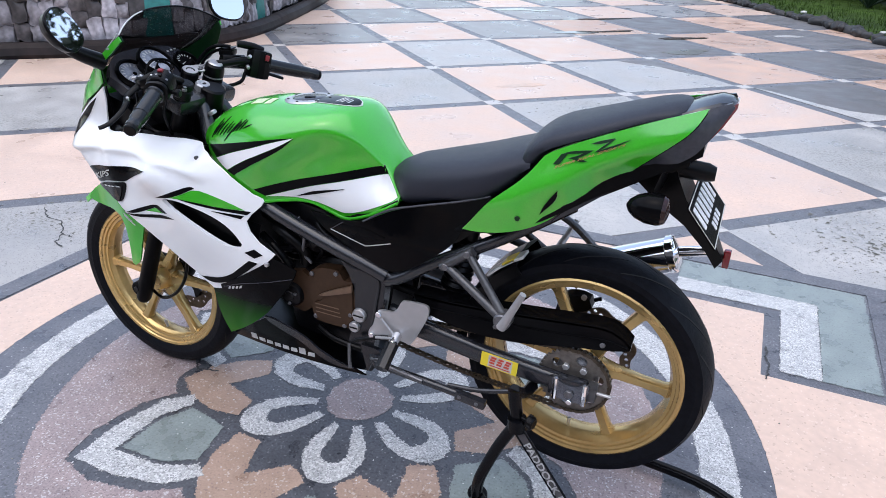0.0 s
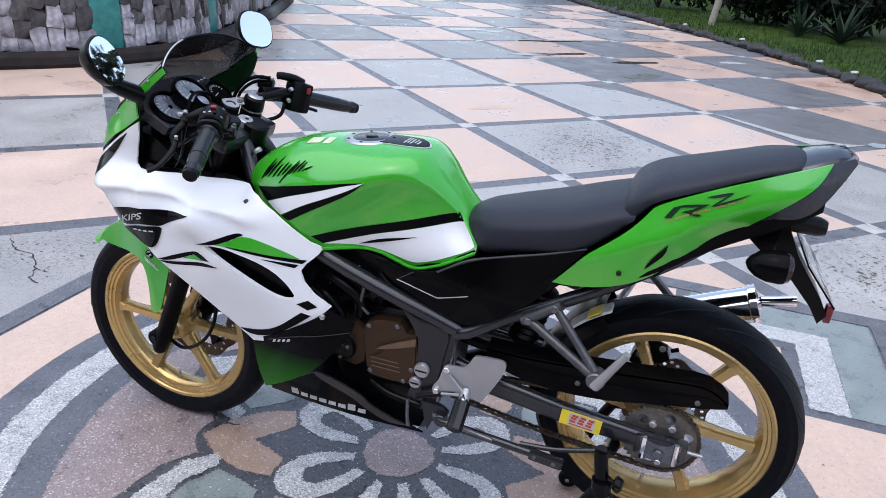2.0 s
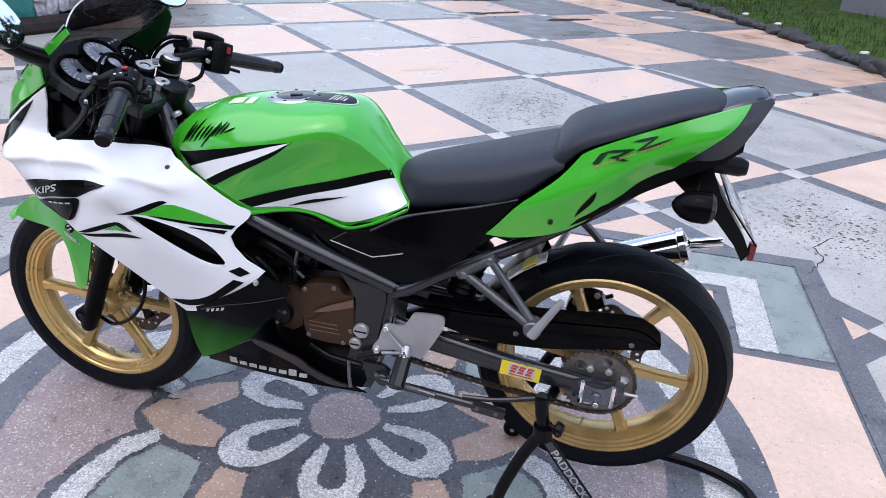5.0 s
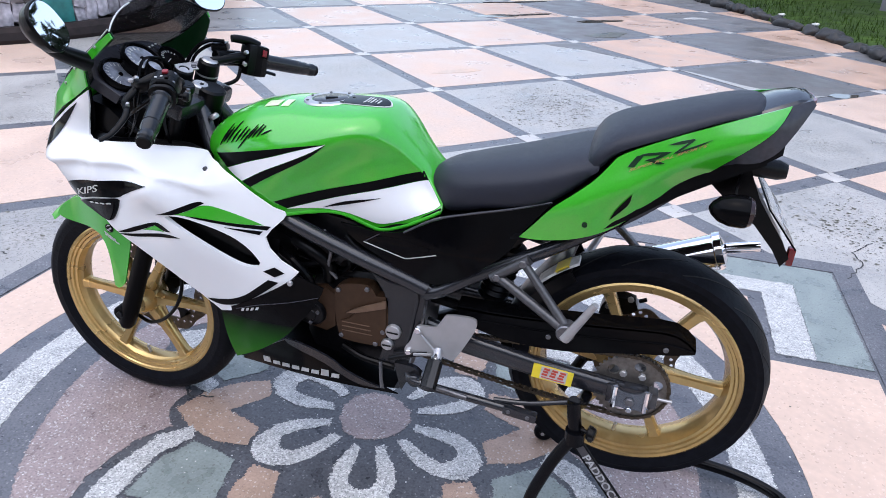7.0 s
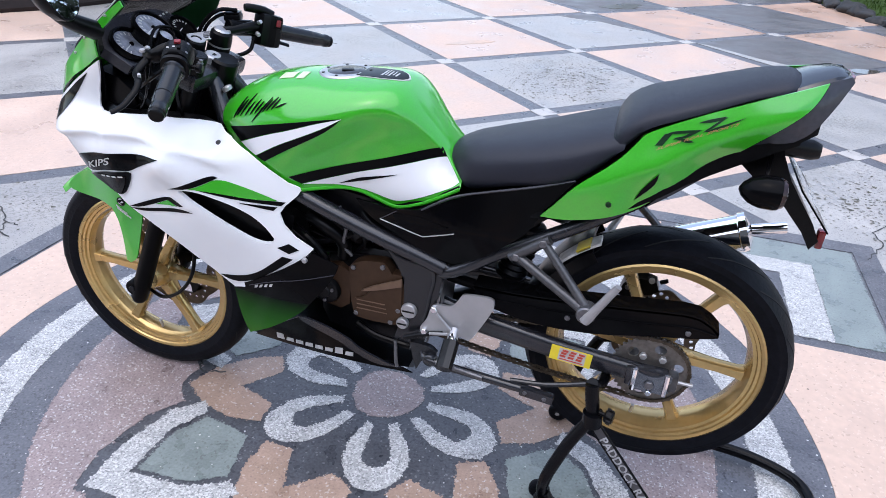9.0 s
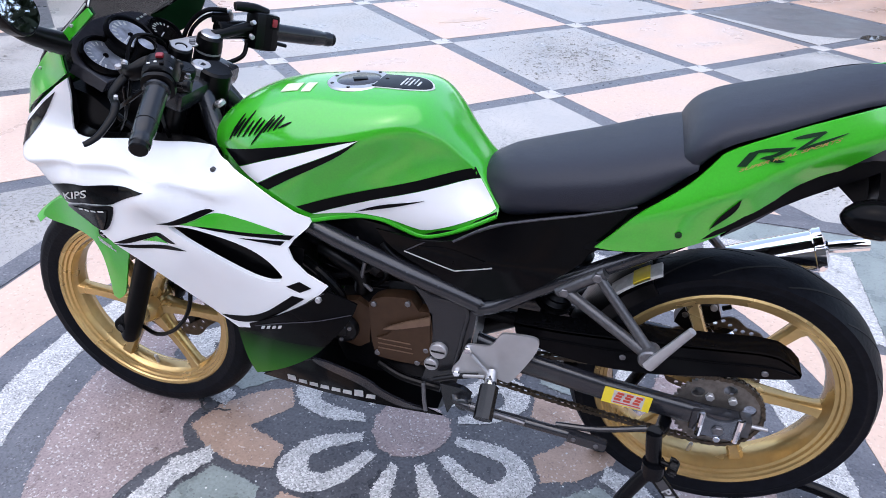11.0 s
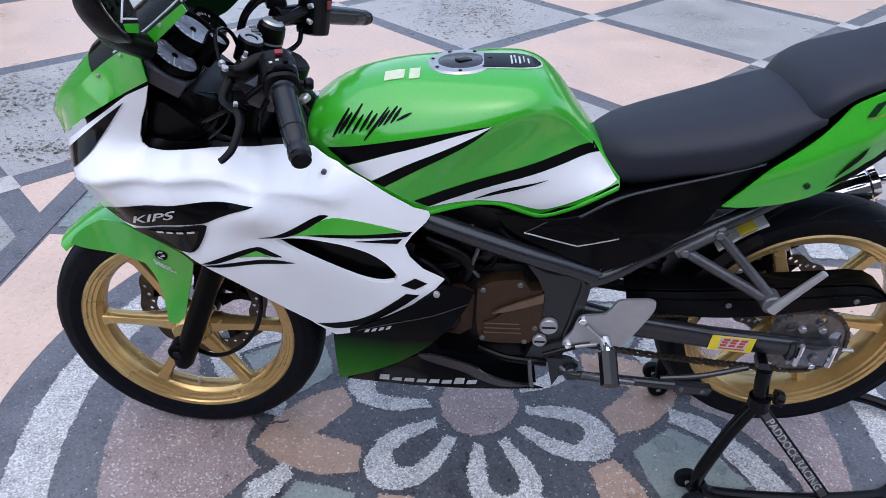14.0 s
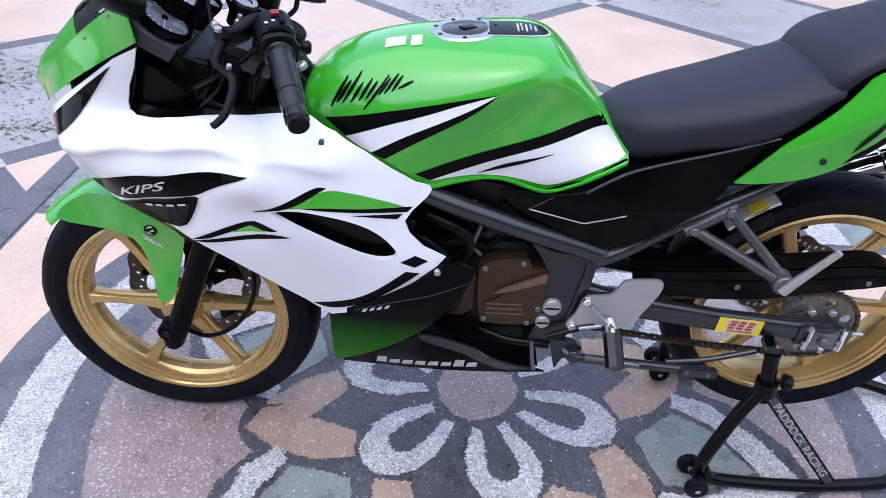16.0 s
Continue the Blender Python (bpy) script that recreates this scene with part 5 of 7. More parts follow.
KIPS = [(-.70, .664), (-.649, .694), (-.604, .707), (-.547, .720), (-.482, .727), (-.403, .734), (-.441, .716), (-.475, .698), (-.494, .6865), (-.536, .682), (-.583, .669), (-.637, .650), (-.67, .652)]
LAMP = [(-.641, .642), (-.584, .666), (-.501, .6855), (-.492, .681), (-.498, .664), (-.513, .636), (-.525, .626), (-.549, .625), (-.588, .634)]
LAMP_IN = [(-.603, .655), (-.505, .674), (-.512, .652), (-.528, .627), (-.54, .626), (-.571, .642)]
HEAD = [(-.612, .870), (-.655, .840), (-.72, .790), (-.788, .732), (-.765, .722), (-.69, .775), (-.660, .812)]
for s in (-1, 1):
    up = part("fairing_panel", plate(WHITE_O, fair, .004, [VENT], .011, s=s, fold=(lambda x: CREASE_Z(x) + .006, CREASE_Z, lambda x: CREASE_Z(x) - .006, lambda x: CREASE_Z(x) - .012, lambda x: CREASE_Z(x) - .020)), WHITE, bike, "white side fairing panel with an open air vent", sharp=0.9)
    lip = [(x, z) for x, z in ease(VENT)]
    mx, mz = sum(q[0] for q in lip) / len(lip), sum(q[1] for q in lip) / len(lip)
    part("vent_lip", loft([[(mx + (x - mx) * k, s * (fair(x, z) - d), mz + (z - mz) * k) for x, z in lip] for k, d in ((1.0, .002), (.992, .005), (.985, .010))], caps=False), WHITE, up)
    part("vent_mesh", plate([(-.395, .675), (-.15, .61), (-.165, .52), (-.395, .605)], fair, .003, (), .03, -.03, s), BLACK, up)
    for nm, o, m in DECALS:
        decal(nm, o, fair, m, up, .0014, s)
    letters("KIPS", .0225, (-.636, .6600), .38, 2.3, fair, s, LABELW, up, .117)
    decal("dark_band", KIPS, fair, BLACK_GLOSS, up, .0014, s, "dark grey band with white lettering")
    part("front_signal", plate(LAMP, fair, .006, (), .012, .004, s), BLACK_GLOSS, up, "smoked front turn signal in a black surround")
    part("signal_lens", plate(LAMP_IN, fair, .004, (), .012, .006, s), SMOKELENS, up)
    for k in range(4):
        decal("lens_facet", [(-.585 + k * .02, .6555 + k * .004), (-.572 + k * .02, .658 + k * .004), (-.573 + k * .02, .661 + k * .004), (-.586 + k * .02, .6585 + k * .004)], fair, SILVERINK, up, .0072, s, step=.03)
    part("headlamp_lens", plate(HEAD, fair, .006, (), .012, .002, s), SMOKELENS, up, "dark headlamp lens")
    for x, z in ((-.30, .766),):
        y = s * (fair(x, z) + .003)
        part("fairing_screw", rod((x, y - s * .006, z), (x, y + s * .0015, z), .0046, 12), HANGER, up)
    gp = part("nose_panel", plate(GREEN_O, fair, .004, (), .012, s=s), GREEN, bike, "green nose panel below the screen")
    part("nose_liner", plate(LINER_O if s > 0 else GREEN_O, lambda x, z: fair(x, z) - .007, .003, (), .02, s=s), DARKGREEN, gp, "dark green inner face of the nose panel")
    for x, z in ((-.60, .945), (-.655, .903), (-.52, 1.0)):
        y = s * (fair(x, z) + .002)
        part("nose_screw", rod((x, y - s * .004, z), (x, y + s * .0022, z), .0028, 10), STEEL, gp)

# smoked screen over the nose
edge = [(-.788, .05, .79), (-.768, .068, .82), (-.672, .122, .903), (-.61, .15, .942), (-.554, .163, .978), (-.508, .17, 1.013), (-.485, .173, 1.032)]
rows, bridge = [], []
for i, (x, y, z) in enumerate(edge):
    u = i / (len(edge) - 1)
    row = []
    for k in range(17):
        v = -1 + k / 8
        arch = 1 - abs(v) ** 2.5
        row.append((x - arch * .032, v * (y - .003), z + arch * (.008 + .037 * u)))
    rows.append(row)
    bridge.append([(px, py, pz - .004) for px, py, pz in row])
bridge = [[(-.800 + .010 * (v * v), v * .05, .758) for v in (-1 + k / 8 for k in range(17))]] + bridge[:3]
part("nose_bridge", loft(bridge, caps=False, closed=False), GREEN, bike, "green nose between the side panels")
rows = rows[2:]
bm = bmesh.new()
vs = [[bm.verts.new(p) for p in r] for r in rows]
for i in range(len(vs) - 1):
    for k in range(16):
        bm.faces.new((vs[i][k], vs[i][k + 1], vs[i + 1][k + 1], vs[i + 1][k]))
bmesh.ops.subdivide_edges(bm, edges=bm.edges[:], cuts=1, use_grid_fill=True, smooth=0.6)
got = bmesh.ops.extrude_face_region(bm, geom=bm.faces[:], use_keep_orig=True)["geom"]
for v in got:
    if isinstance(v, bmesh.types.BMVert):
        v.co += Vector((.0025, 0, -.0015))
screen = part("windscreen", bm, SCREEN, bike, "smoked clear plastic windscreen")
rim_pts = [(-.485 - (1 - abs(v) ** 2.5) * .032, v * .171, 1.033 + (1 - abs(v) ** 2.5) * .045) for v in (-1 + k / 8 for k in range(17))]
part("screen_edge", tube(rim_pts[5:], .0022, 8), BLACK, screen)
part("screen_piping", tube(rim_pts[:7], .0016, 8), SILVERINK, screen, "pale grey piping on the screen edge")
for v in (-1, 1):
    part("screen_piping", tube([(x - .004, v * (y - .002), z + .004) for x, y, z in edge[3:]], .0015, 8), SILVERINK, screen, "pale grey piping on the screen edge")

# lower cowl and belly pan
LOWC = [(-.307, .416), (-.258, .434), (-.104, .537), (-.094, .546), (-.058, .528), (-.04, .517), (-.047, .493), (-.073, .452), (-.1, .418), (-.133, .377), (-.191, .326), (-.24, .288), (-.311, .239), (-.309, .333)]
BELLY = [(-.24, .29), (-.137, .366), (-.116, .364), (-.07, .338), (-.024, .312), (-.006, .288), (.049, .262), (.086, .254), (.124, .235), (-.008, .238), (-.126, .240), (-.243, .240), (-.295, .238)]
for s in (-1, 1):
    lc = part("lower_cowl", plate(LOWC, low, .004, (), .014, -.004, s=s), FADE, bike, "lower cowl sprayed from black into green")
    decal("trim_line", [(-.259, .4255), (-.182, .4625), (-.05, .4935), (-.05, .4955), (-.182, .465), (-.259, .428)], low, TAILGREY, lc, -.0026, s)
    for k in range(4):
        decal("small_mark", [(-.245 + k * .014, .424 + k * .005), (-.237 + k * .014, .427 + k * .005), (-.233 + k * .014, .436 + k * .005), (-.241 + k * .014, .433 + k * .005)], low, SILVERINK, lc, -.0026, s, step=.03)
    for x, z in ((-.108, .53),):
        y = s * (low(x, z) + .001)
        part("cowl_screw", rod((x, y - s * .006, z), (x, y + s * .002, z), .006, 12), STEEL, lc)
    bl = part("belly_pan", plate(BELLY, low, .004, (), .014, -.006, s=s), BLACK_GLOSS, bike, "black belly pan with silver marks")
    # maker's mark as plain silver blocks
    for k in range(8):
        x0 = -.225 + k * .0262
        h = .022 if k in (0, 6) else .014
        decal("maker_mark", [(x0, .2555), (x0 + .021, .2565), (x0 + .023, .2565 + h), (x0 + .004, .2555 + h)], low, SILVERINK, bl, -.0045, s, step=.03)
    part("cowl_stay", plate([(-.141, .368), (-.116, .367), (-.07, .346), (-.024, .320), (-.004, .293), (.054, .262), (.098, .252), (.034, .248), (-.024, .284), (-.046, .306), (-.132, .350)], low, .006, (), .02, 0, s=s), FRAME_M, bl, "flat gunmetal stay along the belly pan")
part("belly_floor", loft([[(x, -w, z), (x, -w * .6, z - .03), (x, w * .6, z - .03), (x, w, z)] for x, w, z in ((-.30, .11, .245), (-.15, .125, .242), (0, .115, .24), (.11, .1, .24))]), BLACK, bike)

# cockpit: dark inner panels, dials, clamps
for s in (-1, 1):
    low_ = 0.0 if s < 0 else .024
    part("inner_panel", plate([(-.60, .80 - low_), (-.40, .80 - low_), (-.33, .78 - low_), (-.24, .74 - low_), (-.24, .60), (-.34, .48), (-.50, .60), (-.64, .69), (-.63, .76)], lambda x, z: min(fair(x, z) - .02, .15), .004, (), .03, 0, s), BLACK, bike)
    part("inner_panel", plate([(-.60, .80), (-.565, .905), (-.66, .85), (-.74, .77), (-.66, .71)], lambda x, z: fair(x, z) - .012, .004, (), .02, 0, s), BLACK, bike)
    part("shoulder_panel", loft([[(x, s * (y - low_ * .3), z - low_), (x, s * (y - .05), z - .03 - low_), (x, s * (y - .05), z - .034 - low_), (x, s * (y - low_ * .3), z - .004 - low_)] for x, y, z in ((-.60, .140, .786), (-.535, .140, .788), (-.43, .118, .786), (-.33, .098, .778))]), BLACK, bike)
rings = []
for x, z in ((-.535, .797), (-.484, .797), (-.429, .794), (-.371, .791), (-.325, .786), (-.29, .779)):
    y = fair(x, z)
    rings.append([(x, y - .001, z), (x, y - .034, z + .006), (x, y - .034, z + .003), (x, y - .001, z - .004)])
part("panel_lip", loft(rings), WHITE, bike, "white rolled lip of the side fairing")
part("nose_core", loft([[(x, -w, z0), (x, -w, z1), (x, w, z1), (x, w, z0)] for x, w, z0, z1 in ((-.75, .04, .70, .80), (-.70, .09, .68, .83), (-.62, .12, .66, .87), (-.56, .13, .66, .86), (-.50, .12, .68, .80))]), BLACK, bike)
face_n = Vector((.62, 0, .78)).normalized()
FACE = Matrix.Translation((-.54, 0, .935)) @ Matrix(((0, -.78, .62), (1, 0, 0), (0, .62, .78))).to_4x4()


def dash_plate(outline, d0, d1, inset=.006):
    """A panel with a rounded rim in the plane of the instruments."""
    mu, mv = sum(q[0] for q in outline) / len(outline), sum(q[1] for q in outline) / len(outline)
    pts = ease(outline)
    k = 1 - inset / .1
    return loft([[FACE @ Vector((mu + (u - mu) * f, mv + (v - mv) * f, d)) for u, v in pts] for f, d in ((1, d0), (1, d1 - .004), ((1 + k) / 2, d1 - .001), (k, d1))])


dash = part("dash", dash_plate([(-.128, -.045), (-.07, -.05), (.02, -.046), (.125, -.036), (.142, .012), (.128, .05), (.09, .082), (-.06, .085), (-.11, .06), (-.145, .015)], -.05, -.022), TAILGREY, bike, "dark grey instrument panel")
part("dash_skirt", loft([[(x, -w, z0), (x, -w, z1), (x, w, z1), (x, w, z0)] for x, w, z0, z1 in ((-.60, .095, .80, .91), (-.545, .10, .80, .875), (-.50, .08, .80, .85), (-.48, .05, .80, .82))]), BLACK, dash)
# the fuel gauge face is darker for the dark reflection drawn into it
for nm, c, r, face, sweep in (("speedometer", (-.547, -.088, .922), .041, DIAL, (-40, 220)), ("tachometer", (-.533, -.028, .947), .042, DIAL, (60, 220)), ("fuel_gauge", (-.547, .092, .925), .031, SMOKELENS, (20, 160)), ("warning_light", (-.487, -.048, .938), .017, DIAL, (0, 0))):
    g = part(nm, lathe([(0, -.045), (r * .85, -.045), (r * 1.02, -.012), (r * 1.13, -.004), (r * 1.14, .004), (r * 1.08, .009), (r * 1.0, .008), (r * .93, .001), (0, .001)], c, face_n, 40, False), BLACK_GLOSS, dash, "round black-rimmed instrument with a dark dial")
    c2 = Vector(c) + face_n * .0016
    turn = Matrix.Translation(c2) @ FACE.to_3x3().to_4x4()
    part("dial", lathe([(0, .0006), (r * .92, .0006), (r * .92, -.001), (0, -.001)], c2, face_n, 40, False), face, g)
    if sweep[1] > sweep[0]:
        count = int((sweep[1] - sweep[0]) / 17)
        for k in range(count):
            a = radians(sweep[0] + (sweep[1] - sweep[0]) * k / (count - 1))
            wide = .0022 if nm == "tachometer" else .0013
            part("dial_mark", block((r * .62, -wide, .0008), (r * .82, wide, .0014), 0, turn @ Matrix.Rotation(a, 4, "Z")), LABELW, g)
        part("needle", block((-.0010, -r * .12, .0010), (.0010, r * .7, .0018), 0, turn @ Matrix.Rotation(1.9, 4, "Z")), SILVERINK, g)
        part("hub", lathe([(0, .004), (r * .10, .004), (r * .13, .002), (r * .13, .0008), (0, .0008)], c2, face_n, 16, False), BLACK_GLOSS, g)
for k in range(3):
    part("indicator", block((.074 + k * .014, .050 + k * .002, -.0215), (.081 + k * .014, .054 + k * .002, -.0195), .0006, FACE), LABELW, dash, "small pale indicator lamp")
for s in (-1, 1):
    a, b = Vector((-.655, s * .093, .245)), Vector((-.382, -.093, .905)) if s < 0 else Vector((-.40, .03, .872))
    lowp = a.lerp(b, .42)
    fk = part("fork_lower", lathe([(0, 0), (.017, 0), (.0215, .012), (.0225, .06), (.0215, (lowp - a).length - .01), (.0245, (lowp - a).length), (.018, (lowp - a).length + .006), (0, (lowp - a).length + .006)], a, b - a, 20, False), FORK_M, bike, "black lower fork leg")
    part("axle_clamp", rod((-.6525, s * .075, .288), (-.6525, s * .112, .288), .022, 16), FORK_M, fk)
    part("stanchion", rod(lowp, b, .018, 18), BLACK, bike)
    part("fork_cap", rod(b, b + (b - a).normalized() * .02, .019, 18), BLACK, bike)
YOKE = Matrix.Translation((-.412, -.006, .872)) @ Matrix.Rotation(.35, 4, "Y")
yoke = part("top_yoke", block((-.040, -.112, -.022), (.036, .092, .017), .012, YOKE), PLATE_M, bike, "dark cast top fork yoke")
part("yoke_web", block((-.060, -.050, -.018), (-.036, .045, .012), .010, YOKE), PLATE_M, yoke)
part("lower_yoke", loft([[(x, -w, z - .018), (x, -w, z + .018), (x, w, z + .018), (x, w, z - .018)] for x, w, z in ((-.48, .06, .70), (-.46, .12, .71), (-.43, .12, .72), (-.41, .06, .73))]), BLACK, bike)
part("steering_head", rod((-.45, 0, .70), (-.375, 0, .895), .032, 18), BLACK, bike)
lock = part("ignition_lock", lathe([(0, .010), (.010, .010), (.012, .013), (.019, .013), (.022, .009), (.022, -.03), (0, -.03)], (-.446, -.004, .920), (.4, -.05, 1), 24, False), BLACK, bike, "black ignition lock with a silver ring")
part("lock_ring", lathe([(.0115, .0138), (.0195, .0138), (.0195, .0125), (.0115, .0125)], (-.446, -.004, .920), (.4, -.05, 1), 24), STEEL, lock)
part("lock_face", lathe([(0, .0112), (.009, .0112), (.009, .0100), (0, .0100)], (-.446, -.004, .920), (.4, -.05, 1), 20, False), STEEL, lock)
part("head_nut", lathe([(0, .006), (.006, .006), (.008, .009), (.016, .009), (.019, .005), (.019, -.012), (0, -.012)], (-.400, -.012, .896), (.37, 0, 1), 24, False), STEEL, bike, "silver steering head nut")
riser = part("fork_top", lathe([(0, .02), (.018, .02), (.024, .014), (.026, .0), (.026, -.045), (0, -.045)], (-.427, .066, .921), (.37, 0, 1), 24, False), BLACK, bike, "black fork top with a silver cap")
part("cap_disc", lathe([(0, .023), (.016, .023), (.0195, .0195), (0, .0195)], (-.427, .066, .921), (.37, 0, 1), 20, False), STEEL, riser)
part("silver_band", lathe([(.0262, -.012), (.0266, -.012), (.0266, -.016), (.0262, -.016)], (-.427, .066, .921), (.37, 0, 1), 24), STEEL, riser)
for c in ((-.40, -.06, .886), (-.386, .045, .881)):
    part("yoke_bolt", lathe([(0, .006), (.006, .006), (.008, .003), (.008, -.006), (0, -.006)], c, (.37, 0, 1), 12, False), DULL, bike)

# handlebars
for s in (-1, 1):
    inn = Vector((-.364, -.158, .950)) if s < 0 else Vector((-.386, .135, .939))
    out = Vector((-.291, -.350, .882)) if s < 0 else Vector((-.290, .338, .876))
    ax_b = (out - inn).normalized()
    bar = part("handlebar", tube([Vector((-.386, -.10, .925)) if s < 0 else Vector((-.42, .072, .935)), inn, out - ax_b * .01], .011, 14, 1), BLACK, bike, "black clip-on handlebar")
    if s < 0:
        part("bar_clamp", rod((-.394, -.093, .882), (-.384, -.093, .925), .021, 20), BLACK, bar)
    gi = inn + ax_b * ((out - inn).length * (.35 if s < 0 else .26))
    gl = (out - gi).length
    prof = [(0, 0), (.018, 0), (.0215, .003), (.0215, .008), (.0182, .011), (.0176, gl * .62), (.0166, gl * .625), (.0166, gl * .64), (.0174, gl * .645), (.0166, gl - .030), (.0150, gl - .026), (.0150, gl - .018), (.0162, gl - .014), (.0158, gl - .004), (.012, gl), (0, gl)]
    part("grip", lathe(prof, gi, ax_b, 20, False), GRIP, bar, "smooth black rubber grip")
    sw = inn + ax_b * ((out - inn).length * .19)
    rot = ax_b.to_track_quat("X", "Z").to_matrix().to_4x4()
    def on_bar(u, v, w):
        return Matrix.Translation(sw) @ rot @ Vector((u, v, w))

    def shell(rows):
        e = 2.6
        return loft([[on_bar(u, dy + math.copysign(abs(math.cos(k)) ** (2 / e), math.cos(k)) * ry, dz + math.copysign(abs(math.sin(k)) ** (2 / e), math.sin(k)) * rz) for k in (2 * math.pi * i / 28 for i in range(28))] for u, dy, ry, dz, rz in rows])
    if s < 0:
        housing = part("switch_box", shell(((-.026, 0, .017, 0, .017), (-.025, 0, .024, .002, .025), (-.021, 0, .027, .003, .028), (.014, 0, .027, .003, .028), (.019, 0, .0255, .001, .0255), (.020, 0, .0225, 0, .0225), (.0235, 0, .0225, 0, .0225), (.024, 0, .027, 0, .026), (.031, 0, .026, 0, .025), (.033, 0, .02, 0, .02))), BLACK, bar, "rounded black switch housing")
        part("split_line", shell(((-.0030, 0, .0272, .003, .0282), (-.0020, 0, .0272, .003, .0282))), INK, housing)
        part("switch_button", block((-.016, -.003, .029), (-.006, .009, .0355), .002, Matrix.Translation(sw) @ rot), REDSW, housing, "red push button")
        part("switch_slide", block((.004, .006, .029), (.012, .013, .034), .0015, Matrix.Translation(sw) @ rot), BLACK_GLOSS, housing)
        for u, v in ((.006, -.014), (.002, -.004)):
            part("switch_mark", block((u, v, .0302), (u + .004, v + .005, .0318), .0006, Matrix.Translation(sw) @ rot), LABELW, housing)
        part("choke_knob", lathe([(0, 0), (.005, 0), (.005, .010), (.009, .012), (.010, .020), (.007, .024), (0, .024)], on_bar(.012, .024, -.008), Vector((.9, .25, -.1)), 16, False), BLACK, housing)
        for c in ((-.018, .018, .022), (.010, .020, .020)):
            part("housing_screw", rod(on_bar(*c), on_bar(c[0], c[1] * 1.14, c[2] * 1.14), .0032, 10), DULL, housing)
        piv = Vector((-.407, -.190, .936))
        perch = part("lever_perch", tube([inn + Vector((-.004, -.004, -.002)), inn.lerp(piv, .55) + Vector((0, 0, .004)), piv, Vector((-.434, -.178, .931))], (.016, .014), 12, 5, flat=.7), BLACK, bar, "black clutch lever bracket")
        part("perch_bolt", lathe([(0, .0125), (.0048, .0125), (.006, .0105), (.006, .004), (0, .004)], piv, (.3, -.25, 1), 14, False), STEEL, perch)
        part("cable_adjuster", lathe([(0, 0), (.0052, 0), (.0052, .006), (.0038, .007), (.0038, .014), (.0056, .015), (.0056, .022), (.003, .024), (0, .024)], (-.434, -.178, .933), (-.5, .75, .4), 12, False), STEEL, perch)
        part("lock_nut", lathe([(0, 0), (.0055, 0), (.0055, .005), (0, .005)], (-.428, -.198, .944), (.2, -.2, 1), 6, False), STEEL, perch)
        part("lever", tube([(-.424, -.186, .930), (-.430, -.206, .917), (-.427, -.226, .908), (-.412, -.242, .9045), (-.398, -.258, .903), (-.392, -.273, .894), (-.393, -.292, .882), (-.396, -.312, .871), (-.403, -.328, .865), (-.407, -.334, .864)], (.0085, .0048), 10, 4, flat=.62), BLACK, bar, "black cranked clutch lever")
        part("lever_screw", rod((-.405, -.246, .906), (-.402, -.248, .915), .0035, 10), STEEL, bar)
    else:
        housing = part("switch_box", block((-.030, -.022, -.040), (.029, .021, .036), .010, Matrix.Translation(sw) @ rot), BLACK, bar, "tall black switch housing")
        part("split_line", block((-.0005, -.0224, -.0404), (.0007, .0214, .0364), .010, Matrix.Translation(sw) @ rot), INK, housing)
        part("switch_well", block((.002, -.0232, .006), (.022, -.020, .030), .002, Matrix.Translation(sw) @ rot), INK, housing)
        part("switch_button", block((.006, -.0255, .011), (.018, -.021, .027), .002, Matrix.Translation(sw) @ rot), REDSW, housing, "red rocker switch")
        part("cable_elbow", tube([on_bar(.006, .0, .034), on_bar(-.020, .004, .040), on_bar(-.050, .010, .040), on_bar(-.062, .013, .038)], (.0115, .009), 12, 5), BLACK, housing)
        for c in ((-.036, -.012, .012), (-.036, -.012, -.012)):
            part("clamp_bolt", rod(on_bar(*c), on_bar(c[0], c[1] - .009, c[2] * 1.3), .005, 12), STEEL, housing)
        part("bar_sleeve", rod(Vector((-.423, .092, .941)), Vector((-.393, .150, .931)), .0185, 20), BLACK_GLOSS, bar)
        piv = inn + ax_b * .02 + Vector((-.035, 0, -.004))
        part("lever_perch", block((-.024, -.030, -.011), (.026, .014, .011), .006, Matrix.Translation(piv + Vector((.008, 0, 0))) @ rot), BLACK, bar, "black lever bracket")
        part("perch_bolt", rod(piv + Vector((0, 0, .006)), piv + Vector((0, 0, .014)), .006, 12), STEEL, bar)
        lev_end = Vector((-.385, .30, .862))
        part("lever", tube([piv, piv + ax_b * .05 + Vector((-.022, 0, -.004)), piv.lerp(lev_end, .7) + Vector((-.012, 0, 0)), lev_end], (.0075, .0055), 10, 6, flat=.7), BLACK, bar, "black hand lever")
    part("bar_end", rod(out - ax_b * .004, out + ax_b * .008, .014, 16), BLACK, bar)
tank_r = part("brake_reservoir", block((-.018, -.020, -.012), (.020, .020, .004), .005, Matrix.Translation((-.430, .128, .962)) @ Matrix.Rotation(.35, 4, "Z")), BLACK, bike, "black brake fluid reservoir")
part("reservoir_cap", block((-.016, -.018, .004), (.018, .018, .008), .002, Matrix.Translation((-.430, .128, .962)) @ Matrix.Rotation(.35, 4, "Z")), BLACK_GLOSS, tank_r)
bracket = part("cable_bracket", block((-.016, -.036, -.002), (.014, .034, .002), .0015, Matrix.Translation((-.452, .040, .926)) @ Matrix.Rotation(.45, 4, "Y") @ Matrix.Rotation(-.5, 4, "Z") @ Matrix.Rotation(.25, 4, "X")), STEEL, bike, "bright metal cable bracket")
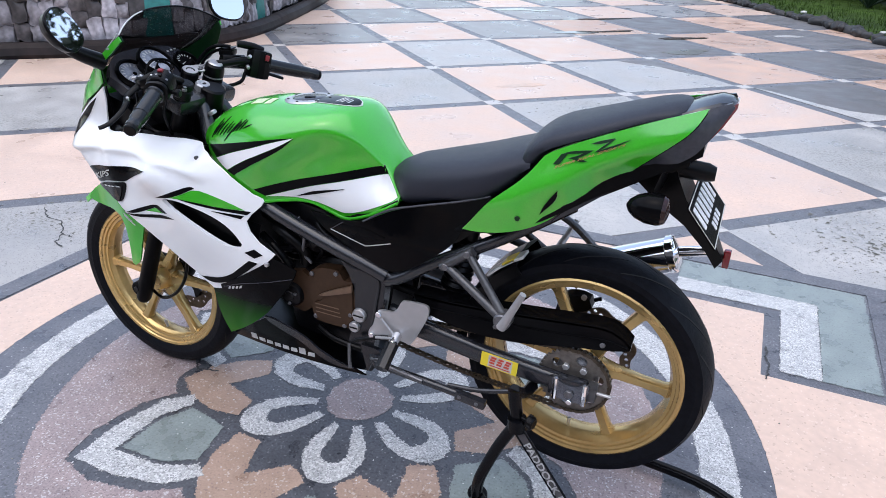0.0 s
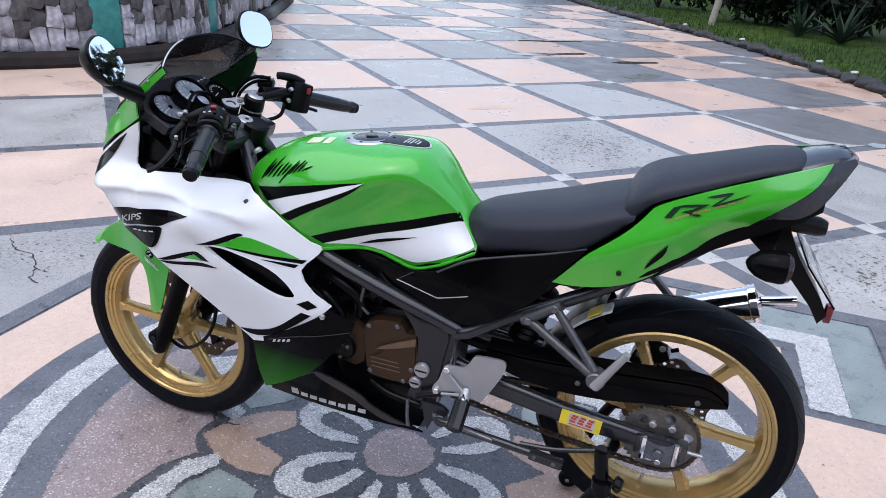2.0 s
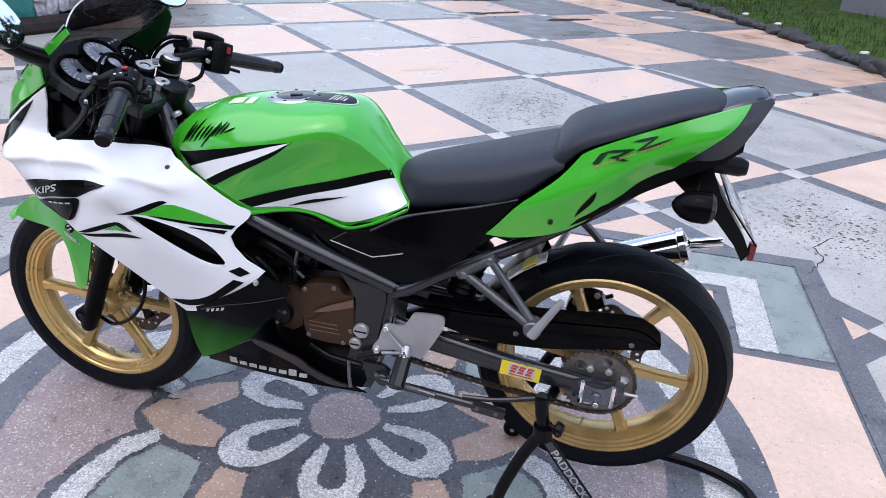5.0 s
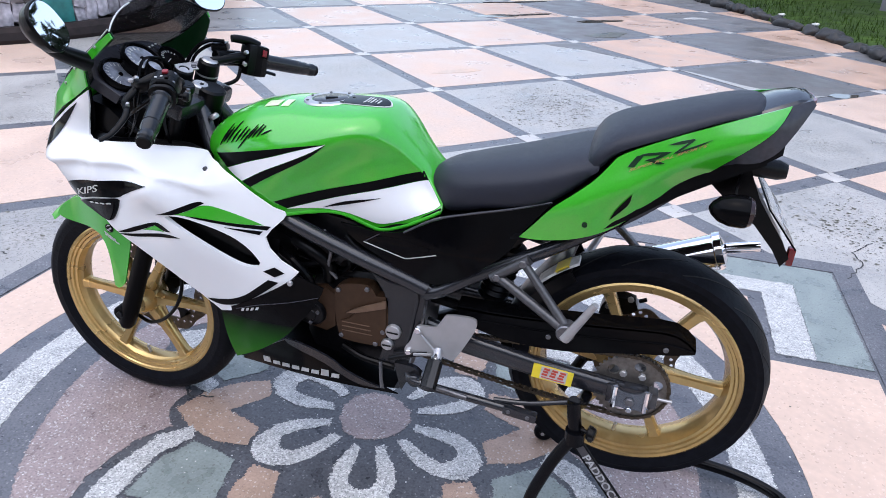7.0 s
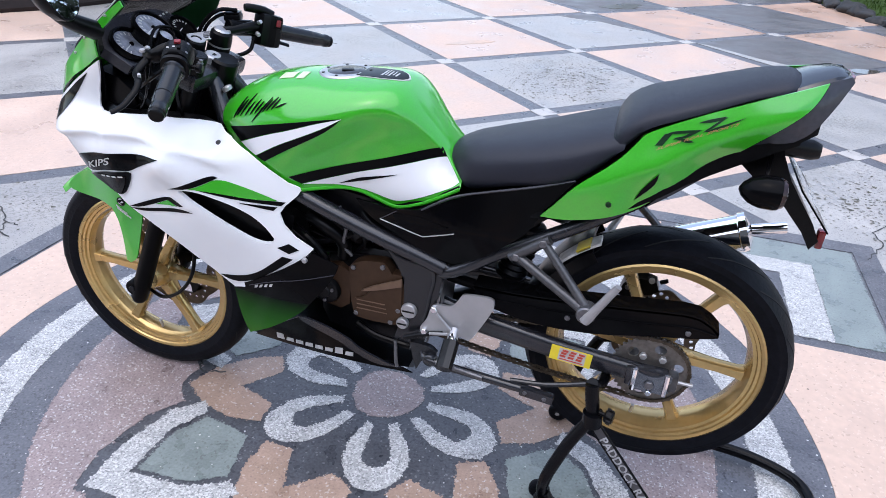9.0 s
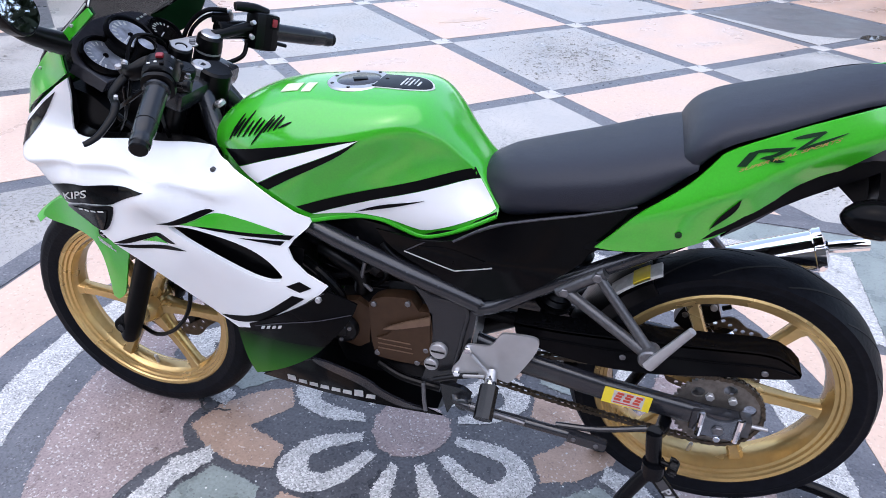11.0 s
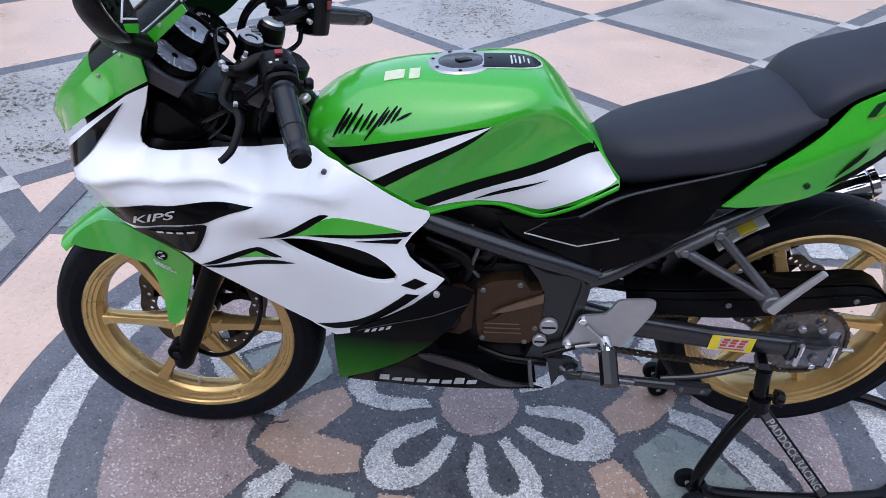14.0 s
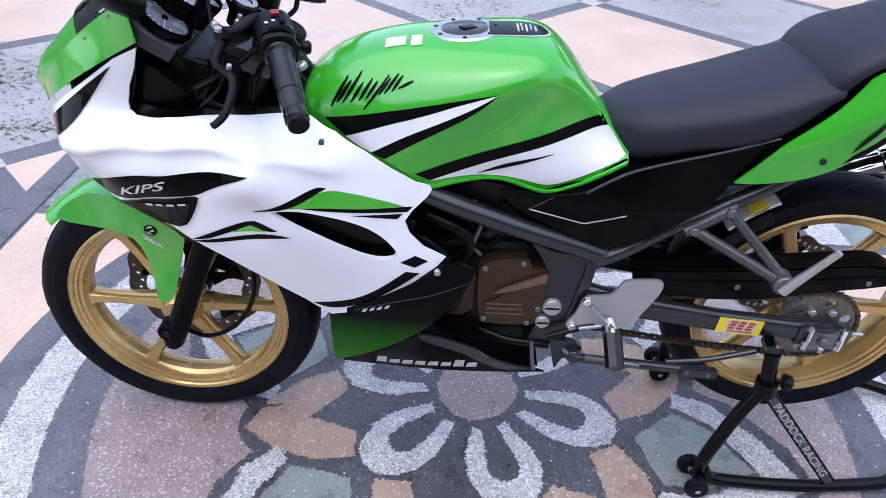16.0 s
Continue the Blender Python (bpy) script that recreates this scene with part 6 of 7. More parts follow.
for k in range(3):
    part("bracket_rib", rod(Vector((-.446 - k * .007, .026 + k * .012, .9285 + k * .002)), Vector((-.436 - k * .007, .033 + k * .012, .9275 + k * .002)), .0028, 8), DULL, bracket)
cables = [([(-.415, .125, .974), (-.445, .100, .976), (-.470, .078, .955), (-.484, .060, .915), (-.485, .05, .84)], .0046), ([(-.42, .130, .965), (-.452, .110, .962), (-.474, .085, .940), (-.485, .07, .90)], .0040),
          ([(-.452, -.148, .930), (-.463, -.122, .956), (-.470, -.092, .967), (-.470, -.052, .960), (-.466, -.022, .938), (-.462, 0, .89)], .0034), ([(-.37, -.19, .925), (-.42, -.20, .89), (-.48, -.17, .85), (-.53, -.12, .80)], .0046)] + [
          ([(-.365, -.17, .91), (-.40, -.15, .85), (-.42, -.1, .76), (-.40, -.06, .66)], .0042), ([(-.388, .142, .906), (-.392, .126, .884), (-.410, .094, .876), (-.432, .07, .882)], .0048),
          ([(-.43, -.17, .925), (-.45, -.16, .885), (-.48, -.15, .83), (-.54, -.12, .79)], .0036), ([(-.42, -.205, .915), (-.44, -.19, .86), (-.50, -.15, .80)], .0026)]
for c, r in cables:
    part("control_cable", tube(c, r, 8, 8), BLACK_GLOSS, bike)
for c in ([(-.50, -.15, .84), (-.47, -.13, .80), (-.43, -.12, .79)], [(-.53, -.09, .86), (-.49, -.05, .84), (-.45, -.05, .82)]):
    part("wiring", tube(c, .006, 8, 6), BLACK, bike)

# small fittings among the cables
for c, r, h, ax_, m_ in (((-.405, -.118, .925), .006, .014, (.3, -.2, 1), DULL), ((-.44, -.07, .915), .005, .016, (.5, -.1, 1), STEEL), ((-.352, -.125, .912), .006, .010, (.37, 0, 1), DULL)):
    part("fitting", lathe([(0, 0), (r, 0), (r, h * .4), (r * .7, h * .5), (r * .7, h), (0, h)], c, ax_, 12, False), m_, bike)
for c, k in (((-.44, -.11, .87), .5), ((-.47, -.03, .88), 1.1), ((-.42, -.05, .85), .2), ((-.45, .06, .87), .9)):
    part("connector", block((-.018, -.012, -.011), (.018, .012, .011), .004, Matrix.Translation(c) @ Matrix.Rotation(k, 4, "Z") @ Matrix.Rotation(k * .6, 4, "Y")), BLACK, bike)
part("bolt_on_tank_bracket", lathe([(0, .004), (.008, .004), (.011, .001), (.011, -.006), (0, -.006)], (-.352, -.041, .842), (-.5, -.2, 1), 16, False), STEEL, bike)

# mirrors
for s, c, nm, turn, wide in ((-1, Vector((-.535, -.272, 1.052)), Vector((.97, .12, .33)), .45, .74), (1, Vector((-.58, .315, 1.056)), Vector((.93, -.18, .30)), -.2, 1.1)):
    nm = nm.normalized()
    q = nm.to_track_quat("Z", "Y").to_matrix().to_4x4() @ Matrix.Rotation(turn, 4, "Z")

    def oval(u, v, d):
        e = 2.5
        u, v = u * wide, v * .84
        return [Matrix.Translation(c) @ q @ Vector((math.copysign(abs(math.cos(a)) ** (2 / e), math.cos(a)) * u, math.copysign(abs(math.sin(a)) ** (2 / e), math.sin(a)) * v, d)) for a in (2 * math.pi * i / 36 for i in range(36))]
    mr = part("mirror", loft([oval(.008, .010, -.045), oval(.032, .036, -.036), oval(.050, .054, -.018), oval(.056, .060, 0), oval(.054, .058, .004)]), BLACK, bike, "black rear-view mirror")
    part("mirror_glass", loft([oval(.051, .055, .003), oval(.051, .055, .0056)]), MIRROR, mr, "reflecting glass")
    root = Vector((-.55, s * .172, .965))
    part("mirror_arm", tube([c - nm * .03 + Vector((0, -s * .01, -.02)), (c - nm * .03).lerp(root, .45) + Vector((-.006, 0, -.012)), root], (.013, .02), 12, 6), BLACK, mr)

# front mudguard
def ramp01(u):
    u = max(0.0, min(1.0, u))
    return u * u * (3 - 2 * u)


def guard_y(x, z):
    """Half width of the mudguard's sides."""
    return .064 + .045 * ramp01((x + .80) / .17)


arch = []
for k in range(33):
    a = radians(132 - 74 * k / 32)
    r = .312
    cx, cz = FC.x + math.cos(a) * r, FC.z + math.sin(a) * r
    w = guard_y(cx, cz) - .0005
    o = Vector((math.cos(a), 0, math.sin(a)))
    prof = [(-w, -.016), (-w * .92, .000), (-w * .6, .007), (0, .011), (w * .6, .007), (w * .92, .000), (w, -.016), (w - .004, -.016), (w * .6, .003), (0, .007), (-w * .6, .003), (-w + .004, -.016)]
    arch.append([Vector((cx, y, cz)) + o * h for y, h in prof])
mud = part("front_mudguard", loft(arch), GREEN, bike, "green front mudguard", sharp=1.3)
FEND = [(-.835, .53), (-.826, .546), (-.79, .575), (-.737, .60), (-.665, .59), (-.598, .55), (-.578, .526), (-.584, .50), (-.605, .434), (-.62, .384), (-.643, .369), (-.656, .374), (-.653, .434), (-.658, .488), (-.676, .514), (-.712, .521), (-.777, .514), (-.819, .52)]
for s in (-1, 1):
    sp = part("mudguard_side", plate(FEND, guard_y, .004, (), .012, s=s), GREEN, mud)
    round_ = [(-.637 + .0125 * math.cos(k * math.pi / 8), .541 + .0115 * math.sin(k * math.pi / 8)) for k in range(16)]
    badge = decal("badge_field", round_, guard_y, INK, sp, .0014, s, "round dark badge with pale strokes")
    for q in ([(-.645, .5435), (-.639, .5505), (-.631, .5500), (-.635, .5470), (-.640, .5465)], [(-.6405, .5375), (-.632, .5445), (-.6285, .5405), (-.634, .5385)], [(-.645, .5385), (-.6425, .5345), (-.634, .5325), (-.638, .5360)]):
        decal("badge_stroke", q, guard_y, SILVERINK, badge, .0024, s, step=.03)
    for row, count in ((0, 5), (1, 6)):
        for k in range(count):
            x, z = -.655 + row * .002 + k * .0066, .5265 - row * .0062 - k * .0036
            decal("badge_bar", [(x, z), (x + .0050, z - .0027), (x + .0054, z + .0012), (x + .0004, z + .0039)], guard_y, SILVERINK, sp, .0014, s, step=.03)


# wheels
def wheel(name, c, rim_w, tyre_r, tyre_w, label, first):
    h = rim_w
    prof = [(.232, -h), (.230, -h + .008), (.216, -h + .014), (.206, -h * .35), (.206, h * .35), (.216, h - .014), (.230, h - .008), (.232, h), (.227, h + .003), (.221, h + .001), (.219, h - .003), (.2135, h - .004), (.2115, h - .009), (.205, h - .010), (.203, h - .017), (.197, h * .35), (.195, 0), (.197, -h * .35), (.203, -h + .017), (.205, -h + .010), (.2115, -h + .009), (.2135, -h + .004), (.219, -h + .003), (.221, -h - .001), (.227, -h - .003)]
    w = part(name, lathe(prof, c, seg=96), GOLD, bike, label, sharp=0.45)
    t = tyre_w
    half = [(.222, -h + .006), (.236, -h - .004), (.250, -t * .95), (.2525, -t * .985), (.2555, -t * .985), (.258, -t * .96), (.268, -t), (tyre_r - .014, -t * .88), (tyre_r - .006, -t * .62), (tyre_r - .0015, -t * .3), (tyre_r, 0)]
    part("tyre", lathe(half + [(r, -a) for r, a in half[-2::-1]] + [(.205, h * .5), (.205, -h * .5)], c, seg=96), RUBBER, w, "black road tyre", sharp=1.2)
    hub = lathe([(.0, -.05), (.03, -.05), (.036, -.042), (.045, -.02), (.045, .02), (.036, .042), (.03, .05), (0, .05)], c, seg=32, closed=False)
    part("hub", hub, GOLD, w)
    for k in range(6):
        a = radians(first + 60 * k)
        d, o = Vector((math.cos(a), 0, math.sin(a))), Vector((-math.sin(a), 0, math.cos(a)))
        rings = []
        for r, hw, hd in ((.036, .019, .022), (.08, .0135, .017), (.14, .0115, .014), (.186, .013, .015), (.203, .019, .018)):
            rings.append([Vector(c) + d * r + o * x * hw + Vector((0, y * hd, 0)) for x, y in ((-1, -.6), (-.7, -1), (.7, -1), (1, -.6), (1, .6), (.7, 1), (-.7, 1), (-1, .6))])
        part("spoke", loft(rings), GOLD, w)
    va = radians(266)
    vp = Vector(c) + Vector((math.cos(va) * .188, -.012, math.sin(va) * .188))
    part("valve", rod(vp, vp - Vector((math.cos(va), .3, math.sin(va))) * .028, .004, 10), STEEL, w)
    return w


fw = wheel("front_wheel", FC, .038, .293, .046, "gold six-spoke front wheel", -0.5)
rw = wheel("rear_wheel", RC, .047, .286, .055, "gold six-spoke rear wheel", -6)


def groove(c, tyre_r, t, a0, flip):
    """One slanting tread groove as a thin dark strip let into the tyre."""
    bm = bmesh.new()
    prev = None
    for i in range(9):
        u = i / 8
        a = radians(a0 + 26 * u)
        y = flip * t * (.12 + .78 * u)
        v = abs(y) / t
        r = tyre_r + .0006 - .0015 * min(1, v / .3) - (.0045 * max(0, v - .3) / .32 if v < .62 else .0045 + .008 * (v - .62) / .26)
        w = .0022 * (1 - .6 * abs(u - .4))
        d = Vector((math.cos(a), 0, math.sin(a)))
        p = Vector(c) + d * r + Vector((0, y, 0))
        o = Vector((-math.sin(a), 0, math.cos(a))) * w * 1.6 + Vector((0, w * .6, 0))
        cur = (bm.verts.new(p - o), bm.verts.new(p + o))
        if prev:
            bm.faces.new((prev[0], prev[1], cur[1], cur[0]))
        prev = cur
    got = bmesh.ops.extrude_face_region(bm, geom=bm.faces[:], use_keep_orig=True)["geom"]
    for v in got:
        if isinstance(v, bmesh.types.BMVert):
            v.co = Vector(c) + (v.co - Vector(c)) * .997
    return bm


TREAD = mat("tread_groove", (0.004, 0.004, 0.004), 0.9)
for w, c, r, t in ((fw, FC, .293, .046), (rw, RC, .286, .055)):
    for k in range(14):
        for flip in (-1, 1):
            part("tread_groove", groove(c, r, t, 360 * k / 14 + (12 if flip > 0 else 0), flip), TREAD, w)


def wave_disc(c, y, r0, r1, lobes, seg=90):
    """A petal-edged disc with its drillings cut right through."""
    bm = bmesh.new()

    def ring(cx, cz, r, n, wave=0.0):
        vs = [bm.verts.new((cx + (r + wave * math.sin(lobes * t)) * math.cos(t), y - .002, cz + (r + wave * math.sin(lobes * t)) * math.sin(t))) for t in (2 * math.pi * k / n for k in range(n))]
        for k in range(n):
            bm.edges.new((vs[k - 1], vs[k]))

    ring(c[0], c[2], r1, seg, .0045)
    ring(c[0], c[2], r0, seg, .0045)
    for k in range(lobes * 4):
        a = 2 * math.pi * k / (lobes * 4)
        r = r1 * (.80, .86, .92, .85)[k % 4]
        ring(c[0] + math.cos(a) * r, c[2] + math.sin(a) * r, .0046, 8)
    bmesh.ops.triangle_fill(bm, use_beauty=True, use_dissolve=False, edges=bm.edges[:], normal=(0, -1, 0))
    for v in bmesh.ops.extrude_face_region(bm, geom=bm.faces[:], use_keep_orig=True)["geom"]:
        if isinstance(v, bmesh.types.BMVert):
            v.co.y += .004
    return bm


def disc_set(w, c, y, r1, label):
    d = part("brake_disc", wave_disc(c, y, r1 * .74, r1, 10), DISC_M, w, label)
    for k in range(5):
        a = radians(18 + 72 * k)
        dd, o = Vector((math.cos(a), 0, math.sin(a))), Vector((-math.sin(a), 0, math.cos(a)))
        part("disc_arm", loft([[Vector((c[0], y, c[2])) + dd * r + o * hw * x + Vector((0, yy, 0)) for x, yy in ((-1, -.002), (1, -.002), (1, .002), (-1, .002))] for r, hw in ((.04, .018), (r1 * .5, .009), (r1 * .62, .011), (r1 * .77, .024))]), BLACK, d)
    return d


disc_set(fw, FC, .062, .147, "drilled wavy front brake disc")
disc_set(rw, RC, .068, .105, "drilled wavy rear brake disc")
part("front_caliper", block((-.035, -.022, -.05), (.035, .03, .05), .01, Matrix.Translation((-.578, .07, .385)) @ Matrix.Rotation(.4, 4, "Y")), BLACK, bike, "black brake caliper")
rcal = part("rear_caliper", plate([(.555, .462), (.560, .492), (.578, .508), (.610, .512), (.632, .506), (.640, .488), (.625, .474), (.610, .470), (.602, .452), (.580, .446)], even(.090), .034, (), .05, 0, 1), BLACK, bike, "black rear brake caliper")
part("caliper_bracket", plate([(.600, .470), (.622, .462), (.650, .415), (.664, .384), (.640, .372), (.618, .400)], even(.082), .008, (), .05, 0, 1), BLACK, rcal)
part("bleed_nipple", rod((.640, .075, .500), (.656, .075, .508), .005, 8), BLACK, rcal)
part("pad_pin", rod((.572, .052, .484), (.572, .096, .484), .006, 8), DULL, rcal)
for x, z in ((.575, .505), (.62, .515)):
    part("caliper_bolt", rod((x, .045, z), (x, .052, z), .007, 8), STEEL, bike)
part("brake_hose", tube([(.60, .06, .53), (.55, .07, .56), (.48, .08, .53), (.40, .09, .50)], .005, 8, 6), BLACK, bike)
part("speed_cable", tube([(-.64, -.07, .27), (-.58, -.085, .265), (-.52, -.09, .30), (-.48, -.085, .36), (-.47, -.08, .44), (-.50, -.07, .56)], .005, 8, 6), BLACK, bike)
part("front_axle", rod((-.6525, -.116, .288), (-.6525, .116, .288), .009, 14), ENGINE, bike)

# ---- frame, engine and running gear ----
for s in (-1, 1):
    spar = [(-.20, s * .118, .683), (-.10, s * .128, .646), (.03, s * .124, .597), (.13, s * .117, .562), (.188, s * .113, .540)]
    fr = part("frame_spar", tube(spar, .0185, 16, 5), FRAME_M, bike, "gunmetal tubular frame spar")
    part("head_spar", tube([(-.392, s * .028, .852), (-.350, s * .058, .778), (-.28, s * .098, .715), (-.20, s * .118, .683)], .019, 16, 5), FRAME_M, fr)
    part("frame_plate", plate([(.03, .585), (.10, .56), (.178, .548), (.188, .52), (.168, .392), (.150, .335), (.145, .30), (.128, .318), (.072, .315), (.085, .35), (.103, .432), (.095, .505), (.082, .53), (.056, .566)], even(.118), .03, (), .05, 0, s), PLATE_M, fr)
    sub = [(.180, s * .112, .530), (.22, s * .11, .543), (.296, s * .105, .594), (.39, s * .102, .650), (.48, s * .095, .705), (.60, s * .085, .79)]
    part("subframe_rail", tube(sub, .015, 12, 4), FRAME_M, fr)
    part("frame_joint", rod((.188, s * .095, .535), (.188, s * .122, .535), .0185, 16), FRAME_M, fr)
    rib = [(.066, s * .1195, .563), (.10, s * .1195, .546), (.165, s * .1195, .532), (.160, s * .1195, .46), (.148, s * .1195, .39)]
    part("plate_rib", tube(rib, .0045, 8, 6), PLATE_M, fr)
    for x, z, r in ((.1145, .418, .0185), (.1, .381, .0145)):
        b = part("pivot_cap", lathe([(0, .0), (r - .002, 0), (r, -.003), (r, -.012), (0, -.012)], (x, s * .128, z), (0, s, 0), 24, False), STEEL, fr)
        part("slot", block((x - r * .75, min(s * .1278, s * .1292), z - .0018), (x + r * .75, max(s * .1278, s * .1292), z + .0018), 0), ENGINE, b)
    # pillion peg hanger
    A, B, P = Vector((.34, s * .116, .606)), Vector((.392, s * .120, .650)), Vector((.498, s * .172, .54))
    hg = part("peg_hanger", tube([A, P], .010, 12), HANGER, bike, "gunmetal pillion footrest bracket")
    part("hanger_rod", tube([B, P + Vector((.004, 0, .004))], .009, 12), HANGER, hg)
    part("hanger_bridge", tube([A + Vector((-.012, 0, -.006)), B + Vector((.012, 0, .008))], .011, 12), HANGER, hg)
    part("hanger_boss", rod(P + Vector((0, -s * .02, 0)), P + Vector((0, s * .014, 0)), .019, 16), DULL, hg)
    pg = [P + Vector((0, s * .012, -.012)), P + Vector((.02, s * .022, .03)), P + Vector((.05, s * .04, .095))]
    part("pillion_footrest", tube(pg, (.011, .007), 10, 4, flat=.8), STEEL, hg, "worn folding aluminium footrest")
    for q in (A, B):
        part("hanger_bolt", rod(q + Vector((0, -s * .005, 0)), q + Vector((0, s * .013, 0)), .009, 6), DULL, hg)
    # side panel below the seat
    sidep = lambda x, z: .122 + .02 * math.exp(-((x - .2) / .12) ** 2) * max(0, 1 - abs(z - .65) / .09)
    sd = part("side_panel", plate([(-.01, .672), (.039, .668), (.069, .664), (.138, .676), (.202, .714), (.268, .735), (.36, .762), (.438, .79), (.385, .712), (.375, .70), (.361, .668), (.292, .606), (.222, .562), (.192, .56), (.116, .592), (.021, .634)], sidep, .004, (), .014, 0, s), PANEL, bike, "black plastic side panel")
    decal("panel_line", [(.045, .6355), (.142, .6155), (.142, .618), (.045, .638)], sidep, SILVERINK, sd, .0012, s)
    decal("panel_line", [(.1425, .6155), (.212, .640), (.212, .6425), (.1425, .618)], sidep, SILVERINK, sd, .0012, s)
    decal("panel_line", [(.045, .638), (.052, .640), (.085, .664), (.081, .664)], sidep, TAILGREY, sd, .0012, s)
    decal("panel_shape", [(.075, .655), (.135, .665), (.20, .652), (.145, .624), (.085, .634)], sidep, BLACK_GLOSS, sd, .0012, s)
    part("panel_edge", tube([(x, s * (sidep(x, z) + .001), z) for x, z in ((.138, .678), (.202, .716), (.268, .737), (.36, .764), (.435, .79))], .0025, 6), TAILGREY, sd)

# dark mass of airbox, battery tray and engine
part("airbox", loft([[(x, -w, z0), (x, -w, z1), (x, w, z1), (x, w, z0)] for x, w, z0, z1 in ((-.20, .07, .60, .70), (-.10, .10, .58, .68), (.05, .105, .56, .665), (.2, .10, .56, .70), (.36, .09, .66, .76), (.42, .08, .71, .79))]), ENGINE, bike)
part("radiator", block((-.30, -.12, .36), (-.25, .12, .66), .01, Matrix.Rotation(0, 4, "Y")), ENGINE, bike, "black radiator behind the fairing")
eng = part("engine", loft([[(x, -w, z0), (x, -w * 1.0, z0 + .03), (x, -w * 1.0, z1 - .03), (x, -w * .8, z1), (x, w * .8, z1), (x, w, z1 - .03), (x, w, z0 + .03), (x, w * .8, z0)] for x, w, z0, z1 in ((-.13, .06, .33, .44), (-.10, .085, .31, .50), (-.03, .092, .305, .53), (.08, .09, .31, .53), (.14, .08, .33, .50), (.17, .06, .36, .47))]), ENGINE, bike, "black two-stroke engine block")
for k in range(7):
    part("cooling_fin", loft([[(x, -w, z), (x, w, z), (x, w, z + .004), (x, -w, z + .004)] for x, w, z in ((-.16, .06, .50 + .018 * k), (-.10, .088, .505 + .018 * k), (.0, .088, .515 + .018 * k))]), ENGINE, eng)
COVER = [(-.031, .498), (-.022, .508), (.0, .520), (.048, .526), (.058, .522), (.071, .500), (.095, .502), (.100, .495), (.100, .42), (.094, .385), (.081, .368), (.03, .364), (-.015, .368), (-.022, .378), (-.030, .422)]
cv = part("engine_cover", plate(COVER, even(.118), .03, (), .03, 0, -1), BRONZE, eng, "bronze painted engine side cover")
part("cover_step", plate([(.008, .43), (.03, .46), (.096, .488), (.096, .40), (.075, .378), (-.012, .378), (-.016, .42)], even(.1225), .006, (), .05, 0, -1), BRONZE, cv)
part("cover_bar", plate([(.0, .446), (.022, .462), (.097, .497), (.097, .478), (.03, .452)], even(.1265), .005, (), .05, 0, -1), BRONZE_LIGHT, cv)
for k in range(3):
    z = .395 + k * .0115
    part("cover_line", plate([(-.012, z), (.062 - .003 * k, z + .0005), (.062 - .003 * k, z + .0028), (-.012, z + .0023)], even(.1238), .002, (), .1, 0, -1), BRONZE_LIGHT, cv)
for x, z in ((-.02, .50), (.05, .515), (.088, .41), (-.015, .38), (.07, .374)):
    part("cover_bolt", rod((x, -.114, z), (x, -.1235, z), .006, 8), DULL, cv)
boss = part("magneto_cover", lathe([(0, 0), (.012, 0), (.014, .003), (.024, .003), (.030, .006), (.033, .012), (.034, .034), (0, .034)], (-.092, -.124, .418), (0, 1, 0), 28, False), ENGINE, eng, "round dark cast magneto cover")
for k in range(3):
    x, z = -.092 + .021 * math.cos(.5 + 2.09 * k), .418 + .021 * math.sin(.5 + 2.09 * k)
    part("boss_bolt", rod((x, -.118, z), (x, -.1255, z), .0045, 8), DULL, boss)
part("barrel_flange", plate([(-.125, .455), (-.11, .478), (-.06, .49), (-.035, .475), (-.037, .39), (-.06, .372), (-.11, .38), (-.125, .40)], even(.105), .02, (), .05, 0, -1), BRONZE, eng)
for c, r, m_ in (([(-.16, -.10, .66), (-.11, -.118, .635), (-.06, -.112, .60), (-.02, -.10, .56)], .009, BLACK_GLOSS), ([(-.14, -.095, .53), (-.10, -.112, .545), (-.05, -.112, .565), (.02, -.105, .60)], .007, BLACK), ([(-.17, -.11, .57), (-.12, -.125, .55), (-.09, -.12, .51), (-.095, -.105, .47)], .010, BLACK_GLOSS), ([(-.05, -.12, .645), (-.035, -.122, .60), (-.045, -.115, .55), (-.03, -.105, .52)], .004, DULL), ([(.0, -.118, .64), (.02, -.12, .62), (.05, -.115, .60)], .005, BLACK)):
    part("engine_hose", tube(c, r, 10, 6), m_, eng)
part("coolant_hose", tube([(-.13, -.10, .60), (-.08, -.115, .585), (-.05, -.105, .55), (-.055, -.09, .51)], .016, 12), BLACK, eng)
part("carburettor", lathe([(0, 0), (.022, 0), (.03, .01), (.03, .05), (.024, .06), (.024, .085), (0, .085)], (.00, -.10, .565), (-.3, .3, .3), 20, False), ENGINE, eng)
part("spark_lead", tube([(-.06, -.09, .62), (-.02, -.11, .60), (.0, -.10, .56), (-.02, -.09, .53)], .005, 8), BLACK, eng)
part("rocker_pipe", tube([(-.02, -.10, .335), (.03, -.115, .325), (.075, -.12, .322), (.12, -.12, .318)], .008, 10), BLACK, eng)
part("drain_lever", tube([(.085, -.125, .33), (.09, -.135, .29), (.095, -.14, .268)], .0045, 8), DULL, eng)

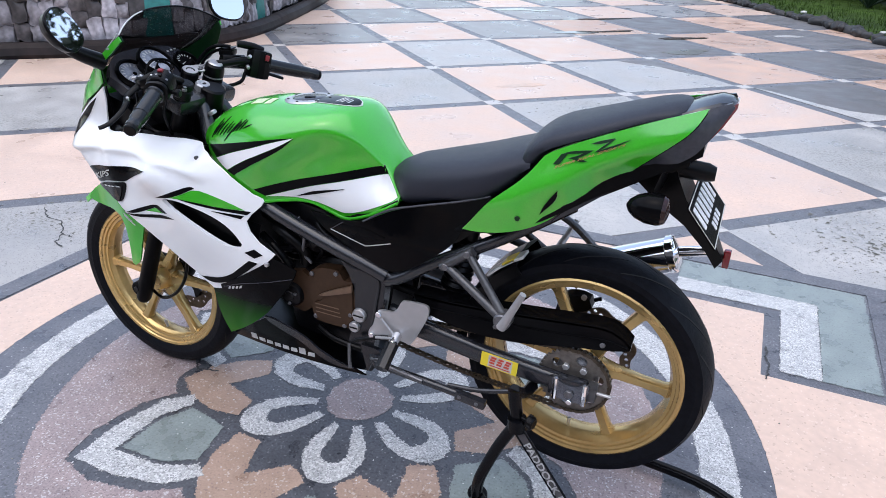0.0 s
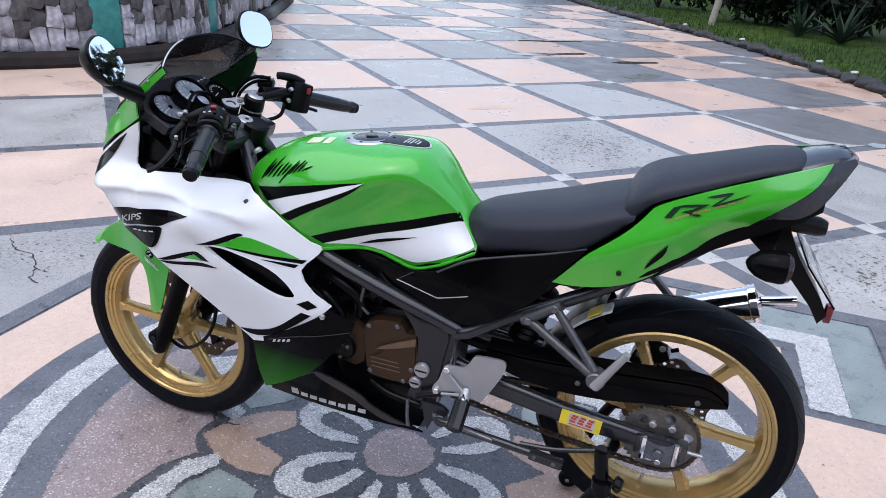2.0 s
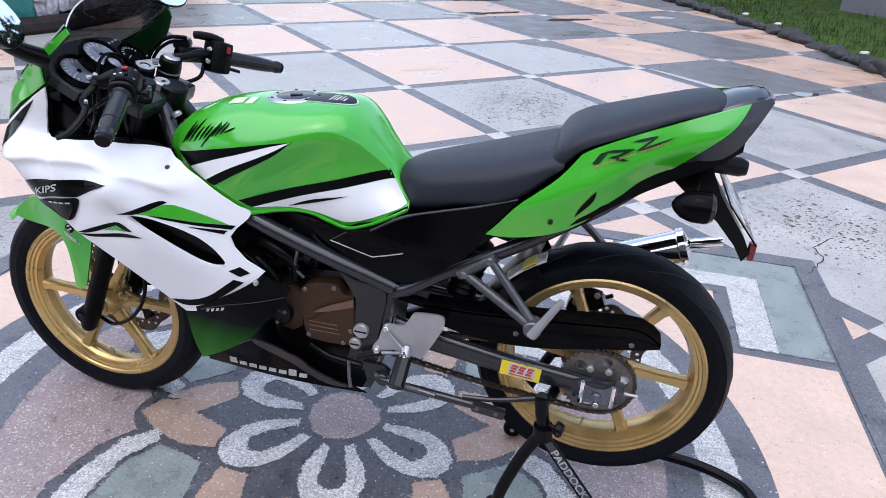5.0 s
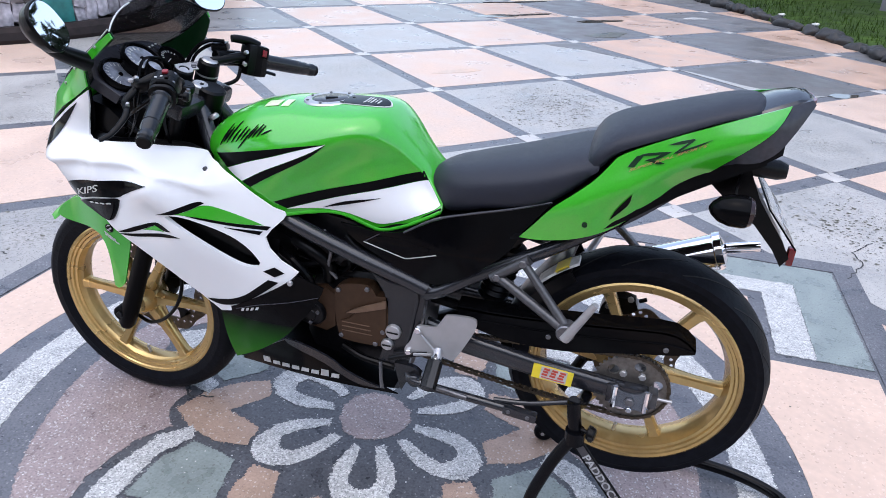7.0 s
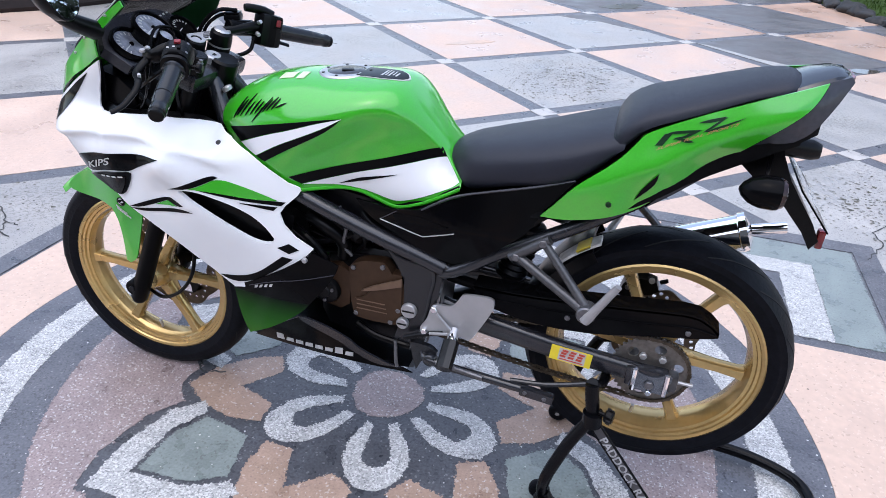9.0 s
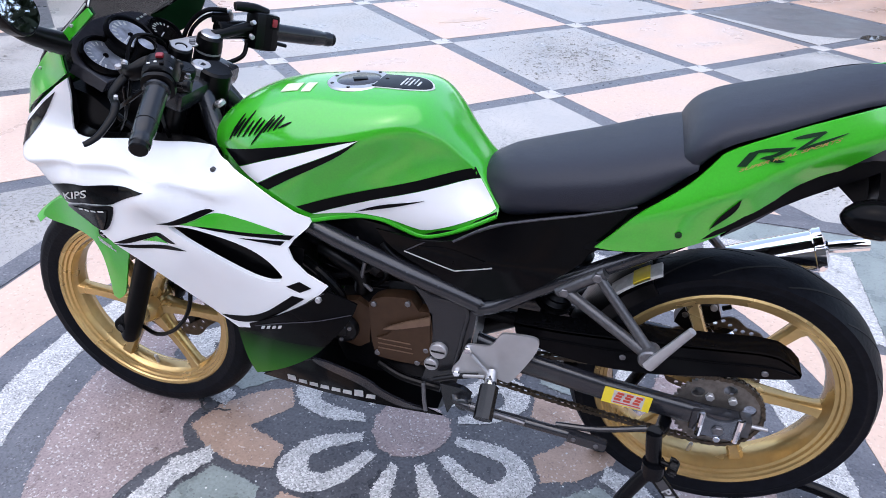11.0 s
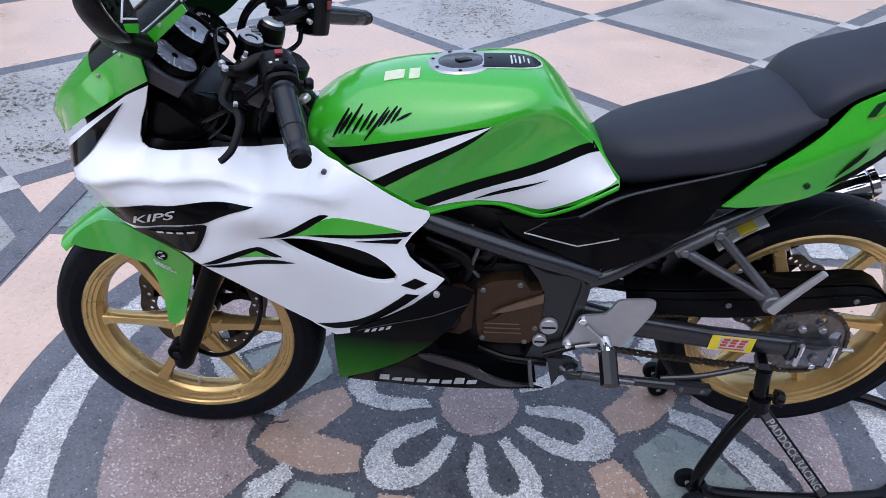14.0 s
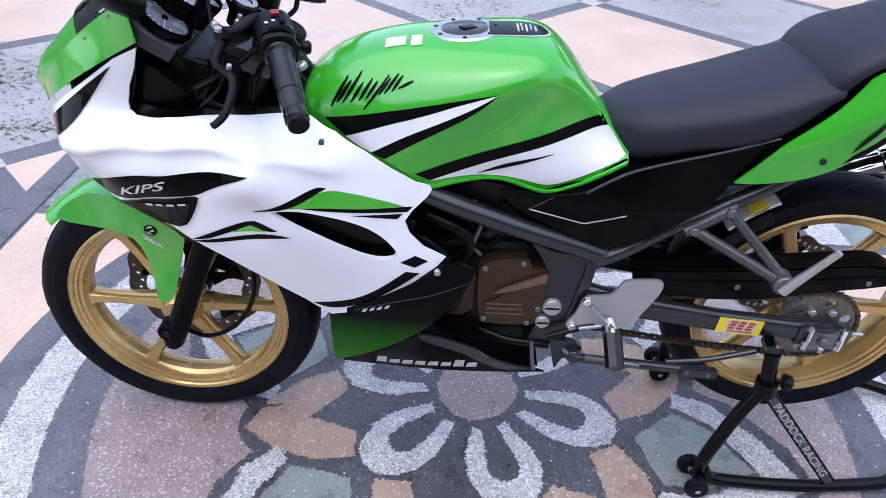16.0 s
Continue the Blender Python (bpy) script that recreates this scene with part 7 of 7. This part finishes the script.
# rider footrest, heel guard, gear pedal
HEEL = [(.154, .371), (.145, .380), (.146, .392), (.159, .409), (.166, .438), (.170, .450), (.178, .456), (.205, .458), (.217, .461), (.226, .472), (.236, .494), (.243, .499), (.297, .505), (.307, .500), (.310, .489), (.304, .465), (.267, .390), (.258, .382), (.222, .390), (.171, .367)]
hl = part("heel_guard", plate(HEEL, lambda x, z: .132 + .05 * max(0, x - .2), .006, (), .02, 0, -1), STEEL, bike, "brushed aluminium heel guard plate")
part("heel_guard", plate(HEEL, lambda x, z: .132 + .05 * max(0, x - .2), .006, (), .02, 0, 1), STEEL, bike)
for x, z in ((.176, .444), (.156, .381)):
    part("guard_bolt", rod((x, -.13, z), (x, -.139, z), .008, 6), CHROME, hl)
part("guard_rib", tube([(.170, -.139, .381), (.212, -.139, .390)], .0035, 8), STEEL, hl)
part("guard_rib", tube([(.184, -.138, .436), (.218, -.14, .402)], .0035, 8), STEEL, hl)
fp = part("footrest", tube([(.226, -.135, .400), (.228, -.155, .396), (.229, -.178, .386)], .012, 12), CHROME, bike)
part("footrest_rubber", tube([(.228, -.164, .392), (.2285, -.19, .377), (.229, -.221, .359)], .0182, 8, 3, flat=.8), GRIP, fp, "black footrest rubber")
gp = part("gear_pedal", tube([(.20, -.13, .385), (.15, -.135, .37), (.11, -.135, .352)], .006, 10), ENGINE, bike, "dark steel gear linkage")
st = part("side_stand", tube([(.150, -.12, .312), (.175, -.136, .304), (.30, -.136, .293), (.445, -.138, .284)], .0098, 12, 5), FRAME_M, bike, "folded steel side stand")
part("stand_bracket", plate([(.120, .338), (.168, .338), (.186, .322), (.182, .296), (.150, .290), (.138, .262), (.130, .290)], even(.128), .012, (), .05, 0, -1), PLATE_M, st)
part("stand_pivot", rod((.172, -.12, .305), (.172, -.142, .305), .016, 18), FRAME_M, st)
part("stand_spring", tube([(.19, -.145, .312), (.30, -.145, .297)], .006, 10), DULL, st)
part("stand_foot", block((-.055, -.010, -.012), (.022, .010, .010), .005, Matrix.Translation((.44, -.140, .283)) @ Matrix.Rotation(.1, 4, "Y")), FRAME_M, st)
for x, z in ((.398, .288), (.442, .283)):
    part("foot_rivet", rod((x, -.148, z), (x, -.1525, z), .005, 10), DULL, st)
part("stand_rod", tube([(.36, -.128, .296), (.44, -.128, .307), (.53, -.126, .334)], .006, 10, 5), FRAME_M, st)

# swing arm, chain, sprocket
for s in (-1, 1):
    rings = []
    for x, z, hz, y in ((.185, .425, .026, .085), (.27, .413, .025, .098), (.44, .396, .0235, .108), (.60, .382, .022, .108), (.66, .377, .020, .108), (.685, .375, .016, .108)):
        ring = []
        for k in range(16):
            a = 2 * math.pi * k / 16
            ring.append((x, s * y + .015 * math.copysign(abs(math.cos(a)) ** .7, math.cos(a)), z + hz * math.copysign(abs(math.sin(a)) ** .7, math.sin(a))))
        rings.append(ring)
    sw = part("swing_arm", loft(rings), FRAME_M, bike, "gunmetal box-section swing arm")
    part("chain_adjuster", block((.598, min(s * .100, s * .1265), .355), (.682, max(s * .100, s * .1265), .401), .005), FRAME_M, sw, "dark chain adjuster block")
    part("adjuster_cap", block((.683, min(s * .094, s * .124), .358), (.704, max(s * .094, s * .124), .396), .004), HANGER, sw)
    part("axle_plate", plate([(.606, .402), (.618, .408), (.624, .396), (.640, .391), (.658, .391), (.670, .398), (.678, .406), (.690, .402), (.690, .386), (.683, .372), (.690, .360), (.680, .350), (.662, .353), (.648, .346), (.634, .353), (.616, .350), (.606, .360), (.612, .376)], even(.1305), .004, (), .03, 0, s), AXLE_M, sw, "bluish scalloped axle plate")
    for x in (.616, .681):
        part("plate_band", tube([(x, s * .1315, .352), (x, s * .1320, .378), (x, s * .1315, .404)], .0056, 8), CHROME, sw)
    part("adjuster_bolt", rod((.70, s * .109, .377), (.735, s * .109, .376), .004, 10), STEEL, sw)
    part("axle_nut", rod((.648, s * .12, .371), (.648, s * .137, .371), .0105, 6), DULL, sw)
    for x, z in ((.650, .350),):
        part("adjuster_stud", rod((x, s * .125, z), (x, s * .135, z), .0065, 10), CHROME, sw)
    if s < 0:
        lab = part("sticker", block((.437, -.1252, .3755), (.525, -.1238, .4120), 0, Matrix.Translation((.48, 0, .388)) @ Matrix.Rotation(radians(4.5), 4, "Y") @ Matrix.Translation((-.48, 0, -.388))), YELLOW, sw, "yellow sticker with red slanted marks")
        mt = Matrix.Translation((.48, 0, .388)) @ Matrix.Rotation(radians(4.5), 4, "Y") @ Matrix.Translation((-.48, 0, -.388))
        part("pale_field", block((.455, -.1258, .3785), (.512, -.1251, .4095), 0, mt), LABELW, lab)
        for k in range(3):
            x0 = .458 + k * .0175
            for dx, z0, ln in ((.0035, .4045, .0125), (.0018, .3975, .0115), (.0, .3900, .0125)):
                part("red_mark", block((x0 + dx, -.1264, z0 - .0026), (x0 + dx + ln, -.1257, z0 + .0026), 0, mt), RED, lab)
        part("small_print", block((.458, -.1264, .3812), (.509, -.1257, .3836), 0, mt), RED, lab)
teeth, o0 = 42, []
for k in range(teeth * 4):
    a = 2 * math.pi * k / (teeth * 4)
    r = .080 + (.0035 if k % 4 in (1, 2) else -.0015)
    o0.append((RC.x + r * math.cos(a), RC.z + r * math.sin(a)))
holes = [[(RC.x + .056 * math.cos(c) + .0125 * math.cos(t), RC.z + .056 * math.sin(c) + .0125 * math.sin(t)) for t in (2 * math.pi * i / 14 for i in range(14))] for c in (2 * math.pi * k / 6 + .3 for k in range(6))]
sp = part("sprocket", plate(o0, even(.092), .005, holes, .2, 0, -1), SPROCKET_M, rw, "toothed steel rear sprocket")
part("sprocket_carrier", lathe([(0, -.088), (.02, -.088), (.036, -.082), (.05, -.07), (.05, -.04), (0, -.04)], RC, (0, 1, 0), 32, False), DULL, rw)
for k in range(6):
    a = 2 * math.pi * k / 6
    p = RC + Vector((math.cos(a) * .04, 0, math.sin(a) * .04))
    part("sprocket_bolt", rod(p + Vector((0, -.08, 0)), p + Vector((0, -.1005, 0)), .008, 6), STEEL, sp)
fs = Vector((.165, 0, .385))
path = []
r1, r2 = .0795, .034
up0, up1 = Vector((RC.x - .012, 0, RC.z + r1)), Vector((fs.x + .01, 0, fs.z + r2))
lo0, lo1 = Vector((fs.x + .004, 0, fs.z - r2)), Vector((RC.x - .02, 0, RC.z - r1))
for k in range(25):
    path.append(up1.lerp(up0, k / 24))
for k in range(1, 16):
    a = radians(98 - 203 * k / 16)
    path.append(RC + Vector((math.cos(a) * r1, 0, math.sin(a) * r1)))
for k in range(25):
    u = k / 24
    p = lo1.lerp(lo0, u)
    p.z -= .008 * math.sin(u * math.pi)
    path.append(p)
for k in range(1, 8):
    a = radians(-97 - 170 * k / 8)
    path.append(fs + Vector((math.cos(a) * r2, 0, math.sin(a) * r2)))
lens_ = [0.0]
for i in range(len(path)):
    lens_.append(lens_[-1] + (path[(i + 1) % len(path)] - path[i]).length)
bm, total = bmesh.new(), lens_[-1]
count = int(total / .0127)
seg_i = 0
for k in range(count):
    d = total * k / count
    while lens_[seg_i + 1] < d:
        seg_i += 1
    a, b = path[seg_i], path[(seg_i + 1) % len(path)]
    t = (d - lens_[seg_i]) / max(1e-6, lens_[seg_i + 1] - lens_[seg_i])
    c, dr = a.lerp(b, t), (b - a).normalized()
    up = Vector((-dr.z, 0, dr.x))
    w = .0060 if k % 2 else .0046
    for yy in (-.0895 - w, -.0895 + w):
        vs = []
        for dy in (-.0008, .0008):
            vs.append([bm.verts.new(c + dr * u * .0105 + up * v * .0043 + Vector((0, yy + dy, 0))) for u, v in ((-1, -.55), (-.7, -1), (-.25, -.75), (.25, -.75), (.7, -1), (1, -.55), (1, .55), (.7, 1), (.25, .75), (-.25, .75), (-.7, 1), (-1, .55))])
        bm.faces.new(vs[0])
        bm.faces.new(vs[1][::-1])
        for i in range(12):
            bm.faces.new((vs[0][i], vs[1][i], vs[1][(i + 1) % 12], vs[0][(i + 1) % 12]))
    rod(c + dr * .0064 + Vector((0, -.0895 - .0066, 0)), c + dr * .0064 + Vector((0, -.0895 + .0066, 0)), .0032, 6, .1, bm)
part("drive_chain", bm, CHAIN_M, bike, "oily steel drive chain", smooth=False)
HUG = [(.255, .505), (.34, .505), (.43, .511), (.56, .524), (.684, .538), (.715, .536), (.740, .523), (.757, .509), (.757, .500), (.745, .495), (.70, .484), (.648, .476), (.586, .462), (.51, .446), (.40, .440), (.307, .455), (.262, .475)]
hg = part("chain_guard", plate(HUG, even(.104), .006, (), .05, 0, -1), BLACK_GLOSS, bike, "glossy black chain guard")
part("guard_top", loft([[(x, -.104, z - .004), (x, -.104, z + .003), (x, -.062, z + .006), (x, -.062, z)] for x, z in ((.255, .505), (.34, .505), (.43, .511), (.56, .524), (.684, .538), (.715, .536), (.740, .523), (.757, .507))]), BLACK_GLOSS, hg)
part("guard_fold", tube([(x, -.1045, z) for x, z in ((.30, .482), (.45, .487), (.60, .500), (.70, .512), (.75, .506))], .0022, 6), BLACK_GLOSS, hg)
for x, z in ((.46, .475), (.70, .498)):
    part("guard_bolt", rod((x, -.103, z), (x, -.108, z), .006, 8), DULL, hg)
part("upper_arm", tube([(.19, -.075, .50), (.30, -.085, .492), (.45, -.085, .478)], .012, 10), BLACK, bike)
part("shock_absorber", lathe([(0, 0), (.016, 0), (.016, .05), (.036, .055), (.036, .06)] + [(.030 + .006 * (k % 2), .062 + .008 * k) for k in range(16)] + [(.036, .19), (.02, .195), (.02, .25), (0, .25)], (.30, 0, .44), (.25, 0, 1), 20, False), ENGINE, bike, "black rear shock absorber")

# short mudguard ahead of the rear tyre, with a label
rings = []
for k in range(13):
    a = radians(178 - 55 * k / 12)
    o = Vector((math.cos(a), 0, math.sin(a)))
    c = RC + o * .2895
    rings.append([c + Vector((0, y, 0)) + o * h for y, h in ((-.078, -.022), (-.079, .004), (-.03, .014), (.03, .014), (.079, .004), (.078, -.022), (.074, -.022), (.074, .0), (.0, .008), (-.074, .0), (-.074, -.022))])
hug = part("inner_mudguard", loft(rings), BLACK, bike, "black plastic inner rear mudguard")


def on_guard(a0, a1, y0, y1, lift):
    bm = bmesh.new()
    prev = None
    for k in range(9):
        a = radians(a0 + (a1 - a0) * k / 8)
        o = Vector((math.cos(a), 0, math.sin(a)))
        row = [bm.verts.new(RC + o * (.305 + lift) + Vector((0, y, 0))) for y in (y0, y1)] + [bm.verts.new(RC + o * (.2995 + lift) + Vector((0, y, 0))) for y in (y1, y0)]
        if prev:
            for i in range(4):
                bm.faces.new((prev[i], prev[(i + 1) % 4], row[(i + 1) % 4], row[i]))
        else:
            bm.faces.new(row)
        prev = row
    bm.faces.new(prev[::-1])
    return bm


part("tyre_label", on_guard(119, 138, -.076, -.034, .0), LABELW, hug, "torn pale label with a yellow block")
part("label_yellow", on_guard(123, 129, -.076, -.034, .002), YELLOW, hug)

# exhaust
ex = part("muffler", lathe([(0, 0), (.018, 0), (.024, .02), (.036, .06), (.041, .07), (.041, .30), (.0425, .302), (.0425, .312), (.039, .318), (.02, .325), (0, .325)], (.505, .138, .505), (.80 - .505, 0, .632 - .505), 36, False), CHROME, bike, "polished chrome silencer")
d = Vector((.295, 0, .125)).normalized()
tip0 = Vector((.505, .135, .512)) + d * .322
part("silencer_tip", lathe([(.0105, 0), (.0125, 0), (.0125, .07), (.0105, .07)], tip0, (d.x, .08, d.z * .55), 20), CHROME, ex)
part("silencer_strap", lathe([(.0385, .30), (.0415, .30), (.0415, .315), (.0385, .315)], (.505, .135, .512), d, 36), CHROME, ex)
part("exhaust_pipe", tube([(-.20, .05, .40), (-.22, .07, .30), (-.12, .10, .265), (.06, .12, .275), (.25, .13, .36), (.42, .135, .465), (.51, .135, .514)], (.03, .02), 14, 6), ENGINE, bike)
part("silencer_bracket", tube([(.62, .135, .60), (.56, .12, .66), (.50, .10, .70)], .009, 10), DULL, ex)

# ---- paddock stand ----
stand = thing("paddock_stand", "black tubular steel paddock stand holding the rear wheel up", "paddock stand")
rail = [(.478, -.192, .052), (.496, -.195, .030), (.53, -.197, .022), (.64, -.201, .020), (.75, -.198, .020), (.86, -.186, .020), (.90, -.176, .020), (.94, -.150, .020), (1.02, -.085, .021), (1.062, -.045, .022), (1.078, .0, .024), (1.07, .050, .026), (1.035, .088, .027), (.95, .122, .028), (.82, .138, .028), (.64, .150, .028), (.50, .152, .030), (.478, .150, .052)]
part("base_tube", tube(rail, .0138, 14, 5), STAND_M, stand)
for s, yb, yt in ((-1, -.192, -.172), (1, .150, .158)):
    up = part("upright", tube([(.474, yb, .040), (.472, yb, .070), (.480, yb, .118), (.508, (yb + yt) / 2, .198), (.532, yt * 1.02, .250), (.556, yt, .298)], .0138, 14, 5), STAND_M, stand)
    col = part("adjust_column", tube([(.549, yt, .262), (.548, yt, .300), (.541, yt, .340), (.537, yt, .372)], .0148, 14, 4, flat=.85), STAND_M, up, "black height-adjusting column of the stand")
    part("column_collar", tube([(.551, yt, .268), (.549, yt, .300)], .0215, 14), STAND_M, col)
    part("cradle", tube([(.536, yt, .372), (.545, yt - s * .022, .352), (.553, yt - s * .040, .345), (.560, yt - s * .07, .345)], .013, 12, 4), STAND_M, up)
    knob = part("cradle_knob", lathe([(0, -.012), (.005, -.012), (.005, .004), (.013, .004), (.0155, .007), (.0155, .018), (.012, .022), (0, .022)], (.570, yt + s * .004, .304), (1, s * .25, -.05), 18, False), BLACK, up, "ribbed black clamp knob")
    for k in range(10):
        a = 2 * math.pi * k / 10
        part("knob_rib", rod((.577, yt + s * .0055 + .0150 * math.cos(a), .3035 + .0150 * math.sin(a)), (.586, yt + s * .008 + .0150 * math.cos(a), .303 + .0150 * math.sin(a)), .0028, 6), BLACK, knob)
    for k in (-1, 1):
        wh = part("roller", lathe([(.008, -.010), (.019, -.011), (.0235, -.008), (.025, -.003), (.025, .003), (.0235, .008), (.019, .011), (.008, .010)], (.464, yb + k * .031, .025), seg=28), RUBBER, stand)
        part("roller_hub", rod((.464, yb + k * .031 - .012, .025), (.464, yb + k * .031 + .012, .025), .0085, 12), STAND_M if k > 0 else BLACK, wh)
    part("roller_axle", rod((.464, yb - .044, .025), (.464, yb + .044, .025), .0055, 10), STEEL, stand)
    part("roller_lug", tube([(.464, yb, .026), (.478, yb, .045)], .012, 10), STAND_M, stand)
a, b = Vector((.556, -.176, .272)), Vector((.752, -.199, .036))
dv = (b - a).normalized()
out_n = Vector((.12, -1, .10))
out_n = (out_n - dv * out_n.dot(dv)).normalized()
nv = out_n.cross(dv)
if nv.x < 0:
    nv = -nv
bm = bmesh.new()
vs = [bm.verts.new(p + nv * u + out_n * w) for p in (a, b) for u, w in ((-.0105, 0), (.0105, 0), (.0105, .004), (-.0105, .004))]
for f in ((0, 1, 2, 3), (4, 5, 6, 7), (0, 1, 5, 4), (1, 2, 6, 5), (2, 3, 7, 6), (3, 0, 4, 7)):
    bm.faces.new([vs[i] for i in f])
cb = part("brace_plate", bm, BRACE_M, stand, "flat dark grey diagonal brace with pale printed letters")
for u in (-.0105, .0105):
    part("brace_edge", rod(a + nv * u + out_n * .003, b + nv * u + out_n * .003, .0026, 8), STAND_M, cb)
fc = bpy.data.curves.new("letters", "FONT")
fc.body, fc.size, fc.resolution_u, fc.offset = "PADDOCK RACING", 0.0235, 3, .0006
tmp = new("letters", fc)
bpy.context.view_layer.update()
me = bpy.data.meshes.new_from_object(tmp)
bpy.data.objects.remove(tmp)
wide = .245 / max(v.co.x for v in me.vertices)
for v in me.vertices:
    v.co = a + dv * (.035 + v.co.x * wide) + nv * (v.co.y - .0086) + out_n * .0046
me.materials.append(BRACE_INK)
ob = new("lettering", me)
ob.parent = cb


# ---- garden trees, and an unseen building front added to block low sky ----
def tree(at, height, seed):
    rg = random.Random(seed)
    t = thing("garden_tree", "leafy garden tree with a grey branching trunk", "tree", "garden trees", at)
    part("trunk", tube([(0, 0, -.1), (rg.uniform(-.1, .1), rg.uniform(-.1, .1), height * .3), (rg.uniform(-.25, .25), rg.uniform(-.25, .25), height * .75)], (.16, .05), 10, 6), LOG, t)
    crown = bmesh.new()
    for k in range(7):
        a, h = k * 2.4 + rg.random(), height * rg.uniform(.35, .6)
        e = Vector((math.cos(a) * height * .28, math.sin(a) * height * .28, h + height * rg.uniform(.15, .35)))
        part("limb", tube([(0, 0, h), (e.x * .5, e.y * .5, h + (e.z - h) * .6), e], (.05, .015), 7, 5), LOG, t)
        leaf_clump(e, (height * .2, height * .2, height * .14), 260, seed * 20 + k, LEAF, .16, crown)
    part("crown", crown, LEAF, t, smooth=False)
    return t


def sky_blocker():
    """Unseen building front, added to block low sky and darken the reflections."""
    h = tagged(part("blocker_wall_south", block((-13, -8.3, -.05), (13, -8.0, 4.3), .02), BLOCKER_WALL, None), "unseen plain wall added behind the viewer to block low sky", "wall", kind="structure")
    part("blocker_roof", loft([[(x, -7.4, 4.2), (x, -11.5, 6.9), (x, -15.6, 4.2), (x, -15.6, 4.1), (x, -11.5, 6.8), (x, -7.4, 4.1)] for x in (-13.6, 13.6)]), BLOCKER_ROOF, h)


sky_blocker()
tree((7.5, 10.5, .03), 5.5, 1)
tree((10.5, 13.5, .03), 6.5, 2)
tree((5.8, 17.8, .03), 6.0, 3)
